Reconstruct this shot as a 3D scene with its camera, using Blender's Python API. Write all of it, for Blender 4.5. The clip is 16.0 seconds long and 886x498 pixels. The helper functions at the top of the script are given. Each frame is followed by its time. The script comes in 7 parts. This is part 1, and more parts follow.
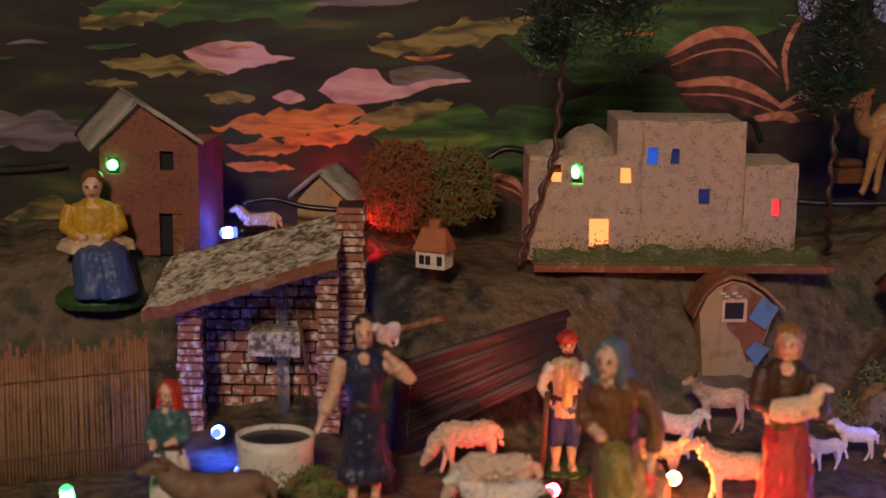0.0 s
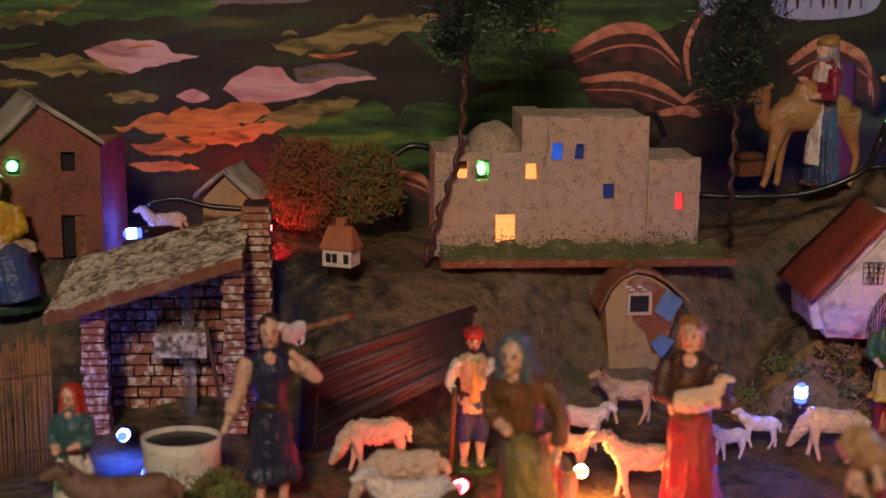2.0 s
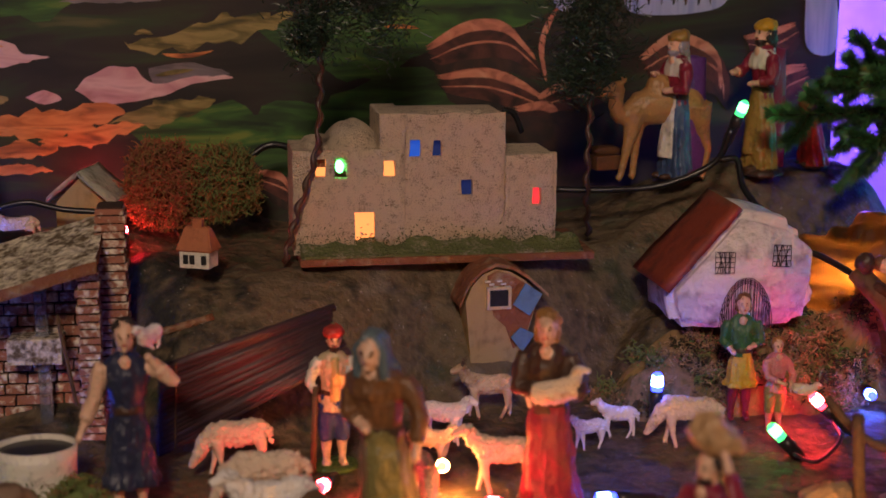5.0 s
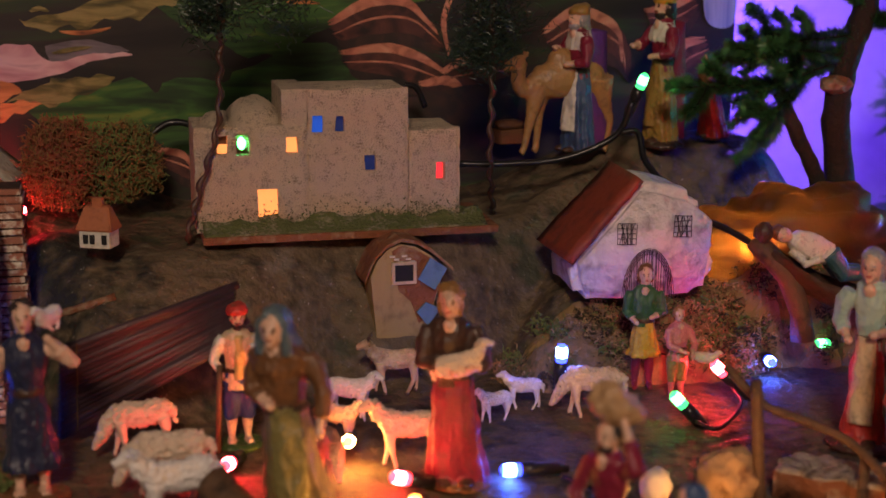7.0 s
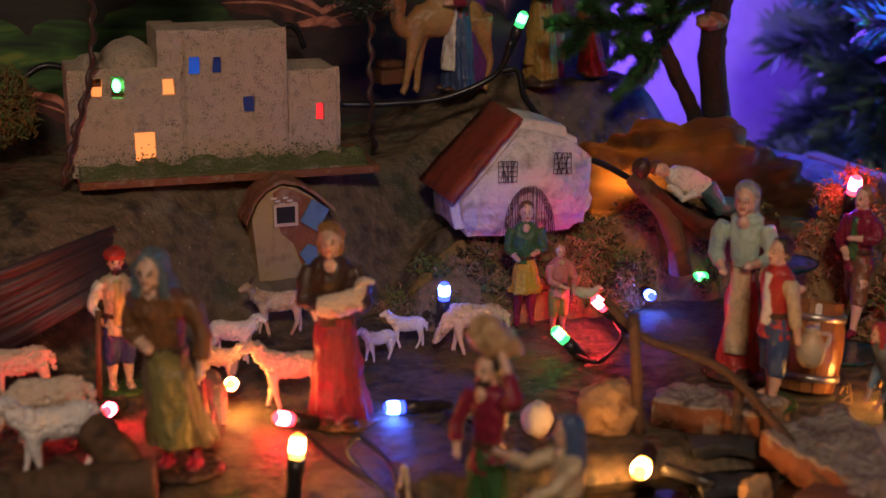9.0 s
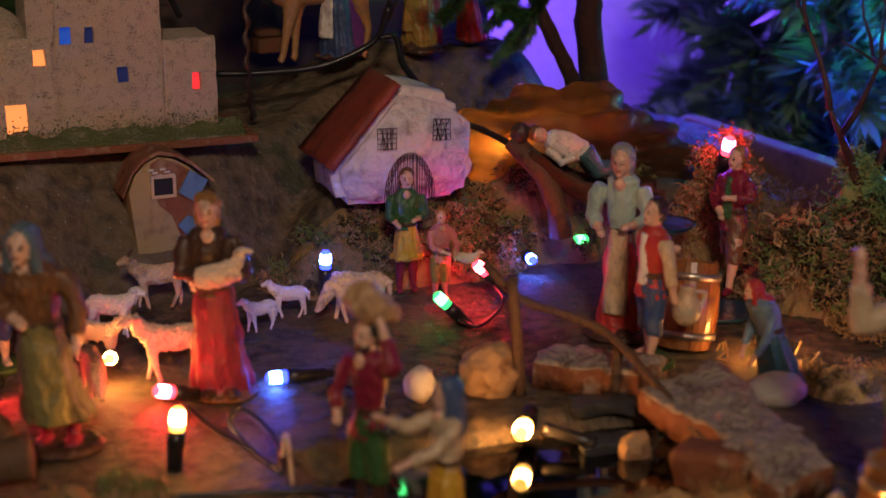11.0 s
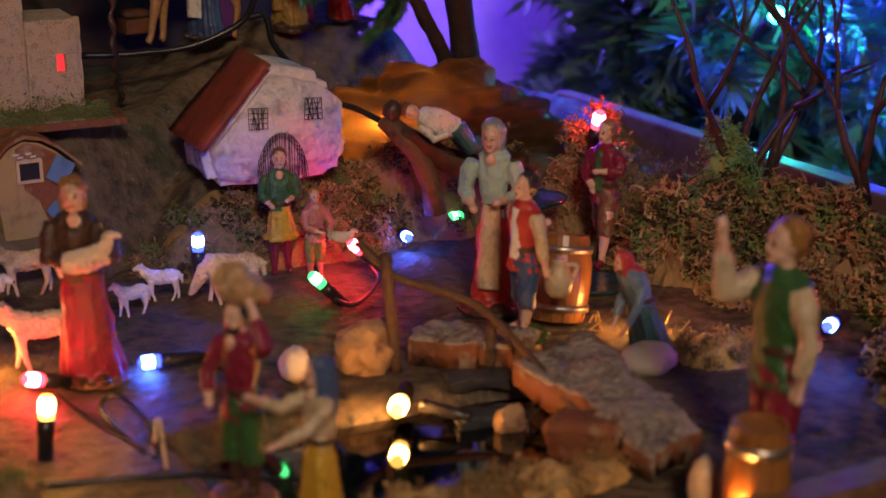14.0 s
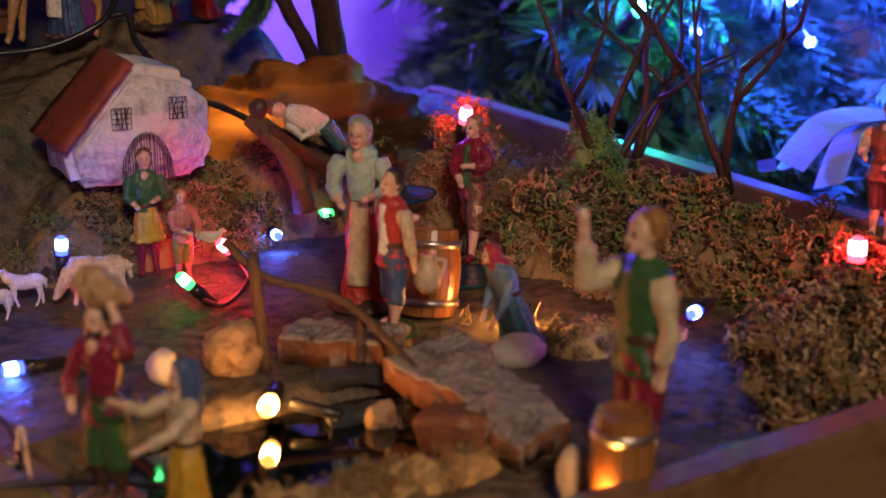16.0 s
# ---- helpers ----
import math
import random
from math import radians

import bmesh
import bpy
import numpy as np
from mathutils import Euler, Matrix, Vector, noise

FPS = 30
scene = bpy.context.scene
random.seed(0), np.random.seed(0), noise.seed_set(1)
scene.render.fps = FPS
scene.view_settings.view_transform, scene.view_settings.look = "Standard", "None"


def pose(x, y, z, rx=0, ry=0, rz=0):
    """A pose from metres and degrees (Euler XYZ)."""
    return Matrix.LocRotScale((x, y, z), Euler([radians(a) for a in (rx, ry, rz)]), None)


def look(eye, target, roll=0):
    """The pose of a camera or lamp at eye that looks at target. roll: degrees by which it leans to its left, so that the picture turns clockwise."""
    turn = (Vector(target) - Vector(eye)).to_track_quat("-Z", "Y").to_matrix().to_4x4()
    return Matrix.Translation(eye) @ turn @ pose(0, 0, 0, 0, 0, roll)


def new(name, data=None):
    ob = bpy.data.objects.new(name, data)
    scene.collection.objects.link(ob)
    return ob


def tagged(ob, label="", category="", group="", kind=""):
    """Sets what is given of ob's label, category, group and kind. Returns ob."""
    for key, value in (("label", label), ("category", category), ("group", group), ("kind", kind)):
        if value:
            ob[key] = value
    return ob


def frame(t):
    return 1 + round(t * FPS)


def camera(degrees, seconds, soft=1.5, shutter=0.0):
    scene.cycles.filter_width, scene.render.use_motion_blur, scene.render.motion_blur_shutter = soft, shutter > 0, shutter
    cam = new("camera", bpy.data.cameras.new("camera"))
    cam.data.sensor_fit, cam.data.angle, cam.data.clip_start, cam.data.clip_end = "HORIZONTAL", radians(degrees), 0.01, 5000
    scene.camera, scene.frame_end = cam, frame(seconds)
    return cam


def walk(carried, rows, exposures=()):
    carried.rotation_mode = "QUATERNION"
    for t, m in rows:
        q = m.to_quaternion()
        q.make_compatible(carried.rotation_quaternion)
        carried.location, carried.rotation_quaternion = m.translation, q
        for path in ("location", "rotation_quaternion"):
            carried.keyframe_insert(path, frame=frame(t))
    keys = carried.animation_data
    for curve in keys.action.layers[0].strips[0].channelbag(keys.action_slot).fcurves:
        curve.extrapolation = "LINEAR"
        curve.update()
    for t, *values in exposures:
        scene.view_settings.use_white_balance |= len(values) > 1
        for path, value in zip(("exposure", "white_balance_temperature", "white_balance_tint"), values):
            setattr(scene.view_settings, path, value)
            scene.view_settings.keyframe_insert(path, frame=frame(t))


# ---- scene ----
from mathutils.bvhtree import BVHTree

cam = camera(34.4, 16.0, soft=1.6)
cam.data.dof.use_dof, cam.data.dof.focus_distance, cam.data.dof.aperture_fstop = True, 0.84, 8.5
# the head of a tripod: seconds, turn, tilt, lean; the lens sits 8 cm ahead of the pivot
PIVOT, AHEAD = Vector((0, 0, 0.285)), 0.08
TURNS = [
    (0.0, 0.00, -12.24, 0.59),
    (0.5, -0.88, -12.25, 0.50),
    (1.0, -1.82, -12.26, 0.52),
    (1.5, -2.62, -12.28, 0.52),
    (2.0, -3.48, -12.31, 0.49),
    (2.5, -4.34, -12.34, 0.48),
    (3.0, -5.27, -12.37, 0.45),
    (3.5, -6.23, -12.38, 0.45),
    (6.0, -10.36, -12.49, 0.35),
    (6.5, -11.29, -12.76, 0.34),
    (7.0, -12.31, -13.25, 0.28),
    (7.5, -13.26, -13.83, 0.28),
    (8.0, -14.45, -14.38, 0.22),
    (8.5, -15.69, -14.82, 0.26),
    (9.0, -16.76, -15.42, 0.30),
    (9.5, -17.84, -15.87, 0.23),
    (12.0, -23.20, -16.80, 0.37),
    (12.5, -23.93, -16.87, 0.42),
    (13.0, -24.52, -17.04, 0.41),
    (13.5, -25.08, -17.23, 0.35),
    (14.0, -26.04, -17.38, 0.24),
    (14.5, -27.23, -17.46, 0.23),
    (15.0, -28.66, -17.49, 0.24),
    (15.5, -29.85, -17.51, 0.35),
    (16.0, -31.00, -17.49, 0.40),
]


def on_head(turn, tilt, lean):
    a, b = radians(turn), radians(tilt)
    way = Vector((-math.sin(a) * math.cos(b), math.cos(a) * math.cos(b), math.sin(b)))
    eye = PIVOT + way * AHEAD
    return look(eye, eye + way, lean)


walk(cam, [(t, on_head(a, b, c)) for t, a, b, c in TURNS], exposures=[(0.0, 0.10), (6.0, -0.06), (8.0, -0.21), (9.5, -0.46), (12.0, -0.44), (14.0, -0.22), (16.0, -0.04)])

# ---- light of the room ----
world = bpy.data.worlds.new("world")
scene.world = world
world.use_nodes = True
world.node_tree.nodes["Background"].inputs[0].default_value = (0.30, 0.22, 0.32, 1)
world.node_tree.nodes["Background"].inputs[1].default_value = 0.065


def lamp(name, kind, place, target, watts, colour, size=0.1):
    data = bpy.data.lights.new(name, kind)
    data.energy, data.color = watts, colour
    if kind == "AREA":
        data.shape, data.size = "DISK", size
    else:
        data.shadow_soft_size = size
    ob = new(name, data)
    ob.matrix_world = look(place, target)
    return ob


lamp("room_lamp", "AREA", (-0.3, -1.3, 1.35), (0.1, 0.8, 0.0), 27.0, (1.0, 0.73, 0.54), 0.35)

# unseen violet point lamp added behind the board, close to the wall it tints
lamp("violet_wall_lamp", "POINT", (0.585, 1.42, 0.16), (0.9, 1.6, 0.1), 16.0, (0.18, 0.065, 1.0), 0.05)
# unseen blue area lamp added to brighten the fir beyond its own bulbs
lamp("blue_fir_fill", "AREA", (0.84, 0.90, 0.27), (0.97, 1.22, 0.02), 26.0, (0.02, 0.045, 1.0), 0.10)


# ---- materials ----
def material(name, colour, rough=0.6, second=None, grain=120.0, mix=0.5, bump=0.3, metal=0.0, blotch=25.0, spec=0.5, glow=None, power=0.0, fine=0.002, coat=0.0):
    """Colour with a second colour in blotches and grain, and fine relief."""
    m = bpy.data.materials.new(name)
    m.use_nodes = True
    t = m.node_tree
    b = t.nodes["Principled BSDF"]
    second = second or tuple(c * 0.55 for c in colour)
    co = t.nodes.new("ShaderNodeTexCoord")
    n1 = t.nodes.new("ShaderNodeTexNoise")
    n1.inputs["Scale"].default_value, n1.inputs["Detail"].default_value = blotch, 5
    n2 = t.nodes.new("ShaderNodeTexNoise")
    n2.inputs["Scale"].default_value, n2.inputs["Detail"].default_value = grain, 6
    add = t.nodes.new("ShaderNodeMath")
    add.operation = "ADD"
    ramp = t.nodes.new("ShaderNodeMapRange")
    ramp.inputs["From Min"].default_value, ramp.inputs["From Max"].default_value = 1.25 - mix * 0.5, 1.55 - mix * 0.5
    mx = t.nodes.new("ShaderNodeMix")
    mx.data_type = "RGBA"
    mx.inputs[6].default_value, mx.inputs[7].default_value = (*colour, 1), (*second, 1)
    bp = t.nodes.new("ShaderNodeBump")
    bp.inputs["Strength"].default_value, bp.inputs["Distance"].default_value = bump, fine
    for n in (n1, n2):
        t.links.new(co.outputs["Object"], n.inputs["Vector"])
    t.links.new(n1.outputs["Fac"], add.inputs[0])
    t.links.new(n2.outputs["Fac"], add.inputs[1])
    t.links.new(add.outputs[0], ramp.inputs["Value"])
    t.links.new(ramp.outputs["Result"], mx.inputs["Factor"])
    t.links.new(mx.outputs[2], b.inputs["Base Color"])
    t.links.new(n2.outputs["Fac"], bp.inputs["Height"])
    t.links.new(bp.outputs["Normal"], b.inputs["Normal"])
    b.inputs["Roughness"].default_value, b.inputs["Metallic"].default_value = rough, metal
    b.inputs["Specular IOR Level"].default_value, b.inputs["Coat Weight"].default_value = spec, coat
    if glow:
        b.inputs["Emission Color"].default_value, b.inputs["Emission Strength"].default_value = (*glow, 1), power
    return m


def paint(name, colour, rough=0.36):
    """Hand-painted plaster: a satin coat with thin spots."""
    return material(name, colour, rough, tuple(c * 0.6 + 0.01 for c in colour), 420.0, 0.45, 0.6, blotch=110.0, fine=0.0012)


ROCK = material("rock_paper", (0.140, 0.105, 0.065), 0.62, (0.026, 0.025, 0.022), 110.0, 0.62, 1.0, blotch=11.0, fine=0.005, spec=0.3)
# flecks of powder and green dye over the painted paper
t = ROCK.node_tree
rock_body = t.nodes["Principled BSDF"]
paper = rock_body.inputs["Base Color"].links[0].from_socket
where = t.nodes.new("ShaderNodeTexCoord")
for scale, low, high, tint, most in ((34.0, 0.56, 0.66, (0.050, 0.060, 0.030), 0.8), (19.0, 0.60, 0.74, (0.17, 0.12, 0.070), 0.7), (26.0, 0.62, 0.76, (0.23, 0.21, 0.18), 0.6), (420.0, 0.66, 0.72, (0.42, 0.38, 0.33), 0.55)):
    cloud, step, blend = t.nodes.new("ShaderNodeTexNoise"), t.nodes.new("ShaderNodeMapRange"), t.nodes.new("ShaderNodeMix")
    cloud.inputs["Scale"].default_value, cloud.inputs["Detail"].default_value = scale, 8
    step.inputs["From Min"].default_value, step.inputs["From Max"].default_value, step.inputs["To Max"].default_value = low, high, most
    blend.data_type = "RGBA"
    blend.inputs[7].default_value = (*tint, 1)
    t.links.new(where.outputs["Object"], cloud.inputs["Vector"])
    t.links.new(cloud.outputs["Fac"], step.inputs["Value"])
    t.links.new(step.outputs["Result"], blend.inputs["Factor"])
    t.links.new(paper, blend.inputs[6])
    paper = blend.outputs[2]
t.links.new(paper, rock_body.inputs["Base Color"])
CORK = material("sanded_plaster", (0.78, 0.64, 0.47), 0.6, (0.34, 0.25, 0.16), 950.0, 0.45, 1.0, blotch=160.0, fine=0.004)
GRIT = material("green_grit", (0.12, 0.14, 0.05), 0.95, (0.30, 0.27, 0.19), 500.0, 0.5, 1.0, blotch=90.0, fine=0.003)
WHITEWASH = material("whitewashed_stone", (0.74, 0.68, 0.70), 0.5, (0.36, 0.30, 0.32), 130.0, 0.42, 0.9, blotch=60.0, fine=0.005)
REDROOF = material("red_roof_paint", (0.26, 0.05, 0.025), 0.6, (0.13, 0.03, 0.02), 130.0, 0.5, 0.5, blotch=50.0)
INK = material("black_pen", (0.02, 0.018, 0.02), 0.8)
BRICKRED = material("reddish_plaster", (0.24, 0.085, 0.06), 0.8, (0.13, 0.05, 0.04), 300.0, 0.5, 0.7, blotch=60.0)
GREYROOF = material("grey_felt_roof", (0.42, 0.40, 0.33), 0.9, (0.24, 0.23, 0.17), 260.0, 0.5, 0.8, blotch=60.0)
BEIGE = material("olive_yellow_card", (0.40, 0.30, 0.13), 0.8, (0.24, 0.17, 0.07), 150.0, 0.5, 0.3, blotch=40.0)
BARKROOF = material("whitened_bark", (0.78, 0.70, 0.55), 0.85, (0.14, 0.10, 0.06), 320.0, 0.75, 1.0, blotch=110.0, fine=0.003)
CORKBRICK = material("cork_brick", (0.36, 0.15, 0.10), 0.9, (0.85, 0.76, 0.64), 240.0, 0.56, 1.0, blotch=120.0, fine=0.003)
MORTAR = material("dark_joint", (0.05, 0.025, 0.02), 0.95)
WOOD = material("twig_wood", (0.125, 0.066, 0.034), 0.75, (0.05, 0.028, 0.015), 200.0, 0.5, 0.7, blotch=40.0)
BARK = material("reddish_bark", (0.22, 0.08, 0.035), 0.75, (0.34, 0.25, 0.16), 160.0, 0.45, 0.9, blotch=45.0, fine=0.004)
PLANK = material("rim_wood", (0.20, 0.11, 0.055), 0.45, (0.12, 0.06, 0.03), 120.0, 0.5, 0.2, blotch=18.0)
REED = material("pale_reed", (0.27, 0.135, 0.07), 0.55, (0.12, 0.06, 0.03), 160.0, 0.5, 0.4, blotch=60.0)
DARKREED = material("purple_brown_reed", (0.062, 0.034, 0.042), 0.5, (0.06, 0.03, 0.035), 160.0, 0.5, 0.4, blotch=60.0)
MOSS = material("dry_moss", (0.27, 0.175, 0.08), 0.95, (0.09, 0.09, 0.03), 200.0, 0.5, 0.5, blotch=22.0)
MOSSGREEN = material("green_moss", (0.15, 0.20, 0.06), 0.95, (0.22, 0.15, 0.06), 200.0, 0.45, 0.5, blotch=22.0)
MOSSPALE = material("pale_dry_moss", (0.44, 0.30, 0.16), 0.9, (0.22, 0.14, 0.07), 200.0, 0.5, 0.5)
MOSSDARK = material("dark_dry_moss", (0.055, 0.042, 0.02), 0.95, (0.09, 0.06, 0.03), 200.0, 0.5, 0.5)
RUSTLEAF = material("rust_foliage", (0.26, 0.13, 0.05), 0.95, (0.10, 0.12, 0.03), 150.0, 0.5, 0.5, blotch=14.0)
NEEDLE = material("fir_needle", (0.07, 0.20, 0.07), 0.3, (0.02, 0.06, 0.022), 100.0, 0.5, 0.1)
TINSEL = material("dark_tinsel", (0.02, 0.045, 0.028), 0.42, (0.01, 0.02, 0.01), 100.0, 0.5, 0.1)
BLACK = material("black_plastic", (0.012, 0.012, 0.014), 0.3, (0.02, 0.02, 0.022), 100.0, 0.5, 0.05)
STONE = material("ochre_stone", (0.42, 0.26, 0.13), 0.8, (0.2, 0.1, 0.05), 130.0, 0.5, 1.0, blotch=70.0, fine=0.004)
WHITESTONE = material("pale_pebble", (0.66, 0.60, 0.52), 0.6, (0.45, 0.38, 0.3), 130.0, 0.5, 0.4, blotch=60.0)
WOOL = material("sheep_plaster", (0.70, 0.55, 0.42), 0.65, (0.48, 0.34, 0.24), 240.0, 0.4, 0.7, blotch=90.0)
WHITEWOOL = material("white_lamb_plaster", (0.78, 0.73, 0.70), 0.6, (0.55, 0.5, 0.48), 240.0, 0.35, 0.6, blotch=90.0)
BROWNWOOL = material("patched_sheep_plaster", (0.62, 0.48, 0.32), 0.6, (0.28, 0.15, 0.07), 120.0, 0.55, 0.5, blotch=45.0)
SKIN, HAIR, DARKHAIR = paint("painted_skin", (0.74, 0.46, 0.32)), paint("brown_hair", (0.16, 0.07, 0.03)), paint("dark_hair", (0.03, 0.02, 0.018))
BLOND = paint("blond_hair", (0.35, 0.17, 0.05))
WHITE, CREAM, GREY = paint("white_paint", (0.74, 0.70, 0.62)), paint("cream_paint", (0.62, 0.48, 0.30)), paint("grey_paint", (0.32, 0.31, 0.32))
RED, CRIMSON, PINK = paint("red_paint", (0.50, 0.045, 0.035)), paint("crimson_paint", (0.23, 0.016, 0.042)), paint("pink_paint", (0.58, 0.2, 0.2))
BLUE, NAVY, TEAL = paint("blue_paint", (0.05, 0.09, 0.2)), paint("navy_paint", (0.025, 0.03, 0.07)), paint("teal_paint", (0.05, 0.13, 0.15))
GREEN, OLIVE, YELLOW = paint("green_paint", (0.04, 0.12, 0.035)), paint("olive_paint", (0.24, 0.2, 0.07)), paint("yellow_paint", (0.58, 0.34, 0.03))
BROWN, DARKBROWN, OCHRE = paint("brown_paint", (0.19, 0.085, 0.035)), paint("dark_brown_paint", (0.06, 0.03, 0.02)), paint("ochre_paint", (0.34, 0.2, 0.05))
PURPLE, LILAC = paint("purple_paint", (0.12, 0.04, 0.22)), paint("lilac_paint", (0.35, 0.28, 0.45))
CAMELHIDE = paint("camel_hide", (0.40, 0.22, 0.08))
BASEGREEN = paint("green_base", (0.04, 0.09, 0.02))
GOLD = material("gilt", (0.7, 0.45, 0.12), 0.35, None, 100.0, 0.5, 0.1, metal=0.8)
HOOP = material("tin_hoop", (0.55, 0.5, 0.42), 0.35, None, 200.0, 0.5, 0.2, metal=0.9)
STAVE = material("varnished_stave", (0.32, 0.13, 0.035), 0.3, (0.18, 0.06, 0.015), 150.0, 0.5, 0.15, blotch=40.0)
# near-black colour standing in for the shade inside windows and doors
DARK = material("dark_opening_colour", (0.012, 0.012, 0.014), 0.8)
SHUTTER = material("blue_shutter", (0.10, 0.22, 0.36), 0.6)
# these panes emit light themselves, in place of bulbs behind them
SKYBLUE = material("blue_cellophane_window", (0.02, 0.10, 0.5), 0.4, glow=(0.01, 0.12, 0.8), power=0.5)
DIMBLUE = material("dark_blue_window", (0.01, 0.03, 0.15), 0.4, glow=(0.005, 0.03, 0.2), power=0.25)
ORANGEPANE = material("self_glowing_orange_pane", (0.35, 0.1, 0.03), 0.6, glow=(1.0, 0.30, 0.08), power=1.6)
REDPANE = material("self_glowing_red_pane", (0.8, 0.05, 0.05), 0.6, glow=(1.0, 0.03, 0.04), power=1.3)
AMBER = material("amber_cellophane", (0.085, 0.050, 0.024), 0.3, (0.035, 0.021, 0.011), 60.0, 0.5, 1.0, blotch=24.0, fine=0.008, coat=0.2)
TRUNK = material("dark_trunk", (0.022, 0.014, 0.011), 0.9, (0.04, 0.025, 0.018), 300.0, 0.5, 0.8)
t = AMBER.node_tree
amber_out, amber_body = t.nodes["Material Output"], t.nodes["Principled BSDF"]
sheer, both = t.nodes.new("ShaderNodeBsdfTranslucent"), t.nodes.new("ShaderNodeMixShader")
sheer.inputs["Color"].default_value, both.inputs[0].default_value = (0.90, 0.52, 0.20, 1), 0.38
t.links.new(amber_body.outputs[0], both.inputs[1])
t.links.new(sheer.outputs[0], both.inputs[2])
t.links.new(both.outputs[0], amber_out.inputs["Surface"])
RIBBON = material("white_ribbon", (0.62, 0.6, 0.68), 0.6, (0.5, 0.48, 0.56), 300.0, 0.4, 0.3)
WALLPAINT = material("pale_wall", (0.46, 0.42, 0.52), 0.8, (0.40, 0.36, 0.46), 60.0, 0.5, 0.1, blotch=3.0)
ROOMGREY = material("room_plaster", (0.3, 0.28, 0.27), 0.9, None, 40.0, 0.3, 0.1, blotch=3.0)
FLOORTILE = material("dark_floor", (0.06, 0.045, 0.04), 0.5, None, 40.0, 0.5, 0.1, blotch=5.0)
STRAW = material("straw", (0.5, 0.33, 0.13), 0.7, (0.3, 0.18, 0.07), 150.0, 0.5, 0.3)
WATER = bpy.data.materials.new("pond_mirror")
WATER.use_nodes = True
wb = WATER.node_tree.nodes["Principled BSDF"]
wb.inputs["Base Color"].default_value, wb.inputs["Roughness"].default_value, wb.inputs["Metallic"].default_value = (0.14, 0.15, 0.17, 1), 0.05, 1.0
CLEAR = bpy.data.materials.new("clear_tube")
CLEAR.use_nodes = True
cb = CLEAR.node_tree.nodes["Principled BSDF"]
cb.inputs["Base Color"].default_value, cb.inputs["Roughness"].default_value, cb.inputs["Transmission Weight"].default_value = (0.8, 0.85, 0.95, 1), 0.1, 0.9


def bulb_material(name, colour, power):
    return material(name, colour, 0.3, glow=colour, power=power)


LIT = {
    "red": bulb_material("lit_red_bulb", (1.0, 0.03, 0.04), 270.0),
    "blue": bulb_material("lit_blue_bulb", (0.04, 0.12, 1.0), 150.0),
    "green": bulb_material("lit_green_bulb", (0.10, 1.0, 0.22), 12.0),
    "warm": bulb_material("lit_warm_bulb", (1.0, 0.40, 0.09), 270.0),
    "teal": bulb_material("lit_teal_bulb", (0.02, 0.90, 0.60), 1500.0),
    "azure": bulb_material("lit_azure_bulb", (0.02, 0.06, 1.0), 3000.0),
}
TINT = {
    "red": bulb_material("red_bulb_end", (1.0, 0.03, 0.05), 11.0),
    "blue": bulb_material("blue_bulb_end", (0.03, 0.05, 1.0), 9.0),
    "green": bulb_material("green_bulb_end", (0.06, 1.0, 0.2), 2.5),
    "warm": bulb_material("warm_bulb_end", (1.0, 0.45, 0.07), 9.0),
    "teal": bulb_material("teal_bulb_end", (0.02, 1.0, 0.45), 40.0),
    "azure": bulb_material("azure_bulb_end", (0.03, 0.08, 1.0), 40.0),
}


# ---- building tools ----
def rnd(a, b):
    return random.uniform(a, b)


def finish(name, bm, materials, parent=None, label="", smooth=True):
    mesh = bpy.data.meshes.new(name)
    bmesh.ops.recalc_face_normals(bm, faces=bm.faces)
    for f in bm.faces:
        f.smooth = smooth
    bm.to_mesh(mesh)
    bm.free()
    for m in materials if isinstance(materials, (list, tuple)) else [materials]:
        mesh.materials.append(m)
    ob = new(name, mesh)
    if parent:
        ob.parent = parent
    if label:
        ob["label"] = label
    return ob


def part(name, bm, mat, parent, label="", smooth=False):
    return finish(name, bm, mat, parent, label, smooth)


def thing(name, place, label, category, group="", turn=0.0, kind=""):
    ob = new(name)
    ob.empty_display_size = 0.01
    ob.matrix_world = pose(*place, 0, 0, turn)
    return tagged(ob, label, category, group, kind)


def ring(bm, c, axis, side, r, n):
    up = axis.cross(side).normalized()
    return [bm.verts.new(c + side * (math.cos(2 * math.pi * i / n) * r[0]) + up * (math.sin(2 * math.pi * i / n) * r[1])) for i in range(n)]


def skin_rings(bm, rings, mi, caps=True):
    n = len(rings[0])
    faces = []
    for a, b in zip(rings, rings[1:]):
        for i in range(n):
            faces.append(bm.faces.new((a[i], a[(i + 1) % n], b[(i + 1) % n], b[i])))
    if caps:
        faces.append(bm.faces.new(rings[0][::-1]))
        faces.append(bm.faces.new(rings[-1]))
    for f in faces:
        f.material_index = mi


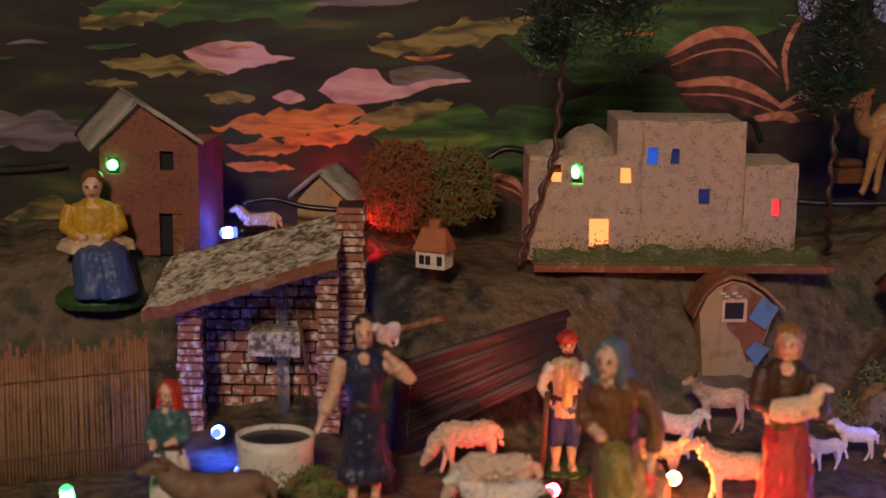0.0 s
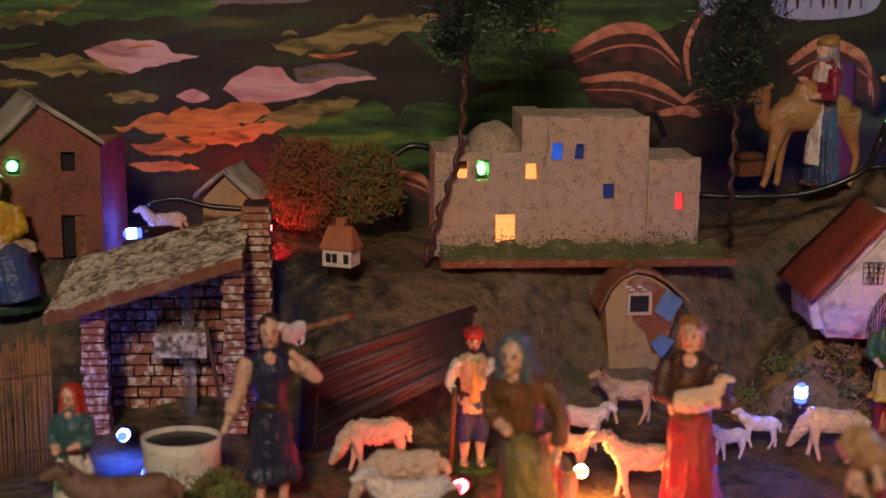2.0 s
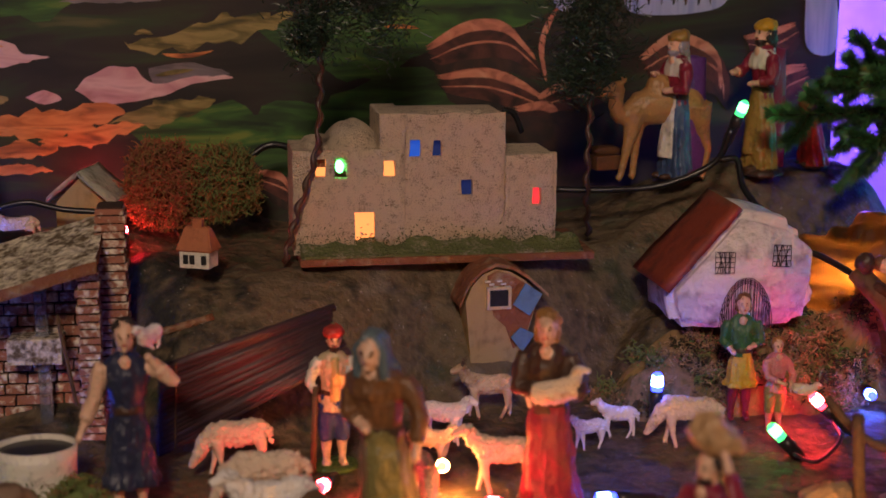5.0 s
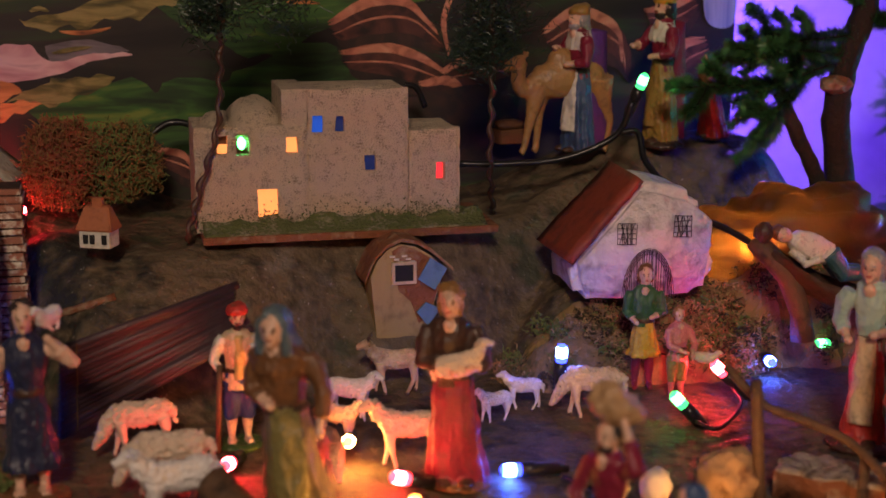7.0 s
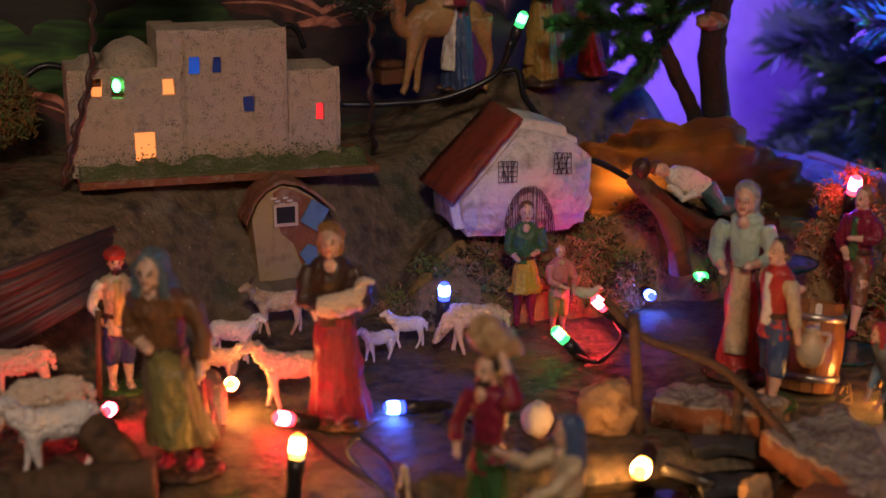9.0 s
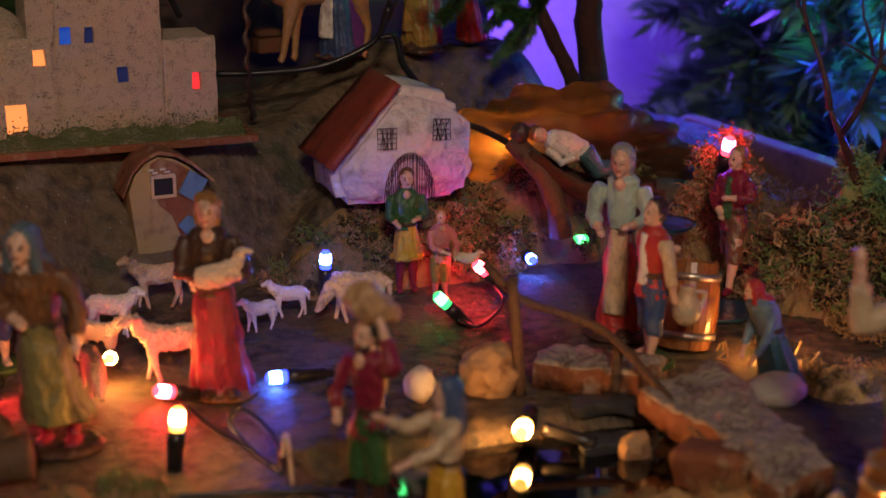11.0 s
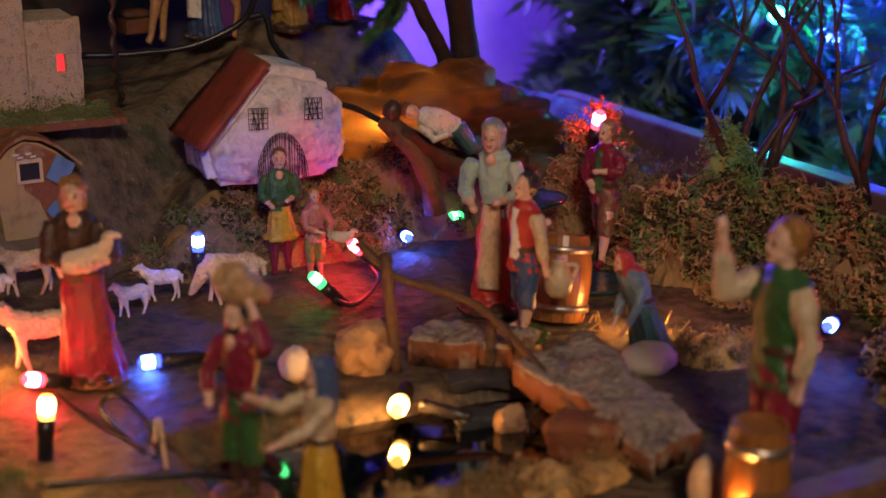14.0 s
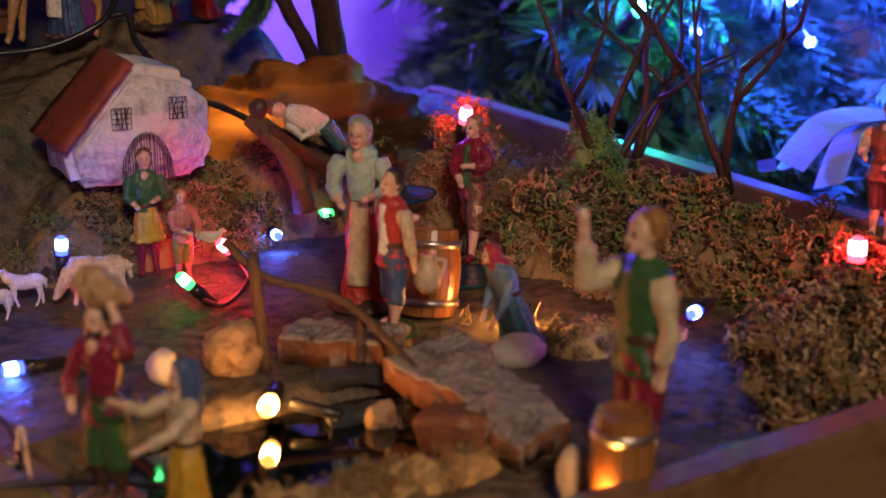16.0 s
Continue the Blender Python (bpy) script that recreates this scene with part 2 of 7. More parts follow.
def loft(bm, levels, mi=0, n=14, fold=0.0):
    """Upright body from levels (x, y, z, rx, ry); fold makes drapery."""
    rings = []
    if fold:
        fine = []
        for a, b in zip(levels, levels[1:]):
            for s in range(4):
                t = s / 4
                fine.append(tuple(p + (q - p) * (t * t * (3 - 2 * t) if i > 2 else t) for i, (p, q) in enumerate(zip(a, b))))
        levels = fine + [levels[-1]]
    for k, (x, y, z, rx, ry) in enumerate(levels):
        row = []
        for i in range(n):
            a = 2 * math.pi * i / n
            w = 1 + fold * (math.sin(a * 6 + k * 0.12 + 2 * math.sin(a * 2)) + 0.5 * math.sin(a * 11 + k * 0.2)) * (1 - 0.8 * k / len(levels))
            row.append(bm.verts.new((x + math.cos(a) * rx * w, y + math.sin(a) * ry * w, z)))
        rings.append(row)
    skin_rings(bm, rings, mi)


def tube(bm, pts, radii, mi=0, n=8, caps=True):
    pts = [Vector(p) for p in pts]
    if not isinstance(radii, (list, tuple)):
        radii = [radii] * len(pts)
    rings, side = [], None
    for k, p in enumerate(pts):
        d = (pts[min(k + 1, len(pts) - 1)] - pts[max(k - 1, 0)]).normalized()
        if side is None:
            side = d.orthogonal().normalized()
        side = (side - d * side.dot(d)).normalized()
        rings.append(ring(bm, p, d, side, (radii[k], radii[k]), n))
    skin_rings(bm, rings, mi, caps)


def ball(bm, c, r, mi=0, u=10, v=7, rough=0.0):
    if not isinstance(r, (list, tuple)):
        r = (r, r, r)
    made = bmesh.ops.create_uvsphere(bm, u_segments=u, v_segments=v, radius=1.0)
    for vert in made["verts"]:
        k = 1 + (rough * noise.noise(Vector(c) * 90 + vert.co * 2.2) if rough else 0)
        vert.co = Vector((vert.co.x * r[0] * k, vert.co.y * r[1] * k, vert.co.z * r[2] * k)) + Vector(c)
        for f in vert.link_faces:
            f.material_index = mi


def box(bm, lo, hi, mi=0, bevel=0.0, jitter=0.0):
    made = bmesh.ops.create_cube(bm, size=1.0)
    for v in made["verts"]:
        v.co = Vector([lo[i] + (v.co[i] + 0.5) * (hi[i] - lo[i]) + rnd(-jitter, jitter) for i in range(3)])
        for f in v.link_faces:
            f.material_index = mi
    if bevel:
        edges = list({e for v in made["verts"] for e in v.link_edges})
        got = bmesh.ops.bevel(bm, geom=edges, offset=bevel, segments=2, affect="EDGES", profile=0.6)
        for f in got["faces"]:
            f.material_index = mi


def prism(bm, outline, depth, mi=0, bevel=0.0):
    """An outline in x and z, pushed back along y."""
    a = [bm.verts.new((x, 0, z)) for x, z in outline]
    b = [bm.verts.new((x, depth, z)) for x, z in outline]
    n = len(a)
    faces = [bm.faces.new(a), bm.faces.new(b[::-1])] + [bm.faces.new((a[i], b[i], b[(i + 1) % n], a[(i + 1) % n])) for i in range(n)]
    for f in faces:
        f.material_index = mi
    if bevel:
        bmesh.ops.bevel(bm, geom=list({e for f in faces for e in f.edges}), offset=bevel, segments=2, affect="EDGES")


def roughen(bm, size, scale, cuts=0):
    if cuts:
        bmesh.ops.subdivide_edges(bm, edges=bm.edges[:], cuts=cuts, use_grid_fill=True)
    for v in bm.verts:
        p = v.co * scale
        v.co += Vector((noise.noise(p), noise.noise(p + Vector((7, 3, 1))), noise.noise(p + Vector((1, 9, 4))))) * size


def wall(bm, x0, x1, z0, z1, thick, holes, mi=0, extra_x=(), extra_z=()):
    """A wall in x and z with openings (x0, x1, z0, z1) through its thickness along y."""
    xs = sorted({x0, x1, *extra_x, *[h[0] for h in holes], *[h[1] for h in holes]})
    zs = sorted({z0, z1, *extra_z, *[h[2] for h in holes], *[h[3] for h in holes]})
    xs, zs = [x for x in xs if x0 <= x <= x1], [z for z in zs if z0 <= z <= z1]
    v = {(i, j): bm.verts.new((x, 0, z)) for i, x in enumerate(xs) for j, z in enumerate(zs)}
    faces = []
    for i in range(len(xs) - 1):
        for j in range(len(zs) - 1):
            cx, cz = (xs[i] + xs[i + 1]) / 2, (zs[j] + zs[j + 1]) / 2
            if not any(h[0] < cx < h[1] and h[2] < cz < h[3] for h in holes):
                f = bm.faces.new((v[i, j], v[i + 1, j], v[i + 1, j + 1], v[i, j + 1]))
                f.material_index = mi
                faces.append(f)
    got = bmesh.ops.extrude_face_region(bm, geom=faces)
    for g in got["geom"]:
        if isinstance(g, bmesh.types.BMVert):
            g.co.y += thick
    for vert in [w for w in bm.verts if not w.link_faces]:
        bm.verts.remove(vert)


def curve_points(pts, steps=6):
    """A smooth line through points."""
    p = [Vector(q) for q in pts]
    p = [p[0] * 2 - p[1]] + p + [p[-1] * 2 - p[-2]]
    out = []
    for i in range(1, len(p) - 2):
        for k in range(steps):
            t = k / steps
            out.append(0.5 * ((2 * p[i]) + (p[i + 1] - p[i - 1]) * t + (2 * p[i - 1] - 5 * p[i] + 4 * p[i + 1] - p[i + 2]) * t * t + (3 * p[i] - p[i - 1] - 3 * p[i + 1] + p[i + 2]) * t ** 3))
    out.append(p[-2])
    return out


def smooth_step(x, a, b):
    t = min(max((x - a) / (b - a), 0), 1)
    return t * t * (3 - 2 * t)


def ledge(x):
    return (0.078 + 0.037 * smooth_step(x, 0.23, 0.36)) * (1 - 0.70 * smooth_step(x, 0.43, 0.51))


def lie(x, y):
    """Height of the papered ground."""
    foot = 0.80 + 0.065 * (1 - smooth_step(x, -0.06, -0.01)) + 0.055 * smooth_step(x, 0.02, 0.14) + 0.045 * smooth_step(x, 0.17, 0.36)
    z = ledge(x) * smooth_step(y, foot, foot + 0.105 - 0.045 * (1 - smooth_step(x, -0.06, -0.01)) - 0.04 * smooth_step(x, 0.02, 0.14) + 0.03 * smooth_step(x, 0.17, 0.36))
    bank = 0.046 * smooth_step(y, 0.848, 0.880) * smooth_step(x, 0.215, 0.275) * (1 - smooth_step(x, 0.50, 0.56))
    z = max(z, bank)
    pond = max(abs(x - 0.275) / 0.10, abs(y - 0.575) / 0.05)
    z -= 0.020 * (1 - smooth_step(pond, 0.75, 1.1))
    return z



def tufts(seed, spots, count, size, mats_n=1, curl=1.0, thick=0.00045, up=0.5, segs=3):
    """Vertices and faces of many small curled strands; spots() gives a root for each."""
    rng = random.Random(seed)
    verts, faces, mats = [], [], []
    for k in range(count):
        p = spots(rng)
        clump = p[3] if len(p) > 3 else None
        p = Vector(p[:3])
        d = Vector((rng.uniform(-1, 1), rng.uniform(-1, 1), rng.uniform(-0.2, 1) + up)).normalized()
        L = size * rng.uniform(0.5, 1.3)
        mi = rng.randrange(mats_n) if clump is None or rng.random() < 0.25 else clump
        base = len(verts)
        for s in range(segs + 1):
            side = d.orthogonal().normalized()
            other = d.cross(side)
            r = thick * (1.0 - 0.7 * s / segs)
            for a in (0.0, 2.1, 4.2):
                verts.append(tuple(p + side * math.cos(a) * r + other * math.sin(a) * r))
            p = p + d * (L / segs)
            d = (d + Vector((rng.uniform(-1, 1), rng.uniform(-1, 1), rng.uniform(-1, 0.7))) * curl).normalized()
        for s in range(segs):
            for a in range(3):
                b = (a + 1) % 3
                faces.append((base + s * 3 + a, base + s * 3 + b, base + s * 3 + 3 + b, base + s * 3 + 3 + a))
                mats.append(mi)
        faces.append((base + segs * 3, base + segs * 3 + 1, base + segs * 3 + 2))
        mats.append(mi)
    return verts, faces, mats


def stuff(name, label, category, data, mats, parent=None):
    verts, faces, mi = data
    mesh = bpy.data.meshes.new(name)
    mesh.from_pydata(verts, [], faces)
    for m in mats:
        mesh.materials.append(m)
    mesh.polygons.foreach_set("material_index", mi)
    ob = new(name, mesh)
    if parent:
        ob.parent = parent
        return ob
    return tagged(ob, label, category, kind="stuff")



# ---- structure ----
def slab(name, lo, hi, mat, label):
    bm = bmesh.new()
    box(bm, lo, hi)
    return tagged(finish(name, bm, mat, smooth=False), label, "structure", kind="structure")


slab("floor", (-3, -3, -0.82), (3, 1.7, -0.75), FLOORTILE, "dark floor of the room")
slab("wall_north", (-3, 1.6, -0.75), (3, 1.7, 2.4), WALLPAINT, "pale painted room wall tinted by coloured lights")
slab("wall_south", (-3, -3.1, -0.75), (3, -3, 2.4), ROOMGREY, "plain plaster room wall")
slab("wall_west", (-3.1, -3, -0.75), (-3, 1.7, 2.4), ROOMGREY, "plain plaster room wall")
slab("wall_east", (3, -3, -0.75), (3.1, 1.7, 2.4), ROOMGREY, "plain plaster room wall")
slab("ceiling", (-3, -3, 2.4), (3, 1.7, 2.5), ROOMGREY, "plain plaster ceiling")

bm = bmesh.new()
box(bm, (-0.75, 0.36, -0.09), (0.685, 1.12, -0.045), 0, 0.004)
for x in (-0.68, 0.62):
    for y in (0.42, 1.06):
        box(bm, (x - 0.03, y - 0.03, -0.75), (x + 0.03, y + 0.03, -0.09))
tagged(finish("table", bm, PLANK, smooth=False), "wooden table that carries the nativity scene", "table")

# the papered landscape
bm = bmesh.new()
NX, NY = 250, 170
grid = []
for j in range(NY + 1):
    row = []
    for i in range(NX + 1):
        x, y = -0.46 + 1.10 * i / NX, 0.43 + 0.65 * j / NY
        p = Vector((x * 16, y * 16, 0.3))
        crease = abs(noise.noise(p)) * 0.012 + abs(noise.noise(p * 2.6)) * 0.005 + noise.noise(p * 7) * 0.0012
        steep = smooth_step(y, 0.79, 0.86)
        row.append(bm.verts.new((x, y, lie(x, y) + (crease - 0.004) * (0.25 + 0.75 * steep) - 0.0005)))
    grid.append(row)
for j in range(NY):
    for i in range(NX):
        bm.faces.new((grid[j][i], grid[j][i + 1], grid[j + 1][i + 1], grid[j + 1][i]))
edge = [grid[0], [r[-1] for r in grid], grid[-1][::-1], [r[0] for r in grid][::-1]]
for line in edge:
    low = [bm.verts.new((v.co.x, v.co.y, -0.044)) for v in line]
    for a, b, c, d in zip(line, line[1:], low[1:], low):
        bm.faces.new((a, b, c, d))
tagged(finish("ground", bm, ROCK), "crumpled brown painted paper ground rising to a rocky ledge", "ground", kind="structure")

# water of the pond
bm = bmesh.new()
outline = [(0.275 + 0.097 * math.cos(a) * (1 + 0.12 * math.sin(3 * a)), 0.580 + 0.05 * math.sin(a) * (1 + 0.1 * math.cos(2 * a))) for a in [2 * math.pi * k / 40 for k in range(40)]]
bot = [bm.verts.new((x, y, -0.024)) for x, y in outline]
top = [bm.verts.new((x, y, -0.010)) for x, y in outline]
skin_rings(bm, [bot, top], 0)
tagged(finish("water", bm, WATER, smooth=False), "mirror glass pond with dark banks", "water", kind="structure")

# rims of the tray
rims = [((0.30, 0.425), (0.66, 0.440), 0.026), ((0.655, 0.445), (0.628, 1.06), 0.036), ((-0.46, 0.42), (0.30, 0.425), 0.0)]
for (x0, y0), (x1, y1), z in rims:
    d = math.degrees(math.atan2(y1 - y0, x1 - x0))
    bm = bmesh.new()
    box(bm, (0, -0.008, -0.044 - z), (math.hypot(x1 - x0, y1 - y0), 0.008, 0), 0, 0.002)
    ob = finish("trim", bm, PLANK, smooth=False)
    ob.matrix_world = pose(x0, y0, z, 0, 0, d)
    tagged(ob, "varnished wooden rim board of the scene", "rim", kind="structure")

# ---- painted backdrop board ----
BACK = 1.045
board = thing("painted_backdrop", (0, BACK, 0), "board painted with dusk clouds, green hills and palms", "backdrop")


def brushed(name, colours, across=5.0, along=26.0, rough=0.6):
    """Poster paint in level brush strokes: colours from dark to light."""
    m = bpy.data.materials.new(name)
    m.use_nodes = True
    t = m.node_tree
    b = t.nodes["Principled BSDF"]
    co = t.nodes.new("ShaderNodeTexCoord")
    mp = t.nodes.new("ShaderNodeMapping")
    mp.inputs["Scale"].default_value = (across, 1.0, along)
    mp.inputs["Rotation"].default_value = (0, 0.12, 0)
    n = t.nodes.new("ShaderNodeTexNoise")
    n.inputs["Scale"].default_value, n.inputs["Detail"].default_value, n.inputs["Distortion"].default_value = 1.6, 7, 0.9
    r = t.nodes.new("ShaderNodeValToRGB")
    els = r.color_ramp.elements
    while len(els) < len(colours):
        els.new(0.5)
    for k, c in enumerate(colours):
        els[k].position, els[k].color = 0.30 + 0.42 * k / (len(colours) - 1), (*c, 1)
    t.links.new(co.outputs["Object"], mp.inputs["Vector"])
    t.links.new(mp.outputs["Vector"], n.inputs["Vector"])
    t.links.new(n.outputs["Fac"], r.inputs["Fac"])
    t.links.new(r.outputs["Color"], b.inputs["Base Color"])
    b.inputs["Roughness"].default_value = rough
    return m


PAINTBASE = brushed("painted_dusk", [(0.006, 0.004, 0.005), (0.012, 0.008, 0.008), (0.024, 0.017, 0.014), (0.024, 0.045, 0.014), (0.10, 0.095, 0.035)])
bm = bmesh.new()
box(bm, (-0.62, 0, -0.04), (0.4417, 0.012, 0.62))
part("panel", bm, PAINTBASE, board)

CLOUDPINK = brushed("pink_cloud_paint", [(0.34, 0.13, 0.16), (0.62, 0.30, 0.33), (0.78, 0.48, 0.50), (0.50, 0.26, 0.30)], 14, 40)
CLOUDORANGE = brushed("orange_cloud_paint", [(0.10, 0.035, 0.02), (0.55, 0.17, 0.05), (0.75, 0.30, 0.10), (0.30, 0.10, 0.04)], 16, 80)
CLOUDGREY = brushed("grey_cloud_and_sheen_paint", [(0.05, 0.04, 0.05), (0.16, 0.13, 0.15), (0.28, 0.24, 0.27)], 10, 60)
OLIVEPAINT = brushed("olive_cloud_paint", [(0.04, 0.04, 0.015), (0.14, 0.11, 0.03), (0.34, 0.26, 0.09), (0.20, 0.16, 0.05)], 18, 80)
HILLGREEN = brushed("hill_green_paint", [(0.006, 0.016, 0.008), (0.022, 0.06, 0.014), (0.05, 0.14, 0.025), (0.18, 0.24, 0.04)], 10, 60)
LEAFYELLOW = brushed("yellow_leaf_paint", [(0.20, 0.20, 0.03), (0.45, 0.42, 0.06), (0.55, 0.5, 0.1)], 30, 80)
PALMPINK = brushed("rosy_palm_paint", [(0.25, 0.07, 0.05), (0.62, 0.22, 0.14), (0.75, 0.36, 0.24)], 40, 60)
PALMDARK = brushed("dark_palm_paint", [(0.010, 0.008, 0.008), (0.03, 0.016, 0.014), (0.08, 0.03, 0.02)], 30, 30)
PALMRED = brushed("dark_red_palm_paint", [(0.015, 0.006, 0.006), (0.06, 0.018, 0.015), (0.12, 0.035, 0.028), (0.03, 0.010, 0.009)], 30, 40)
TOWNBLUE = brushed("blue_town_paint", [(0.16, 0.20, 0.55), (0.45, 0.45, 0.75), (0.25, 0.3, 0.6)], 60, 4)
LAYER = [0]


def stroke(name, mat, outline, wave=0.28, label=""):
    """One painted patch, half a millimetre proud of the board; the outline is in x and z."""
    LAYER[0] += 1
    bm = bmesh.new()
    pts = curve_points([(x, 0, z) for x, z in outline] + [(outline[0][0], 0, outline[0][1])], 8)[:-1]
    size = max(p.x for p in pts) - min(p.x for p in pts)
    out = []
    for p in pts:
        q = p * (9 / size) + Vector((LAYER[0] * 3.7, 0, 0))
        out.append((p.x + noise.noise(q) * size * wave * 0.25, p.z + noise.noise(q + Vector((5, 5, 5))) * size * wave * 0.25))
    front = [bm.verts.new((x, -0.0002 - 0.000006 * LAYER[0], z)) for x, z in out]
    back = [bm.verts.new((x, 0.0004, z)) for x, z in out]
    bmesh.ops.triangle_fill(bm, use_beauty=True, edges=[bm.edges.new((front[i], front[(i + 1) % len(front)])) for i in range(len(front))])
    for i in range(len(front)):
        k = (i + 1) % len(front)
        bm.faces.new((front[i], back[i], back[k], front[k]))
    return part(name, bm, mat, board, label)


def blade(name, mat, line, width):
    """A painted leaf along a bent line in x and z."""
    pts = curve_points([(x, 0, z) for x, z in line], 6)
    a, b = [], []
    for k, p in enumerate(pts):
        d = (pts[min(k + 1, len(pts) - 1)] - pts[max(k - 1, 0)]).normalized()
        w = width * (math.sin(math.pi * (0.08 + 0.9 * k / (len(pts) - 1))) ** 0.8) / 2
        a.append((p.x - d.z * w, p.z + d.x * w))
        b.append((p.x + d.z * w, p.z - d.x * w))
    return stroke(name, mat, (a + b[::-1])[::3], 0.02)


# hills and dark greens first, bright strokes over them
stroke("hill", HILLGREEN, [(-0.0560, 0.1405), (0.0051, 0.1565), (0.0663, 0.1533), (0.1493, 0.1808), (0.1526, 0.1038), (0.0365, 0.1143), (-0.0330, 0.1291)])
stroke("hill", HILLGREEN, [(0.0348, 0.2060), (0.1023, 0.2216), (0.2035, 0.2301), (0.2383, 0.2156), (0.1674, 0.1999), (0.1192, 0.1729), (0.0541, 0.1874)])
stroke("hill", HILLGREEN, [(-0.2480, 0.2218), (-0.1721, 0.2411), (-0.0634, 0.2385), (-0.0860, 0.2197), (-0.1843, 0.2113), (-0.2407, 0.2144)])
stroke("hill", OLIVEPAINT, [(-0.3092, 0.0714), (-0.2850, 0.0874), (-0.2615, 0.0916), (-0.2518, 0.0480), (-0.3066, 0.0475)])
stroke("hill", HILLGREEN, [(-0.3679, 0.0668), (-0.2858, 0.0716), (-0.1262, 0.0733), (-0.1267, 0.0413), (-0.3698, 0.0388)])
# this grey stroke paints in the greyish reflection at the board's left
stroke("cloud", CLOUDGREY, [(-0.3586, 0.1451), (-0.2780, 0.1497), (-0.2363, 0.1386), (-0.2792, 0.1258), (-0.3602, 0.1219)])
stroke("cloud", OLIVEPAINT, [(-0.2483, 0.2143), (-0.2029, 0.2185), (-0.1725, 0.2263), (-0.1994, 0.2111), (-0.2373, 0.2062)])
stroke("cloud", OLIVEPAINT, [(-0.0559, 0.1957), (-0.0143, 0.2055), (0.0233, 0.2164), (0.0572, 0.2175), (0.0349, 0.2004), (-0.0104, 0.1924)])
stroke("cloud", OLIVEPAINT, [(-0.2426, 0.1711), (-0.2197, 0.1732), (-0.2046, 0.1677), (-0.2275, 0.1671)])
stroke("cloud", OLIVEPAINT, [(-0.2306, 0.1845), (-0.1925, 0.1905), (-0.1548, 0.1815), (-0.1853, 0.1755), (-0.2157, 0.1790)])
stroke("cloud", OLIVEPAINT, [(-0.1628, 0.1624), (-0.1437, 0.1664), (-0.1285, 0.1597), (-0.1515, 0.1579)])
stroke("cloud", CLOUDPINK, [(-0.1773, 0.1918), (-0.1544, 0.1985), (-0.1260, 0.1991), (-0.1166, 0.1902), (-0.1015, 0.1888), (-0.1320, 0.1810), (-0.1511, 0.1770), (-0.1661, 0.1852)], 0.1)
stroke("cloud", CLOUDPINK, [(-0.0857, 0.1670), (-0.0712, 0.1786), (-0.0484, 0.1826), (-0.0369, 0.1713), (-0.0103, 0.1773), (0.0163, 0.1749), (-0.0141, 0.1685), (-0.0369, 0.1606), (-0.0675, 0.1577)], 0.08)
stroke("cloud", CLOUDGREY, [(-0.0370, 0.1808), (-0.0104, 0.1845), (0.0163, 0.1764), (-0.0065, 0.1754), (-0.0331, 0.1706)], 0.1)
stroke("cloud", CLOUDPINK, [(-0.1171, 0.1621), (-0.1055, 0.1668), (-0.0942, 0.1612), (-0.1057, 0.1576)], 0.1)
stroke("cloud", CLOUDGREY, [(-0.0935, 0.2234), (-0.0559, 0.2349), (-0.0183, 0.2278), (-0.0483, 0.2238)], 0.1)
stroke("cloud", CLOUDORANGE, [(-0.1595, 0.1413), (-0.1326, 0.1493), (-0.0866, 0.1571), (-0.0560, 0.1520), (-0.0714, 0.1423), (-0.0983, 0.1343), (-0.1405, 0.1377)])
stroke("cloud", CLOUDORANGE, [(-0.1098, 0.1322), (-0.0829, 0.1421), (-0.0484, 0.1483), (-0.0254, 0.1543), (-0.0560, 0.1366), (-0.0868, 0.1278)])
stroke("cloud", CLOUDORANGE, [(-0.1560, 0.1279), (-0.1214, 0.1321), (-0.0984, 0.1277), (-0.1215, 0.1224)])
stroke("cloud", CLOUDORANGE, [(-0.1486, 0.1143), (-0.1216, 0.1185), (-0.1024, 0.1129), (-0.1294, 0.1106)])
stroke("cloud", OLIVEPAINT, [(-0.0637, 0.1462), (-0.0331, 0.1580), (0.0051, 0.1603), (-0.0101, 0.1506), (-0.0407, 0.1426)])
for k in range(16):
    a = (0.0658 + rnd(0, 0.085), 0.345 + rnd(-0.012, 0.035))
    blade("leaf_stroke", LEAFYELLOW, [a, (a[0] + 0.006, a[1] + 0.002), (a[0] + rnd(0.01, 0.02), a[1] + rnd(-0.002, 0.005))], rnd(0.002, 0.004))
for k in range(9):
    a = (0.1406 + rnd(0, 0.07), 0.385 + rnd(-0.006, 0.014))
    blade("leaf_stroke", OLIVEPAINT, [a, (a[0] + 0.006, a[1] + 0.002), (a[0] + rnd(0.01, 0.02), a[1] + rnd(-0.002, 0.005))], rnd(0.002, 0.004))
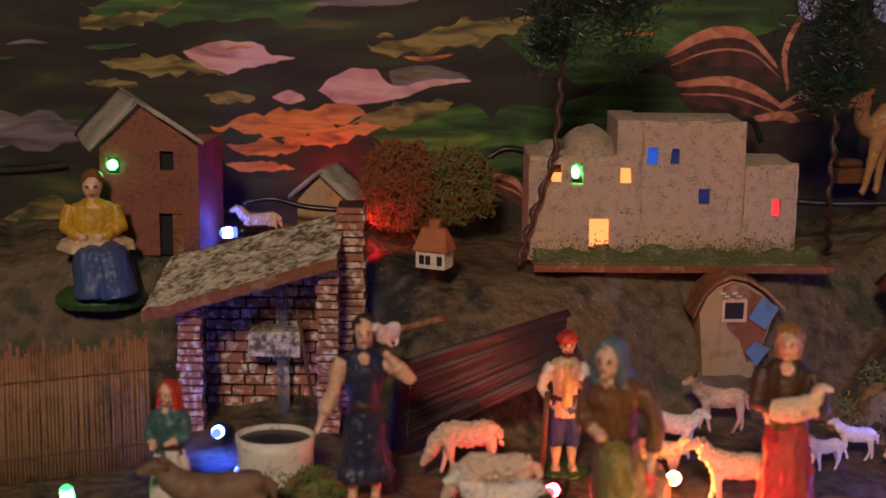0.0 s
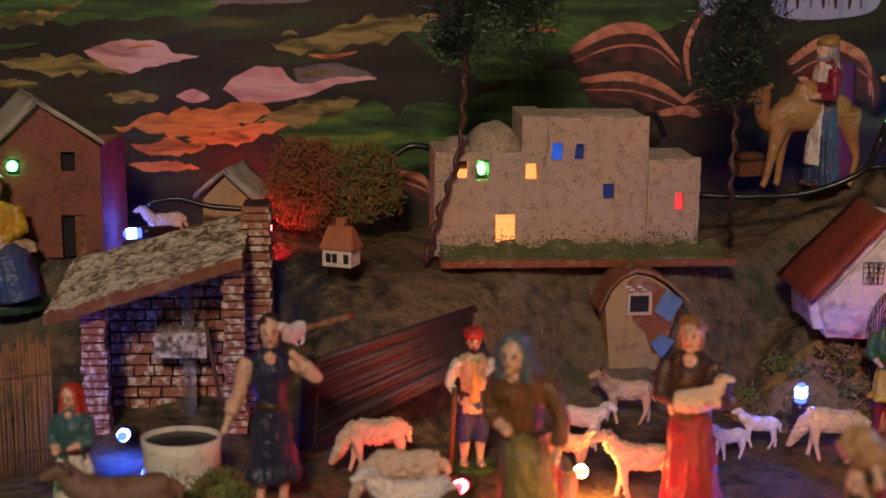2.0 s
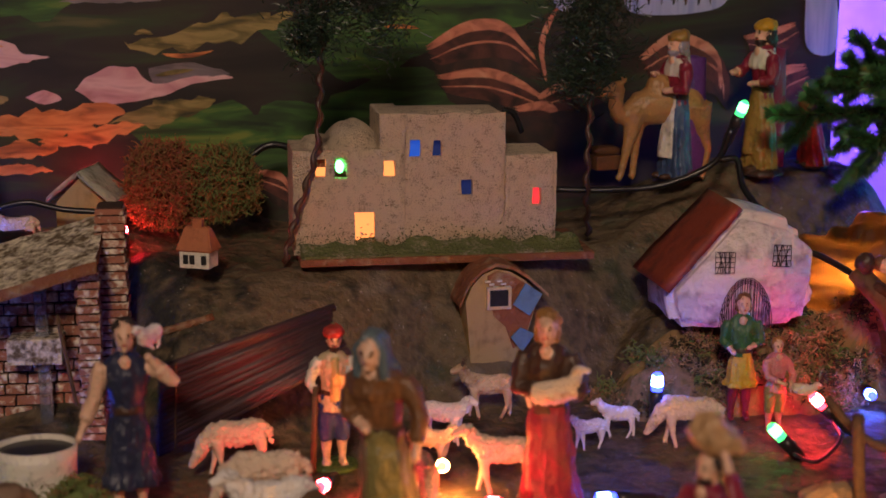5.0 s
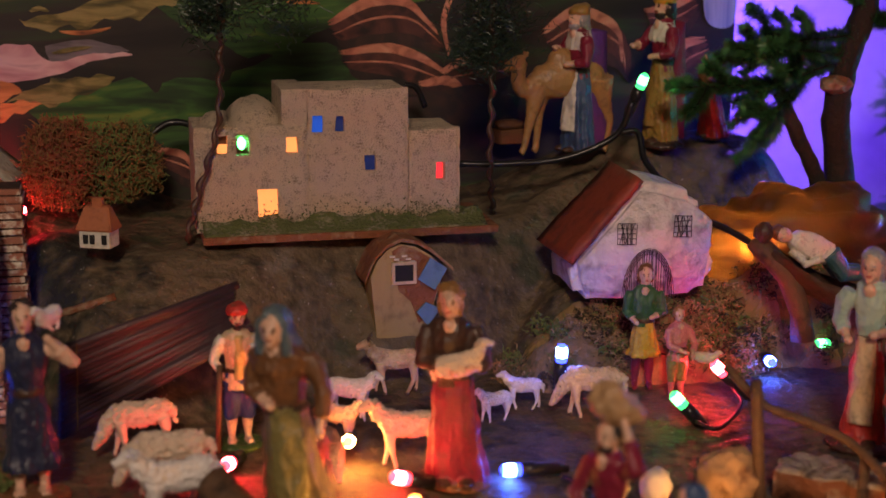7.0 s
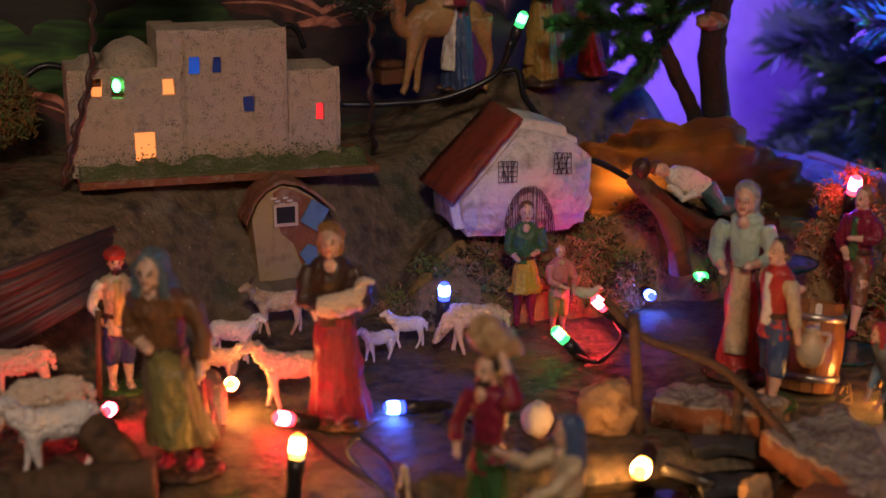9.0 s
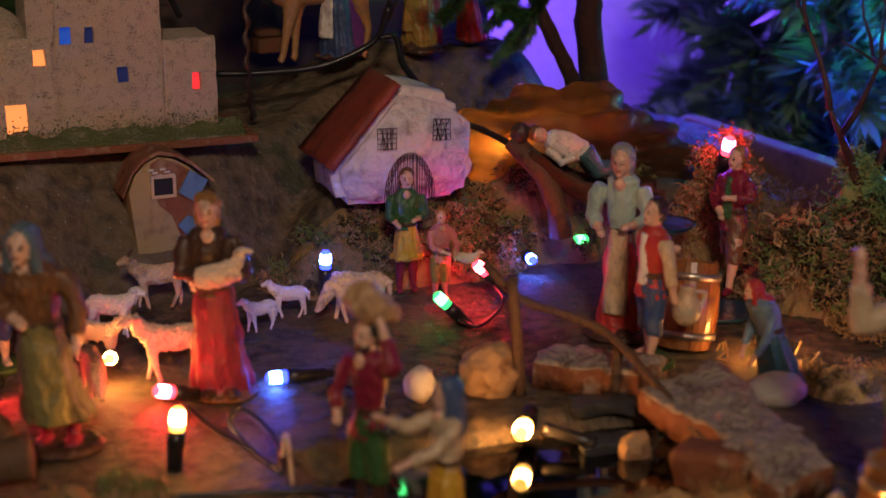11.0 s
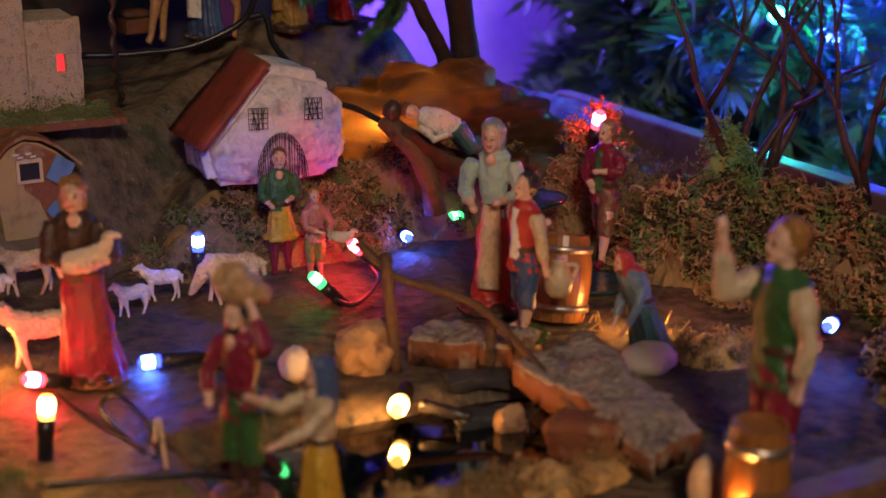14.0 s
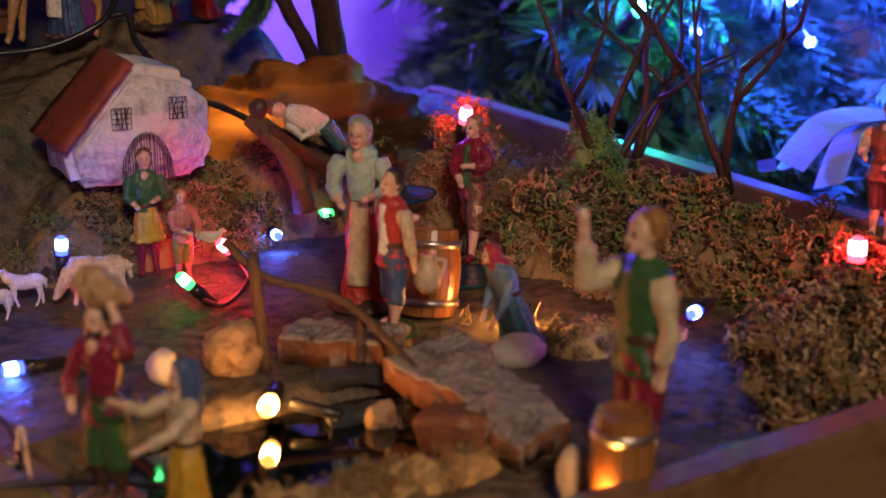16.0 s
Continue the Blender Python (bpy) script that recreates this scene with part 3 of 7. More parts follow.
# painted palms beside and behind the camel
for line, w in (
    ([(0.1477, 0.1918), (0.1748, 0.2066), (0.2020, 0.2064), (0.2237, 0.1851)], 0.010),
    ([(0.1552, 0.1727), (0.1863, 0.1761), (0.2099, 0.1699), (0.2298, 0.1579)], 0.009),
    ([(0.2983, 0.1842), (0.3225, 0.1995), (0.3520, 0.1875), (0.3570, 0.1636)], 0.010),
    ([(0.2258, 0.1580), (0.2458, 0.1674), (0.2741, 0.1650)], 0.008),
    ([(0.2099, 0.1505), (0.2339, 0.1520), (0.2461, 0.1340), (0.2483, 0.1141)], 0.010),
    ([(0.3725, 0.1991), (0.3935, 0.2028), (0.4102, 0.2086)], 0.007),
    ([(0.3954, 0.1589), (0.4032, 0.1748), (0.4202, 0.1786)], 0.009),
    ([(0.0288, 0.1103), (0.0482, 0.1066), (0.0562, 0.0949)], 0.007),
):
    for deep, ink, broad in ((2.3, PALMDARK, 1.9), (1.5, PALMRED, 1.5), (0.95, PALMDARK, 0.5), (0.6, PALMRED, 1.1), (0.10, PALMPINK, 0.5), (1.15, PALMPINK, 0.16), (-0.25, PALMPINK, 0.34)):
        n = len(line) - 1
        blade("palm_frond", ink, [(x + 0.25 * w * deep, z - w * deep * (0.35 + 0.65 * math.sin(math.pi * (0.1 + 0.75 * k / n)))) for k, (x, z) in enumerate(line)], w * broad)
blade("palm_trunk", PALMPINK, [(0.2318, 0.1696), (0.2277, 0.1928), (0.2335, 0.2119), (0.2452, 0.2308)], 0.004)
stroke("palm_shade", PALMDARK, [(0.1941, 0.1469), (0.2339, 0.1441), (0.2745, 0.1452), (0.2877, 0.0927), (0.1939, 0.0917)])
stroke("town", TOWNBLUE, [(0.4159, 0.2303), (0.4373, 0.2302), (0.4403, 0.1904), (0.4195, 0.1922)], 0.0)
stroke("town", TOWNBLUE, [(0.2339, 0.2481), (0.2456, 0.2482), (0.2490, 0.2203), (0.2364, 0.2218)], 0.02)
stroke("town", TOWNBLUE, [(0.2886, 0.2484), (0.3520, 0.2488), (0.3538, 0.2205), (0.2901, 0.2173)], 0.0)
for k in range(7):
    x = 0.294 + k * 0.0088
    blade("town_streak", PALMDARK, [(x, 0.2215), (x + rnd(-0.001, 0.001), 0.234), (x, 0.2465)], rnd(0.0015, 0.0035))


for k in range(26):
    x, z = rnd(-0.35, 0.16), rnd(0.17, 0.40)
    L = rnd(0.012, 0.04)
    blade("brush_stroke", random.choice([OLIVEPAINT, CLOUDGREY, CLOUDORANGE, HILLGREEN, HILLGREEN]), [(x, z), (x + L * 0.5, z + rnd(-0.001, 0.003)), (x + L, z + rnd(-0.002, 0.004))], rnd(0.0015, 0.004))


# ---- houses ----
# long sanded house with lit windows, on its own base plate
PL, PR = Vector((0.0571, 0.8927, 0.0820)), Vector((0.2253, 0.8945, 0.0820))
BH = (PR - PL).length / 498.0
bh_turn = math.degrees(math.atan2(PR.y - PL.y, PR.x - PL.x))
sanded_house = thing("model_house", PL - Vector((0, 0, 0.004)), "sand-textured beige model house with lit coloured windows", "house", turn=bh_turn)


def u(px):
    return (784 + (px - 784) * 1.022 - 452) * BH


def v(py, px=600):
    return (456 - 18 * (px - 452) / 498 - py) * BH


bm = bmesh.new()
box(bm, (u(448), 0, 0), (u(960), 0.075, 0.004), 0, 0.001, 0.001)
part("base_plate", bm, BARK, sanded_house)
bm = bmesh.new()
box(bm, (u(450), 0.002, 0.0042), (u(940), 0.0300, 0.0052), 0)
bmesh.ops.subdivide_edges(bm, edges=bm.edges[:], cuts=40, use_grid_fill=True)
for vert in bm.verts:
    if vert.co.z > 0.005:
        t = max(0.0, (vert.co.y - 0.004) / 0.0125)
        vert.co.z += min(t, 1.2) * 0.005 * (1 + 0.8 * noise.noise(vert.co * 110)) + abs(noise.noise(vert.co * 500)) * 0.0018
part("grit_strip", bm, GRIT, sanded_house, smooth=True)


def hole(px, p0, p1, w):
    return (u(px - w / 2), u(px + w / 2), v(p1, px), v(p0, px))


def block(name, x0, x1, top, y0, holes, mat=CORK):
    bm = bmesh.new()
    gx = [x0 + (x1 - x0) * k / 22 for k in range(23)]
    gz = [top * k / 22 for k in range(23)]
    near = lambda a, hs, i: all(min(abs(a - h[i]), abs(a - h[i + 1])) > 0.0012 for h in hs)
    wall(bm, x0, x1, 0.004, top, 0.006, holes, 0, [g for g in gx if near(g, holes, 0)], [g for g in gz if g > 0.006 and near(g, holes, 2)])
    for vert in bm.verts:
        p = vert.co * 120
        vert.co += Vector((noise.noise(p) * 0.0007, noise.noise(p + Vector((3, 3, 3))) * 0.0008, noise.noise(p * 0.6) * 0.0012 * (vert.co.z > top * 0.9)))
        edge = min(vert.co.x - x0, x1 - vert.co.x, top - vert.co.z)
        if edge < 0.002:
            vert.co.y += 0.0012 if vert.co.y < 0.003 else 0
    ob = part(name, bm, mat, sanded_house, smooth=False)
    ob.location = (0, y0, 0)
    bm = bmesh.new()
    box(bm, (x0, y0 + 0.0061, 0.004), (x0 + 0.005, 0.072, top - 0.001))
    box(bm, (x1 - 0.005, y0 + 0.0061, 0.004), (x1, 0.072, top - 0.001))
    box(bm, (x0 + 0.005, 0.067, 0.004), (x1 - 0.005, 0.072, top - 0.001))
    box(bm, (x0 + 0.005, y0 + 0.0061, top - 0.005), (x1 - 0.005, 0.067, top - 0.001))
    part(name + "_shell", bm, mat, sanded_house)


wins = [hole(487, 274, 306, 18), hole(521, 271, 307, 22), hole(605, 274, 303, 20), hole(562, 366, 428, 36)]
block("left_block", u(440), u(632), v(258, 520), 0.0155, wins)
wins2 = [hole(650, 237, 268, 20), hole(688, 237, 266, 15), hole(741, 306, 335, 20)]
block("middle_block", u(633), u(808), v(190, 720), 0.0175, wins2)
wins3 = [hole(865, 318, 350, 15)]
block("right_block", u(809), u(900), v(259, 860), 0.0165, wins3)
bm = bmesh.new()
box(bm, (u(588), 0.0178, v(262, 560)), (u(632.6), 0.07, v(192, 600)), 0, 0.0012)
part("tower_end", bm, CORK, sanded_house)
def grit_patches(x0, x1, y, seed):
    def spots(r):
        z = 0.004 + abs(r.gauss(0, 0.006))
        return r.uniform(x0, x1), y - 0.0003, z
    data = tufts(seed, spots, 900, 0.0016, 2, 0.6, 0.00055, 0.0)
    stuff("grit_growth", "", "", data, [GRIT, CORK], sanded_house)


bm = bmesh.new()
ball(bm, (u(548), 0.045, v(262)), (u(598) - u(548), 0.028, v(211, 545) - v(262, 545)), 0, 24, 14, 0.1)
part("dome", bm, CORK, sanded_house, smooth=True)
bm = bmesh.new()
ball(bm, (u(490), 0.05, v(262)), (0.012, 0.02, 0.008), 0, 12, 8, 0.15)
part("low_dome", bm, CORK, sanded_house, smooth=True)
bm = bmesh.new()
for x in range(9):
    ball(bm, (u(690 + x * 9), 0.024 + rnd(0, 0.004), v(193, 720)), (0.0035, 0.004, rnd(0.0018, 0.0032)), 0, 10, 7, 0.3)
part("parapet", bm, CORK, sanded_house)
# glowing inserts in the openings stand for lamplight from inside the house
for h, m, nm in ((wins[0], ORANGEPANE, "window_pane"), (wins[1], LIT["green"], "window_pane"), (wins[2], ORANGEPANE, "window_pane"), (wins[3], ORANGEPANE, "doorway_glow_sheet"), (wins2[0], SKYBLUE, "window_pane"), (wins2[1], DIMBLUE, "window_pane"), (wins2[2], DIMBLUE, "window_pane"), (wins3[0], REDPANE, "window_pane")):
    bm = bmesh.new()
    if m is LIT["green"]:
        ball(bm, ((h[0] + h[1]) / 2, 0.024, (h[2] + h[3]) / 2), (0.0026, 0.003, 0.004))
    else:
        box(bm, (h[0] - 0.0005, 0.0225, h[2] - 0.0005), (h[1] + 0.0005, 0.0232, h[3] + 0.0005))
    part(nm, bm, m, sanded_house, "coloured glowing pane")
# brown sheet added to darken the upper half of the first window
h = wins[0]
bm = bmesh.new()
box(bm, (h[0], 0.0218, (h[2] + h[3]) / 2), (h[1], 0.0224, h[3]))
part("dark_window_half", bm, BARK, sanded_house, "dark brown sheet over the window's upper half")

grit_patches(u(446), u(630), 0.0155, 901)
grit_patches(u(634), u(806), 0.0175, 902)
grit_patches(u(812), u(898), 0.0165, 903)

# whitewashed stone house
WB = Vector((0.2615, 0.8445, 0.0470))
WR = Vector((0.3392, 0.8308, 0.0470))
wh_turn = math.degrees(math.atan2(WR.y - WB.y, WR.x - WB.x))
WS = (WR - WB).length / 235.0
white_house = thing("painted_stone_house", WB, "whitewashed stone painted as a cottage with red roof", "house", turn=wh_turn + 4)
q = lambda px, py: ((px - 805) * WS, (424 - py) * WS * 1.04)
gable = [q(812, 426), q(798, 358), q(915, 222), q(1018, 246), q(1028, 300), q(1058, 350), q(1052, 395), q(1030, 418), q(930, 424)]
bm = bmesh.new()
prism(bm, gable, 0.055, 0, 0.0055)
roughen(bm, 0.0024, 45, 3)
for vert in bm.verts:
    if vert.co.y > 0.02:
        vert.co.x -= 0.004 * (vert.co.y / 0.055)
stone = part("stone_body", bm, WHITEWASH, white_house, smooth=True)
a, b = Vector((q(797, 358)[0], 0.0, q(797, 358)[1])), Vector((q(917, 219)[0], 0.0, q(917, 219)[1]))
bm = bmesh.new()
n = 10
rows = []
nrm = Vector((-(b - a).z, 0, (b - a).x)).normalized()
for k in range(n + 1):
    p = a.lerp(b, k / n)
    row = []
    for j in range(7):
        y = -0.001 + 0.058 * j / 6
        w = noise.noise(Vector((k * 0.8, j * 0.9, 2))) * 0.0012
        row.append((p + Vector((-0.004 * y / 0.055 - 0.004 * (j / 6) * (1 - k / n), y, 0)) + nrm * (0.0016 + w)))
    rows.append(row)
top = [[bm.verts.new(c) for c in r] for r in rows]
low = [[bm.verts.new(c - nrm * 0.004) for c in r] for r in rows]
for g in (top, low):
    for k in range(n):
        for j in range(6):
            bm.faces.new((g[k][j], g[k + 1][j], g[k + 1][j + 1], g[k][j + 1]))
rim_a = top[0] + [r[-1] for r in top][1:] + top[-1][::-1][1:] + [r[0] for r in top][::-1][1:-1]
rim_b = low[0] + [r[-1] for r in low][1:] + low[-1][::-1][1:] + [r[0] for r in low][::-1][1:-1]
for k in range(len(rim_a)):
    j = (k + 1) % len(rim_a)
    bm.faces.new((rim_a[k], rim_a[j], rim_b[j], rim_b[k]))
part("roof", bm, REDROOF, white_house, "red painted roof", smooth=True)


def scribble(name, lines, r=0.00024):
    bm = bmesh.new()
    for pts in lines:
        tube(bm, [(x, -0.0022, z) for x, z in pts], r, 0, 4)
    part(name, bm, INK, white_house, "black scribbled pen lines")


def pane_lines(cx, cy, w, h):
    out = []
    for k in range(5):
        x = cx - w / 2 + w * k / 4
        out.append([q(x + rnd(-1.5, 1.5), cy - h / 2), q(x + rnd(-1.5, 1.5), cy + h / 2)])
        y = cy - h / 2 + h * k / 4
        out.append([q(cx - w / 2, y + rnd(-1.5, 1.5)), q(cx + w / 2, y + rnd(-1.5, 1.5))])
    for k in range(7):
        out.append([q(cx + rnd(-w, w) / 2, cy - h / 2), q(cx + rnd(-w, w) / 2, cy + h / 2)])
    return out


scribble("drawn_window", pane_lines(896, 311, 32, 36))
scribble("drawn_window", pane_lines(993, 299, 30, 36))
door = []
for k in range(24):
    x = 892 + k * 3.7
    t = 1 - ((x - 936) / 46) ** 2
    door.append([q(x + rnd(-2, 2), 420), q(x + rnd(-2, 2), 420 - 82 * max(t, 0.05) ** 0.5)])
for r in (0, 3, 6, 9):
    door.append([q(936 + (46 - r) * math.cos(a), 420 - (84 - r) * math.sin(a)) for a in [math.pi * k / 14 for k in range(15)]])
scribble("drawn_door", door)

# card house with open blue shutters
CB = Vector((0.1517, 0.8751, 0.0173))
card = thing("card_house", CB, "narrow beige card house with open blue shutters", "house", turn=4)
CS = 0.0340 / 100
q2 = lambda px, py: ((px - 668) * CS, (612 - py) * CS * 1.04)
CARD_OUTLINE = [q2(668, 612), q2(657, 495), q2(668, 468), q2(686, 449), q2(708, 440), q2(735, 446), q2(762, 462), q2(788, 486), q2(752, 604)]
bm = bmesh.new()
prism(bm, CARD_OUTLINE, 0.02, 0)
part("front_wall", bm, BEIGE, card)
bm = bmesh.new()
eave = [(645, 502), (662, 466), (682, 446), (708, 435), (738, 441), (766, 458), (802, 490)]
ra = [q2(x, y) for x, y in eave] + [q2(x, y - 6) for x, y in eave[::-1]]
prism(bm, ra, 0.026, 0)
for vert in bm.verts:
    vert.co.y -= 0.003
part("roof", bm, BARK, card, "brown bark roof edge")
bm = bmesh.new()
prism(bm, [q2(x, y) for x, y in ((694, 452), (710, 444), (734, 450), (760, 465), (785, 487), (762, 566), (742, 578), (728, 540), (706, 520))], 0.0008)
ob = part("brown_panel", bm, BARK, card, "brown painted upper panel")
ob.location = (0, -0.0007, 0)
bm = bmesh.new()
for lo, hi in (((693, 508), (736, 503)), ((693, 475), (736, 470))):
    box(bm, (q2(*lo)[0], -0.0025, q2(*lo)[1]), (q2(*hi)[0], 0.001, q2(*hi)[1]))
for x in (693, 731):
    box(bm, (q2(x, 0)[0], -0.0026, q2(0, 506)[1]), (q2(x + 5, 0)[0], 0.001, q2(0, 472)[1]))
part("window_frame", bm, CREAM, card)
# no hole is cut here: a near-black sheet paints the window's inner shade
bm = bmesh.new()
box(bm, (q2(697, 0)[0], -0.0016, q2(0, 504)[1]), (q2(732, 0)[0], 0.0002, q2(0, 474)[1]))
part("dark_window_sheet", bm, DARK, card)
for pts in ([q2(738, 500), q2(760, 464), q2(790, 484), q2(768, 520)], [q2(735, 556), q2(752, 540), q2(778, 552), q2(756, 582)]):
    bm = bmesh.new()
    prism(bm, pts, 0.001)
    ob = part("shutter", bm, SHUTTER, card, "blue painted shutter")
    ob.location = (0, -0.004, 0)
for k in range(6):
    bm = bmesh.new()
    x, y = 690 + 7 * k, 462 + (k % 3) * 5
    box(bm, (q2(x, 0)[0], -0.0018, q2(0, y)[1]), (q2(x + 9, 0)[0], 0.0002, q2(0, y - 3)[1]))
    part("chalk_mark", bm, WHITE, card)
bm = bmesh.new()
prism(bm, CARD_OUTLINE, 0.002, 0)
ob = part("back_wall", bm, BEIGE, card)
ob.location = (0, 0.02, 0)

# reddish house with a grey roof
LB = Vector((-0.1773, 0.9187, 0.0800))
left_house = thing("model_house", LB, "reddish plaster model house with grey felt roof", "house", turn=-6)
LS = 0.0340 / 100
q3 = lambda px, py: ((px - 262) * LS, (452 - py) * LS * 1.03)
xl, xr = q3(180, 0)[0], q3(357, 0)[0]
holes = [(q3(192, 0)[0], q3(216, 0)[0], q3(0, 312)[1], q3(0, 284)[1]), (q3(288, 0)[0], q3(313, 0)[0], q3(0, 304)[1], q3(0, 271)[1]), (q3(284, 0)[0], q3(327, 0)[0], 0.0, q3(0, 378)[1])]
bm = bmesh.new()
wall(bm, xl, xr, 0.0, q3(0, 262)[1], 0.003, holes)
part("front_wall", bm, BRICKRED, left_house)
bm = bmesh.new()
prism(bm, [q3(180, 262), q3(357, 262), q3(258, 196)], 0.003)
part("gable", bm, BRICKRED, left_house)
bm = bmesh.new()
box(bm, (xl, 0.003, 0), (xl + 0.003, 0.055, q3(0, 262)[1]))
box(bm, (xr - 0.003, 0.003, 0), (xr, 0.055, q3(0, 262)[1]))
box(bm, (xl + 0.003, 0.052, 0), (xr - 0.003, 0.055, q3(0, 262)[1]))
part("shell", bm, BRICKRED, left_house)
# near-black sheet behind the openings, its colour standing for the shade inside
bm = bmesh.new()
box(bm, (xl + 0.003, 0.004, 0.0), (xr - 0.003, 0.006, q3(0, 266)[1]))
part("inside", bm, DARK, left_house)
bm = bmesh.new()
box(bm, (q3(308, 0)[0], 0.0005, 0.0), (q3(327, 0)[0], 0.0022, q3(0, 380)[1]))
part("door", bm, BARK, left_house, "half-open brown door leaf")
bm = bmesh.new()
ball(bm, (q3(204, 0)[0], -0.001, q3(0, 296)[1]), 0.0032)
part("window_bulb", bm, LIT["green"], left_house, "glowing green-white bulb in the window")
for side, x0, z0 in ((0, 168, 275), (1, 372, 258)):
    bm = bmesh.new()
    a, b = q3(258, 190), q3(x0, z0)
    tk = 0.003
    prism(bm, [a, b, (b[0], b[1] + tk), (a[0], a[1] + tk)], 0.068, 0, 0.0008)
    for vert in bm.verts:
        vert.co.y -= 0.006
        vert.co.x -= 0.55 * max(vert.co.y, 0)
    roughen(bm, 0.001, 80, 3)
    part("roof_slope", bm, GREYROOF, left_house, smooth=True)

# small house with pale roof behind the shed
SB = Vector((-0.0872, 0.9650, 0.0926))
small_house = thing("model_house", (SB.x, SB.y, lie(SB.x, SB.y) - 0.001), "small beige model house with pale roof", "house", turn=-14)
SS = 0.0357 / 100
hgt = SB.z - lie(SB.x, SB.y)
bm = bmesh.new()
prism(bm, [(-15 * SS, 0), (72 * SS, 0), (72 * SS, hgt + 40 * SS), (28 * SS, hgt + 85 * SS), (-15 * SS, hgt + 40 * SS)], 0.03, 0, 0.0008)
part("wall_body", bm, BEIGE, small_house)
for a, b in (((30, 128), (-26, 52)), ((30, 128), (90, 50))):
    bm = bmesh.new()
    a, b = (a[0] * SS, hgt + (a[1] - 38) * SS), (b[0] * SS, hgt + (b[1] - 10) * SS)
    prism(bm, [a, b, (b[0], b[1] + 0.003), (a[0], a[1] + 0.003)], 0.042, 0, 0.0006)
    for vert in bm.verts:
        vert.co.y -= 0.006
    roughen(bm, 0.0008, 90, 3)
    part("roof_slope", bm, GREYROOF, small_house, smooth=True)

# tiny clay cottage
TB = Vector((-0.0157, 0.8755, 0.0840))
tiny = thing("clay_cottage", TB, "tiny clay cottage with orange roof and chimney", "house", turn=-24)
TS = 0.0323 / 100
TILEROOF = material("orange_clay", (0.42, 0.14, 0.06), 0.6, (0.28, 0.09, 0.04), 300.0, 0.5, 0.4)
bm = bmesh.new()
box(bm, (0, 0, 0), (56 * TS, 40 * TS, 32 * TS), 0, 0.0006)
part("wall_body", bm, WHITE, tiny)
bm = bmesh.new()
prism(bm, [(-6 * TS, 30 * TS), (62 * TS, 30 * TS), (50 * TS, 72 * TS), (6 * TS, 72 * TS)], 48 * TS, 0, 0.0008)
for vert in bm.verts:
    vert.co.y -= 4 * TS
    vert.co.y = 20 * TS + (vert.co.y - 20 * TS) * (1.0 if vert.co.z < 50 * TS else 0.25)
part("roof", bm, TILEROOF, tiny)
bm = bmesh.new()
box(bm, (20 * TS, 14 * TS, 60 * TS), (38 * TS, 26 * TS, 86 * TS), 0, 0.0004)
part("chimney", bm, TILEROOF, tiny)
# near-black blocks on the wall face, painted in for window holes
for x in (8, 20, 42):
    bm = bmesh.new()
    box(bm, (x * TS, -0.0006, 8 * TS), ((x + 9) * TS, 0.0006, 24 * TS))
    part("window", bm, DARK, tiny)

# ---- well shed of cork bricks ----
WP = Vector((-0.1407, 0.8298, 0.0000))
shed = thing("well_shed", WP, "cork-brick well shed with sloping whitened bark roof", "shed", turn=0)
wd = 0.0312 / 100
q4 = lambda px, py: ((px - 330) * wd, (765 - py) * wd * 1.03)
DEP = 0.052
# posts, back wall
for nm, x0, x1, y0, y1, top in (("post", 318, 360, 0.0, 0.012, 545), ("pillar", 590, 640, 0.030, 0.050, 385), ("front_pillar", 562, 600, 0.0, 0.014, 470)):
    z1 = q4(0, top)[1]
    core = bmesh.new()
    box(core, (q4(x0, 0)[0] + 0.001, y0 + 0.001, 0), (q4(x1, 0)[0] - 0.001, y1 - 0.001, z1))
    post = part(nm, core, MORTAR, shed)
    z = 0.0004
    while z < z1 - 0.003:
        hgt = rnd(0.0038, 0.0048)
        bm = bmesh.new()
        box(bm, (q4(x0, 0)[0] + rnd(-0.0008, 0.0008), y0 - rnd(0, 0.0008), z), (q4(x1, 0)[0] + rnd(-0.0008, 0.0008), y1, z + hgt - 0.0009), 0, 0.0006, 0.0003)
        part("brick", bm, CORKBRICK, post)
        z += hgt
# corners of the roof, then the back wall under its slope
c = [Vector((q4(268, 0)[0], -0.014, q4(0, 540)[1])), Vector((q4(600, 0)[0], -0.010, q4(0, 448)[1])), Vector((q4(588, 0)[0] + 0.004, 0.060, q4(0, 412)[1])), Vector((q4(275, 0)[0], 0.060, q4(0, 498)[1]))]


def under_roof(x):
    t = (x - c[3].x) / (c[2].x - c[3].x)
    return c[3].z + (c[2].z - c[3].z) * t - 0.008


x0, x1 = q4(345, 0)[0], q4(610, 0)[0]
bm = bmesh.new()
prism(bm, [(x0, 0), (x1, 0), (x1, under_roof(x1)), (x0, under_roof(x0))], 0.006)
for vert in bm.verts:
    vert.co.y += DEP - 0.006
backwall = part("back_wall", bm, MORTAR, shed)
z = 0.001
k = 0
while z < under_roof(x1):
    x = x0 + (0.0 if k % 2 else -0.006)
    while x < x1:
        w = rnd(0.010, 0.016)
        a, b = max(x, x0), min(x + w - 0.001, x1)
        if z + 0.0052 < under_roof(a) and b - a > 0.002:
            bm = bmesh.new()
            box(bm, (a, DEP - 0.0085 - rnd(0, 0.001), z), (b, DEP - 0.006, z + 0.0052), 0, 0.0005, 0.0003)
            part("brick", bm, CORKBRICK, backwall)
        x += w
    z += 0.0066
    k += 1
# roof
bm = bmesh.new()
grid = []
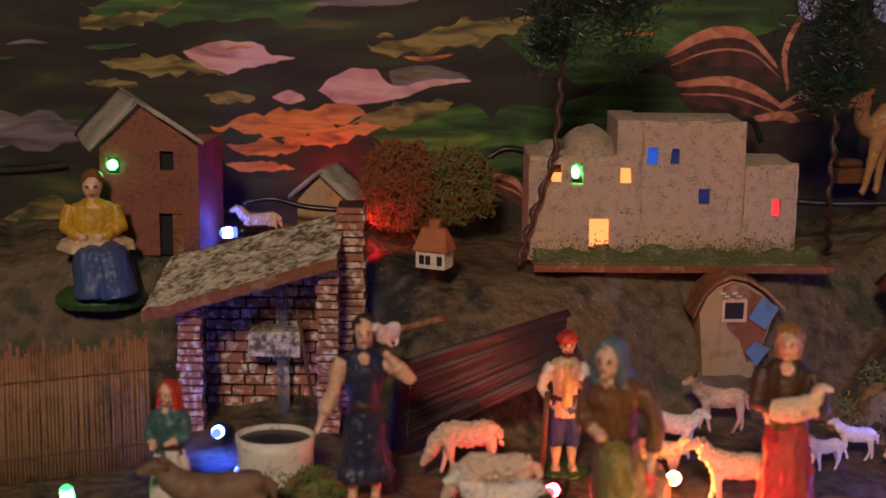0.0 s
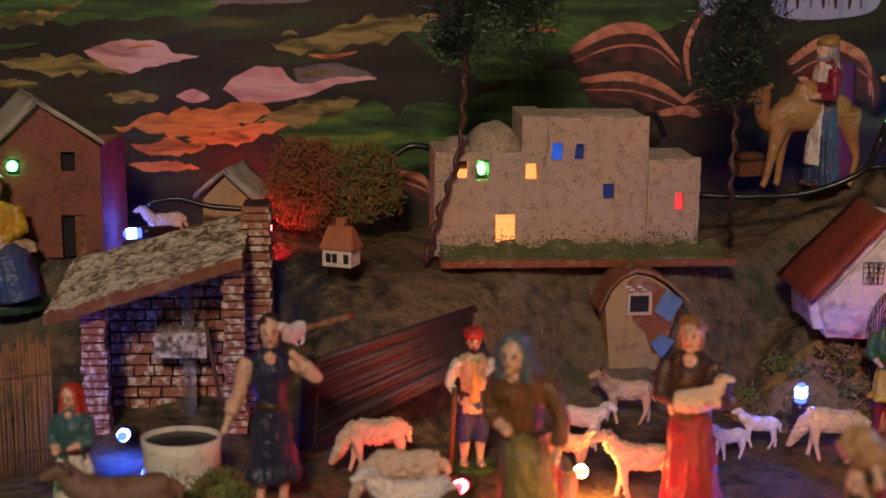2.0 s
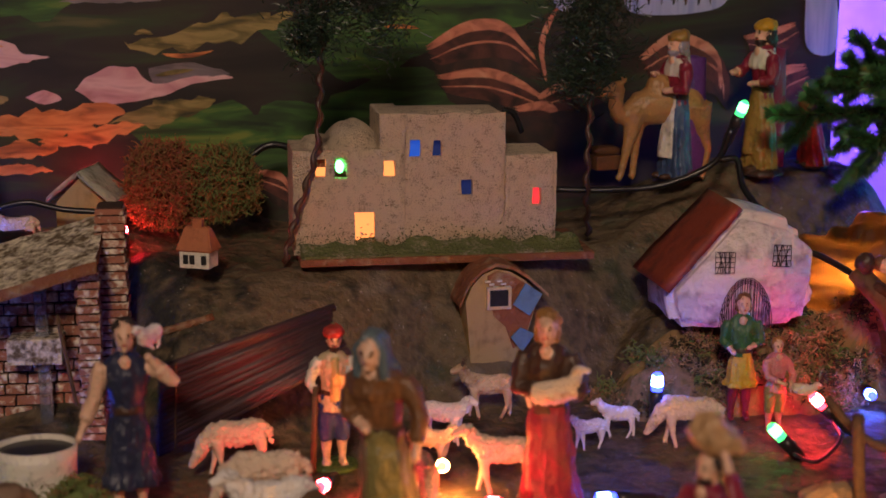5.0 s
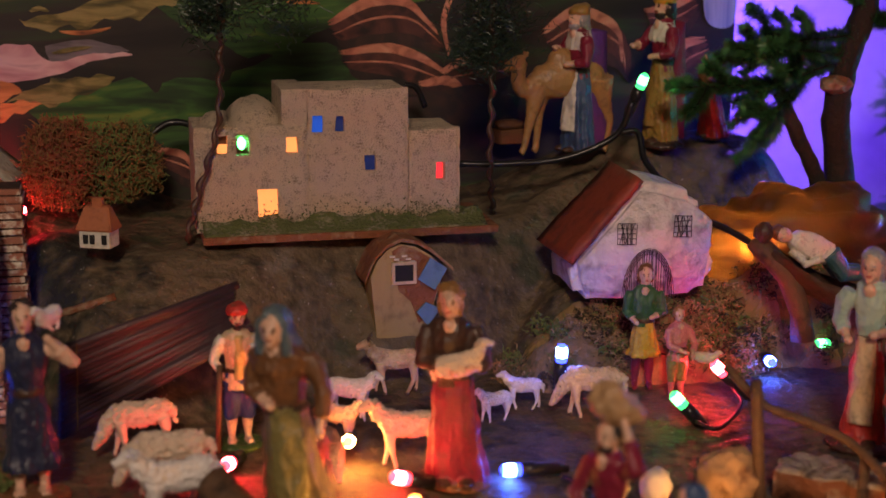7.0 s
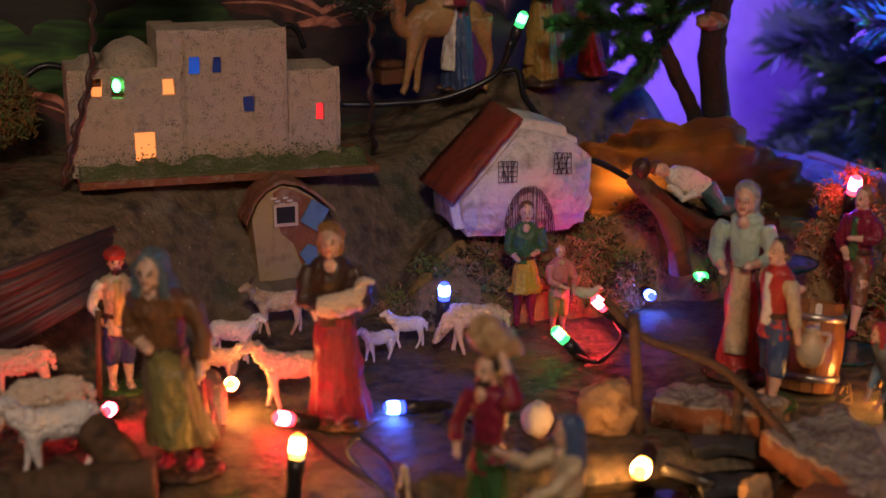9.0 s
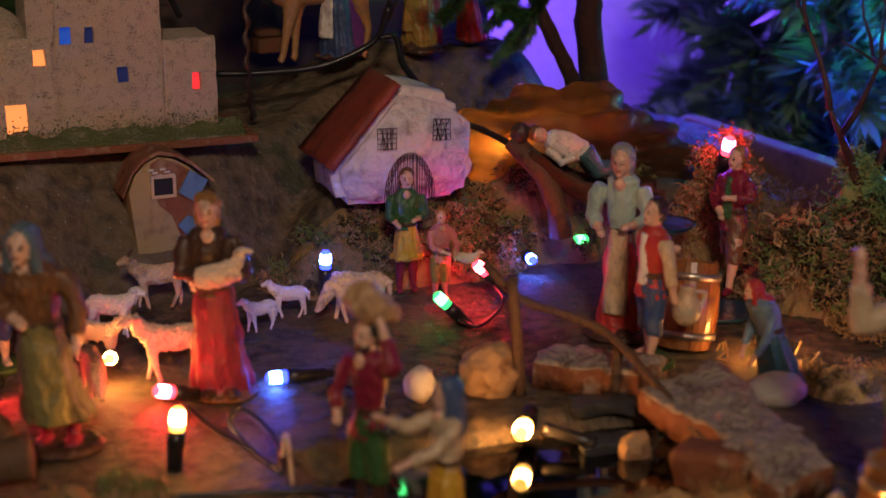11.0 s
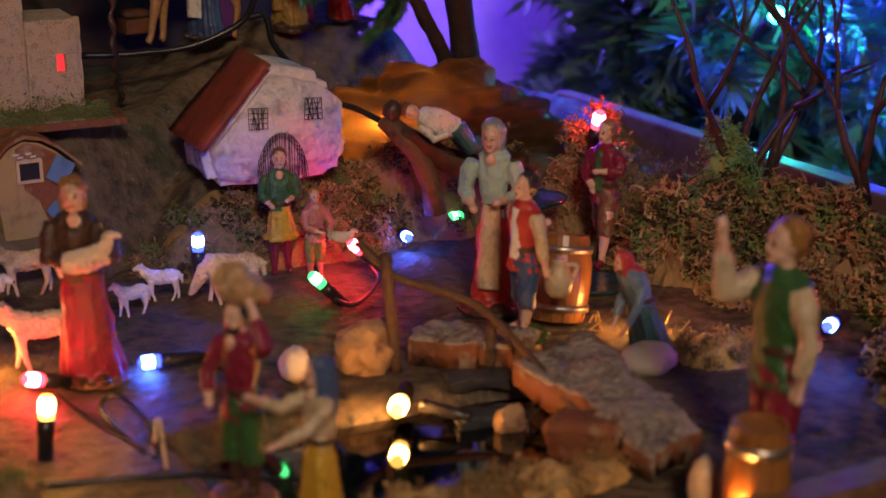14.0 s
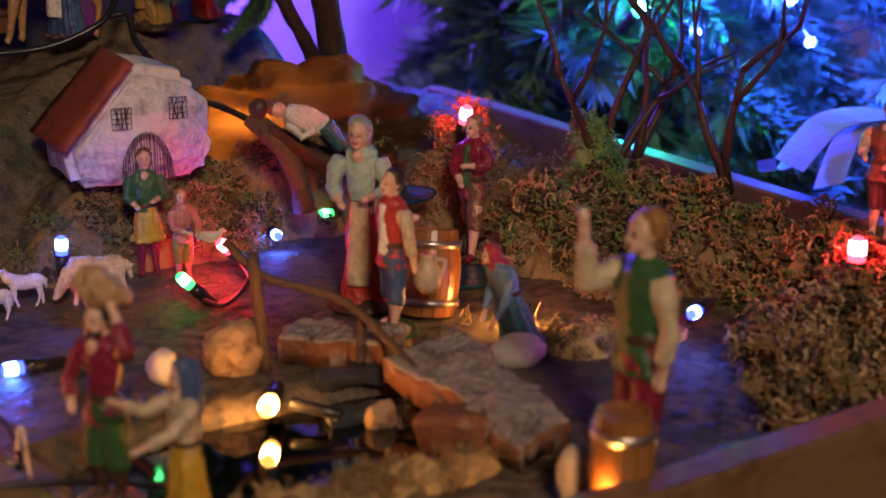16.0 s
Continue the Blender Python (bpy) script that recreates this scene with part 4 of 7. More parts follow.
for j in range(15):
    row = []
    for i in range(31):
        p = c[0].lerp(c[1], i / 30).lerp(c[3].lerp(c[2], i / 30), j / 14)
        row.append(p + Vector((rnd(-1, 1) * 0.0006, 0, 0.0012 * noise.noise(Vector((i * 0.35, j * 1.3, 0))))))
    grid.append(row)
hi = [[bm.verts.new(p) for p in r] for r in grid]
lo = [[bm.verts.new(p - Vector((0, 0, 0.0065))) for p in r] for r in grid]
for g in (hi, lo):
    for j in range(14):
        for i in range(30):
            bm.faces.new((g[j][i], g[j][i + 1], g[j + 1][i + 1], g[j + 1][i]))
loop_a = hi[0] + [r[-1] for r in hi][1:] + hi[-1][::-1][1:] + [r[0] for r in hi][::-1][1:-1]
loop_b = lo[0] + [r[-1] for r in lo][1:] + lo[-1][::-1][1:] + [r[0] for r in lo][::-1][1:-1]
for k in range(len(loop_a)):
    j = (k + 1) % len(loop_a)
    bm.faces.new((loop_a[k], loop_a[j], loop_b[j], loop_b[k])).material_index = 1
part("roof", bm, [BARKROOF, BARK], shed, "bark roof flecked with white")
bm = bmesh.new()
tube(bm, [(q4(490, 0)[0], 0.03, q4(0, 500)[1]), (q4(492, 0)[0], 0.03, q4(0, 760)[1])], 0.0036, 0, 12)
part("water_tube", bm, CLEAR, shed, "clear plastic tube")
bm = bmesh.new()
box(bm, (q4(432, 0)[0], 0.022, q4(0, 650)[1]), (q4(527, 0)[0], 0.042, q4(0, 606)[1]), 0, 0.001, 0.0005)
part("trough", bm, BARKROOF, shed)
bm = bmesh.new()
tube(bm, [(q4(522, 0)[0], 0.018, q4(0, 560)[1]), (q4(548, 0)[0], 0.018, q4(0, 720)[1])], 0.0012, 0, 6)
part("pole", bm, WOOD, shed)
for x in (572, 580):
    bm = bmesh.new()
    tube(bm, [(q4(x, 0)[0], 0.02, q4(0, 478)[1]), (q4(x, 0)[0], 0.02, q4(0, 580)[1])], 0.0006, 0, 5)
    part("cord", bm, CRIMSON, shed)

BK = Vector((-0.0821, 0.7505, 0.0000))
basin = thing("water_basin", BK, "white round basin with dark water", "basin")
bs = 0.0282 / 100
bm = bmesh.new()
R = 70 * bs
prof = [(R * 0.92, 0), (R * 0.95, 0.006), (R * 0.97, 0.02), (R, 98 * bs), (R * 0.93, 98 * bs), (R * 0.9, 80 * bs), (0.0001, 80 * bs)]
rings = [[bm.verts.new((math.cos(2 * math.pi * i / 32) * r, math.sin(2 * math.pi * i / 32) * r * 0.8, z)) for i in range(32)] for r, z in prof]
skin_rings(bm, rings, 0)
part("bowl", bm, WHITE, basin, smooth=True)
bm = bmesh.new()
loft(bm, [(0, 0, 88 * bs, R * 0.915, R * 0.73), (0, 0, 89 * bs, R * 0.915, R * 0.73)], 0, 32)
part("dark_water", bm, BLACK, basin)


# ---- reed fence and reed mats ----
def reeds(name, label, corners, count, r, mat, bands):
    """Corners: bottom left, bottom right, top right, top left."""
    bl, br, tr, tl = [Vector(c) for c in corners]
    ob = thing(name, bl, label, "fence")
    for k in range(count):
        f = (k + 0.5) / count
        a, b = bl.lerp(br, f) - bl, tl.lerp(tr, f) - bl
        up = (b - a) * rnd(-0.03, 0.13)
        s = Vector((rnd(-1, 1), rnd(-1, 1), 0)) * r * 0.6
        bm = bmesh.new()
        tube(bm, [a, a.lerp(b, 0.5) + s, b + up], [r * rnd(0.8, 1.1)] * 3, 0, 6)
        part("reed", bm, mat, ob, smooth=True)
    for g in bands:
        bm = bmesh.new()
        tube(bm, [bl.lerp(tl, g) - bl + Vector((0, -r * 1.2, 0)), br.lerp(tr, g) - bl + Vector((0, -r * 1.2, 0))], 0.0005, 0, 5)
        part("binding", bm, WOOD, ob)
    return ob


F1, F2 = Vector((-0.2580, 0.7324, 0.0000)), Vector((-0.1488, 0.7767, 0.0000))
FH = 0.0633
reeds("reed_fence", "upright fence of thin pale reeds", [F1, F2, F2 + Vector((-0.002, 0.008, FH)), F1 + Vector((0, 0.008, FH))], 64, 0.0011, REED, (0.2, 0.8))
M = [Vector((-0.0268, 0.7911, 0.0040)), Vector((0.0624, 0.7743, 0.0550)), Vector((0.0569, 0.7933, 0.0780)), Vector((-0.0231, 0.7646, 0.0600))]
reeds("reed_mat", "dark reed mat leaning on the slope", [M[0], M[3], M[2], M[1]], 17, 0.0024, DARKREED, (0.1,))


# ---- string lights ----
def bulb(colour, place, way, length=0.0105, r=0.0032, socket=0.024, label=""):
    """A lit bulb; place is the middle of its lens and way points to its tip."""
    way = Vector(way).normalized()
    names = {"red": "red", "blue": "blue", "green": "green", "warm": "warm white", "teal": "teal", "azure": "deep blue"}
    ob = thing("light_bulb", place, label or "lit %s bulb in a black plastic socket" % names[colour], "light bulb", "bulbs of the string lights")
    bm = bmesh.new()
    t = [(-0.5, 0.95), (-0.21, 1.0), (0.15, 1.0), (0.35, 0.85), (0.46, 0.5), (0.5, 0.1)]
    tube(bm, [way * length * a for a, _ in t], [r * b for _, b in t], 0, 12)
    for f in bm.faces:
        c = f.calc_center_median().dot(way) / length
        f.material_index = 0 if -0.2 < c < 0.40 else 1
    part("lens", bm, [LIT[colour], TINT[colour]], ob, smooth=True)
    if socket:
        bm = bmesh.new()
        s = [(-0.001, 1.15), (0.25, 1.25), (0.3, 1.05), (0.8, 1.0), (0.82, 0.75), (1.0, 0.55)]
        tube(bm, [way * (-length * 0.5 - socket * a) for a, _ in s], [r * b for _, b in s], 0, 12)
        part("socket", bm, BLACK, ob, smooth=True)
    return ob


bulb("blue", (0.2384, 0.7890, 0.0340), (0, -0.1, 1))
bulb("red", (0.3291, 0.7871, 0.0200), (-0.8, 0.1, 0.75))
bulb("blue", (0.3770, 0.8215, 0.0100), (-0.2, -0.95, 0.1))
bulb("green", (0.4194, 0.8420, 0.0120), (-1.0, -0.3, 0.1))
bulb("green", (0.2941, 0.7579, 0.0140), (-0.7, 0.2, 0.75))
bulb("blue", (0.1861, 0.6989, 0.0060), (-1.0, 0.0, 0.05))
bulb("warm", (0.2752, 0.6082, 0.0020), (-0.5, -0.8, 0.1), 0.014, 0.0042)
bulb("warm", (0.1127, 0.7314, 0.0140), (-0.2, -0.9, 0.3))
bulb("red", (0.0537, 0.7286, 0.0080), (-0.3, -0.9, 0.2))
bulb("red", (0.1304, 0.6905, 0.0100), (-0.8, -0.3, 0.3))
bulb("warm", (0.1256, 0.6292, 0.0220), (0.12, 0.1, 1.0))
bulb("red", (0.4853, 0.7821, 0.0800), (0, -0.3, 1), 0.012, 0.0038)
bulb("blue", (0.4832, 0.5658, 0.0220), (-0.8, -0.5, 0.1))
bulb("red", (0.5626, 0.5386, 0.0500), (0, 0, 1), 0.013, 0.0044)
bulb("green", (0.3312, 0.9300, 0.1639), (0.3, -0.3, 1))
bulb("blue", (-0.1308, 0.9300, 0.0921), (-1, -0.4, 0.0))
bulb("blue", (-0.1181, 0.7966, 0.0120), (0, -1, 0.2))
bulb("blue", (-0.0988, 0.7502, 0.0080), (0, -1, 0.5))
bulb("red", (-0.0509, 0.9550, 0.0903), (0, 0.2, 1), 0.006, 0.0022, socket=0.012)
bulb("red", (-0.0776, 1.0200, 0.1104), (0, 0.2, 1), 0.006, 0.0018, socket=0.03)
bulb("warm", (0.4317, 0.6465, 0.0060), (0.3, 0.8, 0.5))
bulb("green", (-0.1761, 0.7128, 0.0100), (0.0, -0.3, 1))


# ---- painted plaster figurines, each one plain mesh ----
LIP, EYE, BELT, HOOF = paint("painted_lips", (0.45, 0.12, 0.09)), paint("painted_eyes", (0.13, 0.065, 0.04)), paint("leather_belt", (0.07, 0.035, 0.02)), paint("dark_hoof", (0.10, 0.06, 0.04))


def moulded(name, bm, mats, cell, relief=None, rounds=2):
    """Fuse overlapping closed shapes into one cast body; each face keeps the paint of the shape it came from."""
    skin = BVHTree.FromBMesh(bm)
    bm.faces.ensure_lookup_table()
    paints = [f.material_index for f in bm.faces]
    rough_mesh = bpy.data.meshes.new(name)
    bm.to_mesh(rough_mesh)
    bm.free()
    rough = new(name, rough_mesh)
    fuse = rough.modifiers.new("fuse", "REMESH")
    fuse.mode, fuse.voxel_size = "VOXEL", cell
    solid = bpy.data.meshes.new_from_object(rough.evaluated_get(bpy.context.evaluated_depsgraph_get()))
    bpy.data.objects.remove(rough)
    bpy.data.meshes.remove(rough_mesh)
    bm = bmesh.new()
    bm.from_mesh(solid)
    bpy.data.meshes.remove(solid)
    for f in bm.faces:
        hit = skin.find_nearest(f.calc_center_median())
        f.material_index = paints[hit[2]] if hit[2] is not None else 0
    for k in range(rounds):
        bmesh.ops.smooth_vert(bm, verts=bm.verts, factor=0.5, use_axis_x=True, use_axis_y=True, use_axis_z=True)
    if relief:
        bm.normal_update()
        push = [relief(v) for v in bm.verts]
        for v, p in zip(bm.verts, push):
            v.co += v.normal * p
    return bm


def figurine(name, label, place, h, face, top, bottom, hair=HAIR, dress=True, arms=None, hood=None, hat=None, base=BASEGREEN, extra=None, lean=(0, 0), shoes=None, apron=None, seed=1, wide=1.0, sleeve=None, stride=0.0, hem=0.0, bow=0.0, beard=False, shawl=None):
    """h: height in metres; face: degrees it turns from the viewer to its left; hem: height of the skirt's edge; bow: how far the head hangs."""
    mats = [SKIN, hair, top, bottom, hood or hat or hair, base or bottom, extra or top, shoes or SKIN, apron or bottom, sleeve or top, BELT, LIP, EYE, shawl or top]
    bm = bmesh.new()
    lx, ly = lean
    w = wide
    if base:
        loft(bm, [(0, 0, 0, 0.17, 0.14), (0, 0, 0.02, 0.178, 0.148), (0, 0, 0.04, 0.15, 0.12)], 5, 20)
    z0 = 0.03 if base else 0.0
    if hem or not dress:
        for s in (-1, 1):
            fx, fy = s * (0.055 + stride * 0.3), -s * stride
            tube(bm, [(fx, fy, z0), (fx, fy + 0.004, z0 + 0.06), (fx * 0.95, fy * 0.85 + 0.012, 0.17), (fx * 0.92, fy * 0.7 - 0.004, 0.27), (fx * 0.85, fy * 0.4, 0.36)], [0.026, 0.024, 0.038, 0.034, 0.045], 7 if shoes and not stride else 0, 12)
            tube(bm, [(fx, fy + 0.028, z0 + 0.014), (fx * 1.05, fy - 0.02, z0 + 0.020), (fx * 1.15, fy - 0.075, z0 + 0.010)], [0.022, 0.027, 0.020], 7 if shoes else 0, 10)
    if dress:
        b = max(hem, z0)
        loft(bm, [(0, 0, b, 0.142 * w, 0.118 * w), (0, 0, b + 0.03, 0.145 * w, 0.118 * w), (lx * 0.3, ly * 0.3, max(0.25, b + 0.06), 0.122 * w, 0.10 * w), (lx * 0.5, ly * 0.5, 0.42, 0.106 * w, 0.085 * w), (lx * 0.6, ly * 0.6, 0.53, 0.086 * w, 0.070 * w), (lx * 0.65, ly * 0.65, 0.57, 0.080 * w, 0.064 * w)], 3, 44, 0.10)
        if not hem:
            for s in (-1, 1):
                ball(bm, (s * 0.055, -0.115 * w, z0 + 0.016), (0.034, 0.05, 0.020), 10, 10, 6)
        if apron:
            loft(bm, [(0, -0.048, 0.14, 0.088 * w, 0.088 * w), (lx * 0.4, ly * 0.4 - 0.036, 0.35, 0.084 * w, 0.073 * w), (lx * 0.6, ly * 0.6 - 0.018, 0.56, 0.070 * w, 0.060 * w)], 8, 32, 0.06)
    else:
        for s in (-1, 1):
            fx, fy = s * (0.06 + stride * 0.3), -s * stride
            tube(bm, [(fx * 0.92, fy * 0.68, 0.20), (fx * 0.92, fy * 0.62, 0.23), (s * 0.052, fy * 0.4, 0.34), (s * 0.045, 0, 0.47)], [0.050, 0.054, 0.062, 0.068], 3, 14)
        loft(bm, [(0, 0, 0.40, 0.098 * w, 0.078), (lx * 0.5, ly * 0.5, 0.47, 0.102 * w, 0.080), (lx * 0.6, ly * 0.6, 0.53, 0.088 * w, 0.07)], 3, 18)
        loft(bm, [(lx * 0.5, ly * 0.5, 0.42, 0.112 * w, 0.088), (lx * 0.55, ly * 0.55, 0.47, 0.104 * w, 0.080), (lx * 0.6, ly * 0.6, 0.53, 0.086 * w, 0.07)], 2, 28, 0.09)
    loft(bm, [(lx * 0.6, ly * 0.6, 0.50, 0.090 * w, 0.071 * w), (lx * 0.7, ly * 0.7, 0.56, 0.082 * w, 0.066 * w), (lx * 0.8, ly * 0.8, 0.64, 0.098 * w, 0.080 * w), (lx * 0.9, ly * 0.9, 0.72, 0.110 * w, 0.083 * w), (lx, ly, 0.775, 0.112 * w, 0.068 * w), (lx, ly, 0.808, 0.080, 0.054), (lx, ly, 0.835, 0.036, 0.036)], 2, 28, 0.05)
    loft(bm, [(lx * 0.6, ly * 0.6, 0.535, 0.090 * w, 0.074 * w), (lx * 0.62, ly * 0.62, 0.55, 0.092 * w, 0.076 * w), (lx * 0.66, ly * 0.66, 0.566, 0.088 * w, 0.072 * w)], 10, 24, 0.03)
    if extra:
        loft(bm, [(lx * 0.6, ly * 0.6 - 0.014, 0.50, 0.046, 0.080), (lx * 0.8, ly * 0.8 - 0.017, 0.66, 0.042, 0.086), (lx, ly - 0.014, 0.79, 0.034, 0.070)], 6, 16, 0.05)
    else:
        ball(bm, (lx, ly - 0.052, 0.792), (0.030, 0.022, 0.034), 0, 12, 8)
    if shawl:
        loft(bm, [(lx * 0.85, ly * 0.85, 0.69, 0.112 * w, 0.090 * w), (lx * 0.9, ly * 0.9, 0.72, 0.120 * w, 0.094 * w), (lx, ly, 0.765, 0.118 * w, 0.078 * w), (lx, ly, 0.815, 0.075, 0.060)], 13, 32, 0.09)
    hc = Vector((lx, ly - 0.012 - bow * 0.6, 0.908 - bow * 0.35))
    tube(bm, [(lx, ly + 0.004, 0.79), hc + Vector((0, 0.008, -0.03))], 0.034, 0, 12)
    ball(bm, hc + Vector((0, 0.004, 0.012)), (0.050, 0.060, 0.062), 0, 18, 12)
    ball(bm, hc + Vector((0, -0.020, -0.026)), (0.039, 0.038, 0.040), 0, 14, 10)
    tube(bm, [hc + Vector((0, -0.054, 0.014)), hc + Vector((0, -0.066, -0.012)), hc + Vector((0, -0.056, -0.020))], [0.006, 0.010, 0.009], 0, 8)
    ball(bm, hc + Vector((0, -0.050, -0.055)), (0.019, 0.014, 0.014), 1 if beard else 0, 8, 6)
    ball(bm, hc + Vector((0, -0.056, -0.035)), (0.015, 0.006, 0.0055), 11, 8, 6)
    if beard:
        ball(bm, hc + Vector((0, -0.024, -0.052)), (0.040, 0.036, 0.030), 1, 12, 8, 0.2)
        ball(bm, hc + Vector((0, -0.056, -0.026)), (0.022, 0.008, 0.005), 1, 8, 5)
    for s in (-1, 1):
        ball(bm, hc + Vector((s * 0.020, -0.051, 0.003)), (0.0085, 0.0045, 0.0042), 12, 8, 6)
        ball(bm, hc + Vector((s * 0.021, -0.0515, 0.017)), (0.011, 0.0042, 0.0022), 1, 8, 5)
        ball(bm, hc + Vector((s * 0.052, 0.006, -0.002)), (0.008, 0.013, 0.016), 0, 8, 6)
    cap = 4 if hood else 1
    ball(bm, hc + Vector((0, 0.024, 0.036)), (0.060, 0.062, 0.052), cap, 20, 12, 0.22)
    ball(bm, hc + Vector((0, 0.040, -0.005)), (0.054, 0.040, 0.058), cap, 14, 10, 0.22)
    for s in (-1, 1):
        ball(bm, hc + Vector((s * 0.047, 0.020, -0.014 if dress else 0.012)), (0.015, 0.032, 0.052 if dress else 0.026), cap, 10, 8, 0.2)
    if dress and not hood:
        loft(bm, [(lx, ly + 0.048, 0.80, 0.042, 0.025), (lx, hc.y + 0.052, 0.86, 0.054, 0.034), (lx, hc.y + 0.045, 0.93, 0.056, 0.04)], 1, 18, 0.10)
    if hood:
        loft(bm, [(lx, ly + 0.02, 0.70, 0.108, 0.072), (lx, ly + 0.034, 0.80, 0.090, 0.064), (lx, hc.y + 0.048, hc.z - 0.028, 0.074, 0.058), (lx, hc.y + 0.040, hc.z + 0.042, 0.066, 0.060), (lx, hc.y + 0.028, hc.z + 0.077, 0.045, 0.045), (lx, hc.y + 0.024, hc.z + 0.092, 0.012, 0.012)], 4, 24, 0.06)
        for s in (-1, 1):
            tube(bm, [hc + Vector((s * 0.02, -0.020, 0.074)), hc + Vector((s * 0.055, -0.018, 0.03)), hc + Vector((s * 0.060, -0.008, -0.03)), hc + Vector((s * 0.062, -0.012, -0.10))], [0.016, 0.016, 0.018, 0.020], 4, 10)
    if hat:
        loft(bm, [(lx, hc.y + 0.012, hc.z + 0.027, 0.070, 0.070), (lx, hc.y + 0.012, hc.z + 0.050, 0.076, 0.074), (lx, hc.y + 0.024, hc.z + 0.080, 0.060, 0.060), (lx, hc.y + 0.030, hc.z + 0.098, 0.022, 0.022)], 4, 18, 0.05)
    for arm in arms or (((-0.11, 0, 0.77), (-0.14, -0.02, 0.62), (-0.08, -0.09, 0.56)), ((0.11, 0, 0.77), (0.14, -0.02, 0.62), (0.06, -0.10, 0.60))):
        p = [Vector(a) + Vector((lx, ly, 0)) * min(1, a[2]) for a in arm]
        inner = p[0] * 0.9 + Vector((lx, ly, p[0].z)) * 0.1
        tube(bm, [inner, p[0].lerp(p[1], 0.35), p[0].lerp(p[1], 0.8), p[1], p[1].lerp(p[2], 0.35), p[1].lerp(p[2], 0.62)], [0.042, 0.045, 0.038, 0.038, 0.036, 0.038], 9, 12)
        d = (p[2] - p[1]).normalized()
        tube(bm, [p[1].lerp(p[2], 0.45), p[2]], [0.027, 0.019], 0, 10)
        tube(bm, [p[2] - d * 0.008, p[2] + d * 0.016, p[2] + d * 0.042], [0.019, 0.024, 0.013], 0, 10)
        side = d.cross(Vector((0, 0, 1))).normalized()
        tube(bm, [p[2] + d * 0.004, p[2] + d * 0.020 + side * 0.020 + Vector((0, -0.010, 0.006))], [0.011, 0.008], 0, 8)
    shift = Vector((seed * 1.7, seed * 0.9, 0))

    def relief(v):
        c = v.co
        kind = max((f.material_index for f in v.link_faces), default=0)
        if kind in (0, 7, 10, 11, 12):
            return noise.noise(c * 30 + shift) * 0.0015
        if kind == 1:
            return noise.noise(Vector((c.x * 70, c.y * 70, c.z * 28)) + shift) * 0.007
        return noise.noise(Vector((c.x * 16, c.y * 16, c.z * 7)) + shift) * 0.010 + (0.5 - abs(noise.noise(Vector((c.x * 26, c.y * 26, c.z * 13)) + shift))) * 0.012 - 0.004

    for vert in bm.verts:
        vert.co += noise.noise_vector(vert.co * 11 + shift) * 0.006
    bm = moulded(name, bm, mats, 0.0078, relief)
    for vert in bm.verts:
        vert.co *= h
    ob = finish(name, bm, mats)
    ob.matrix_world = pose(*place, 0, 0, face - math.degrees(math.atan2(place[0], place[1])))
    return tagged(ob, label, "figurine")


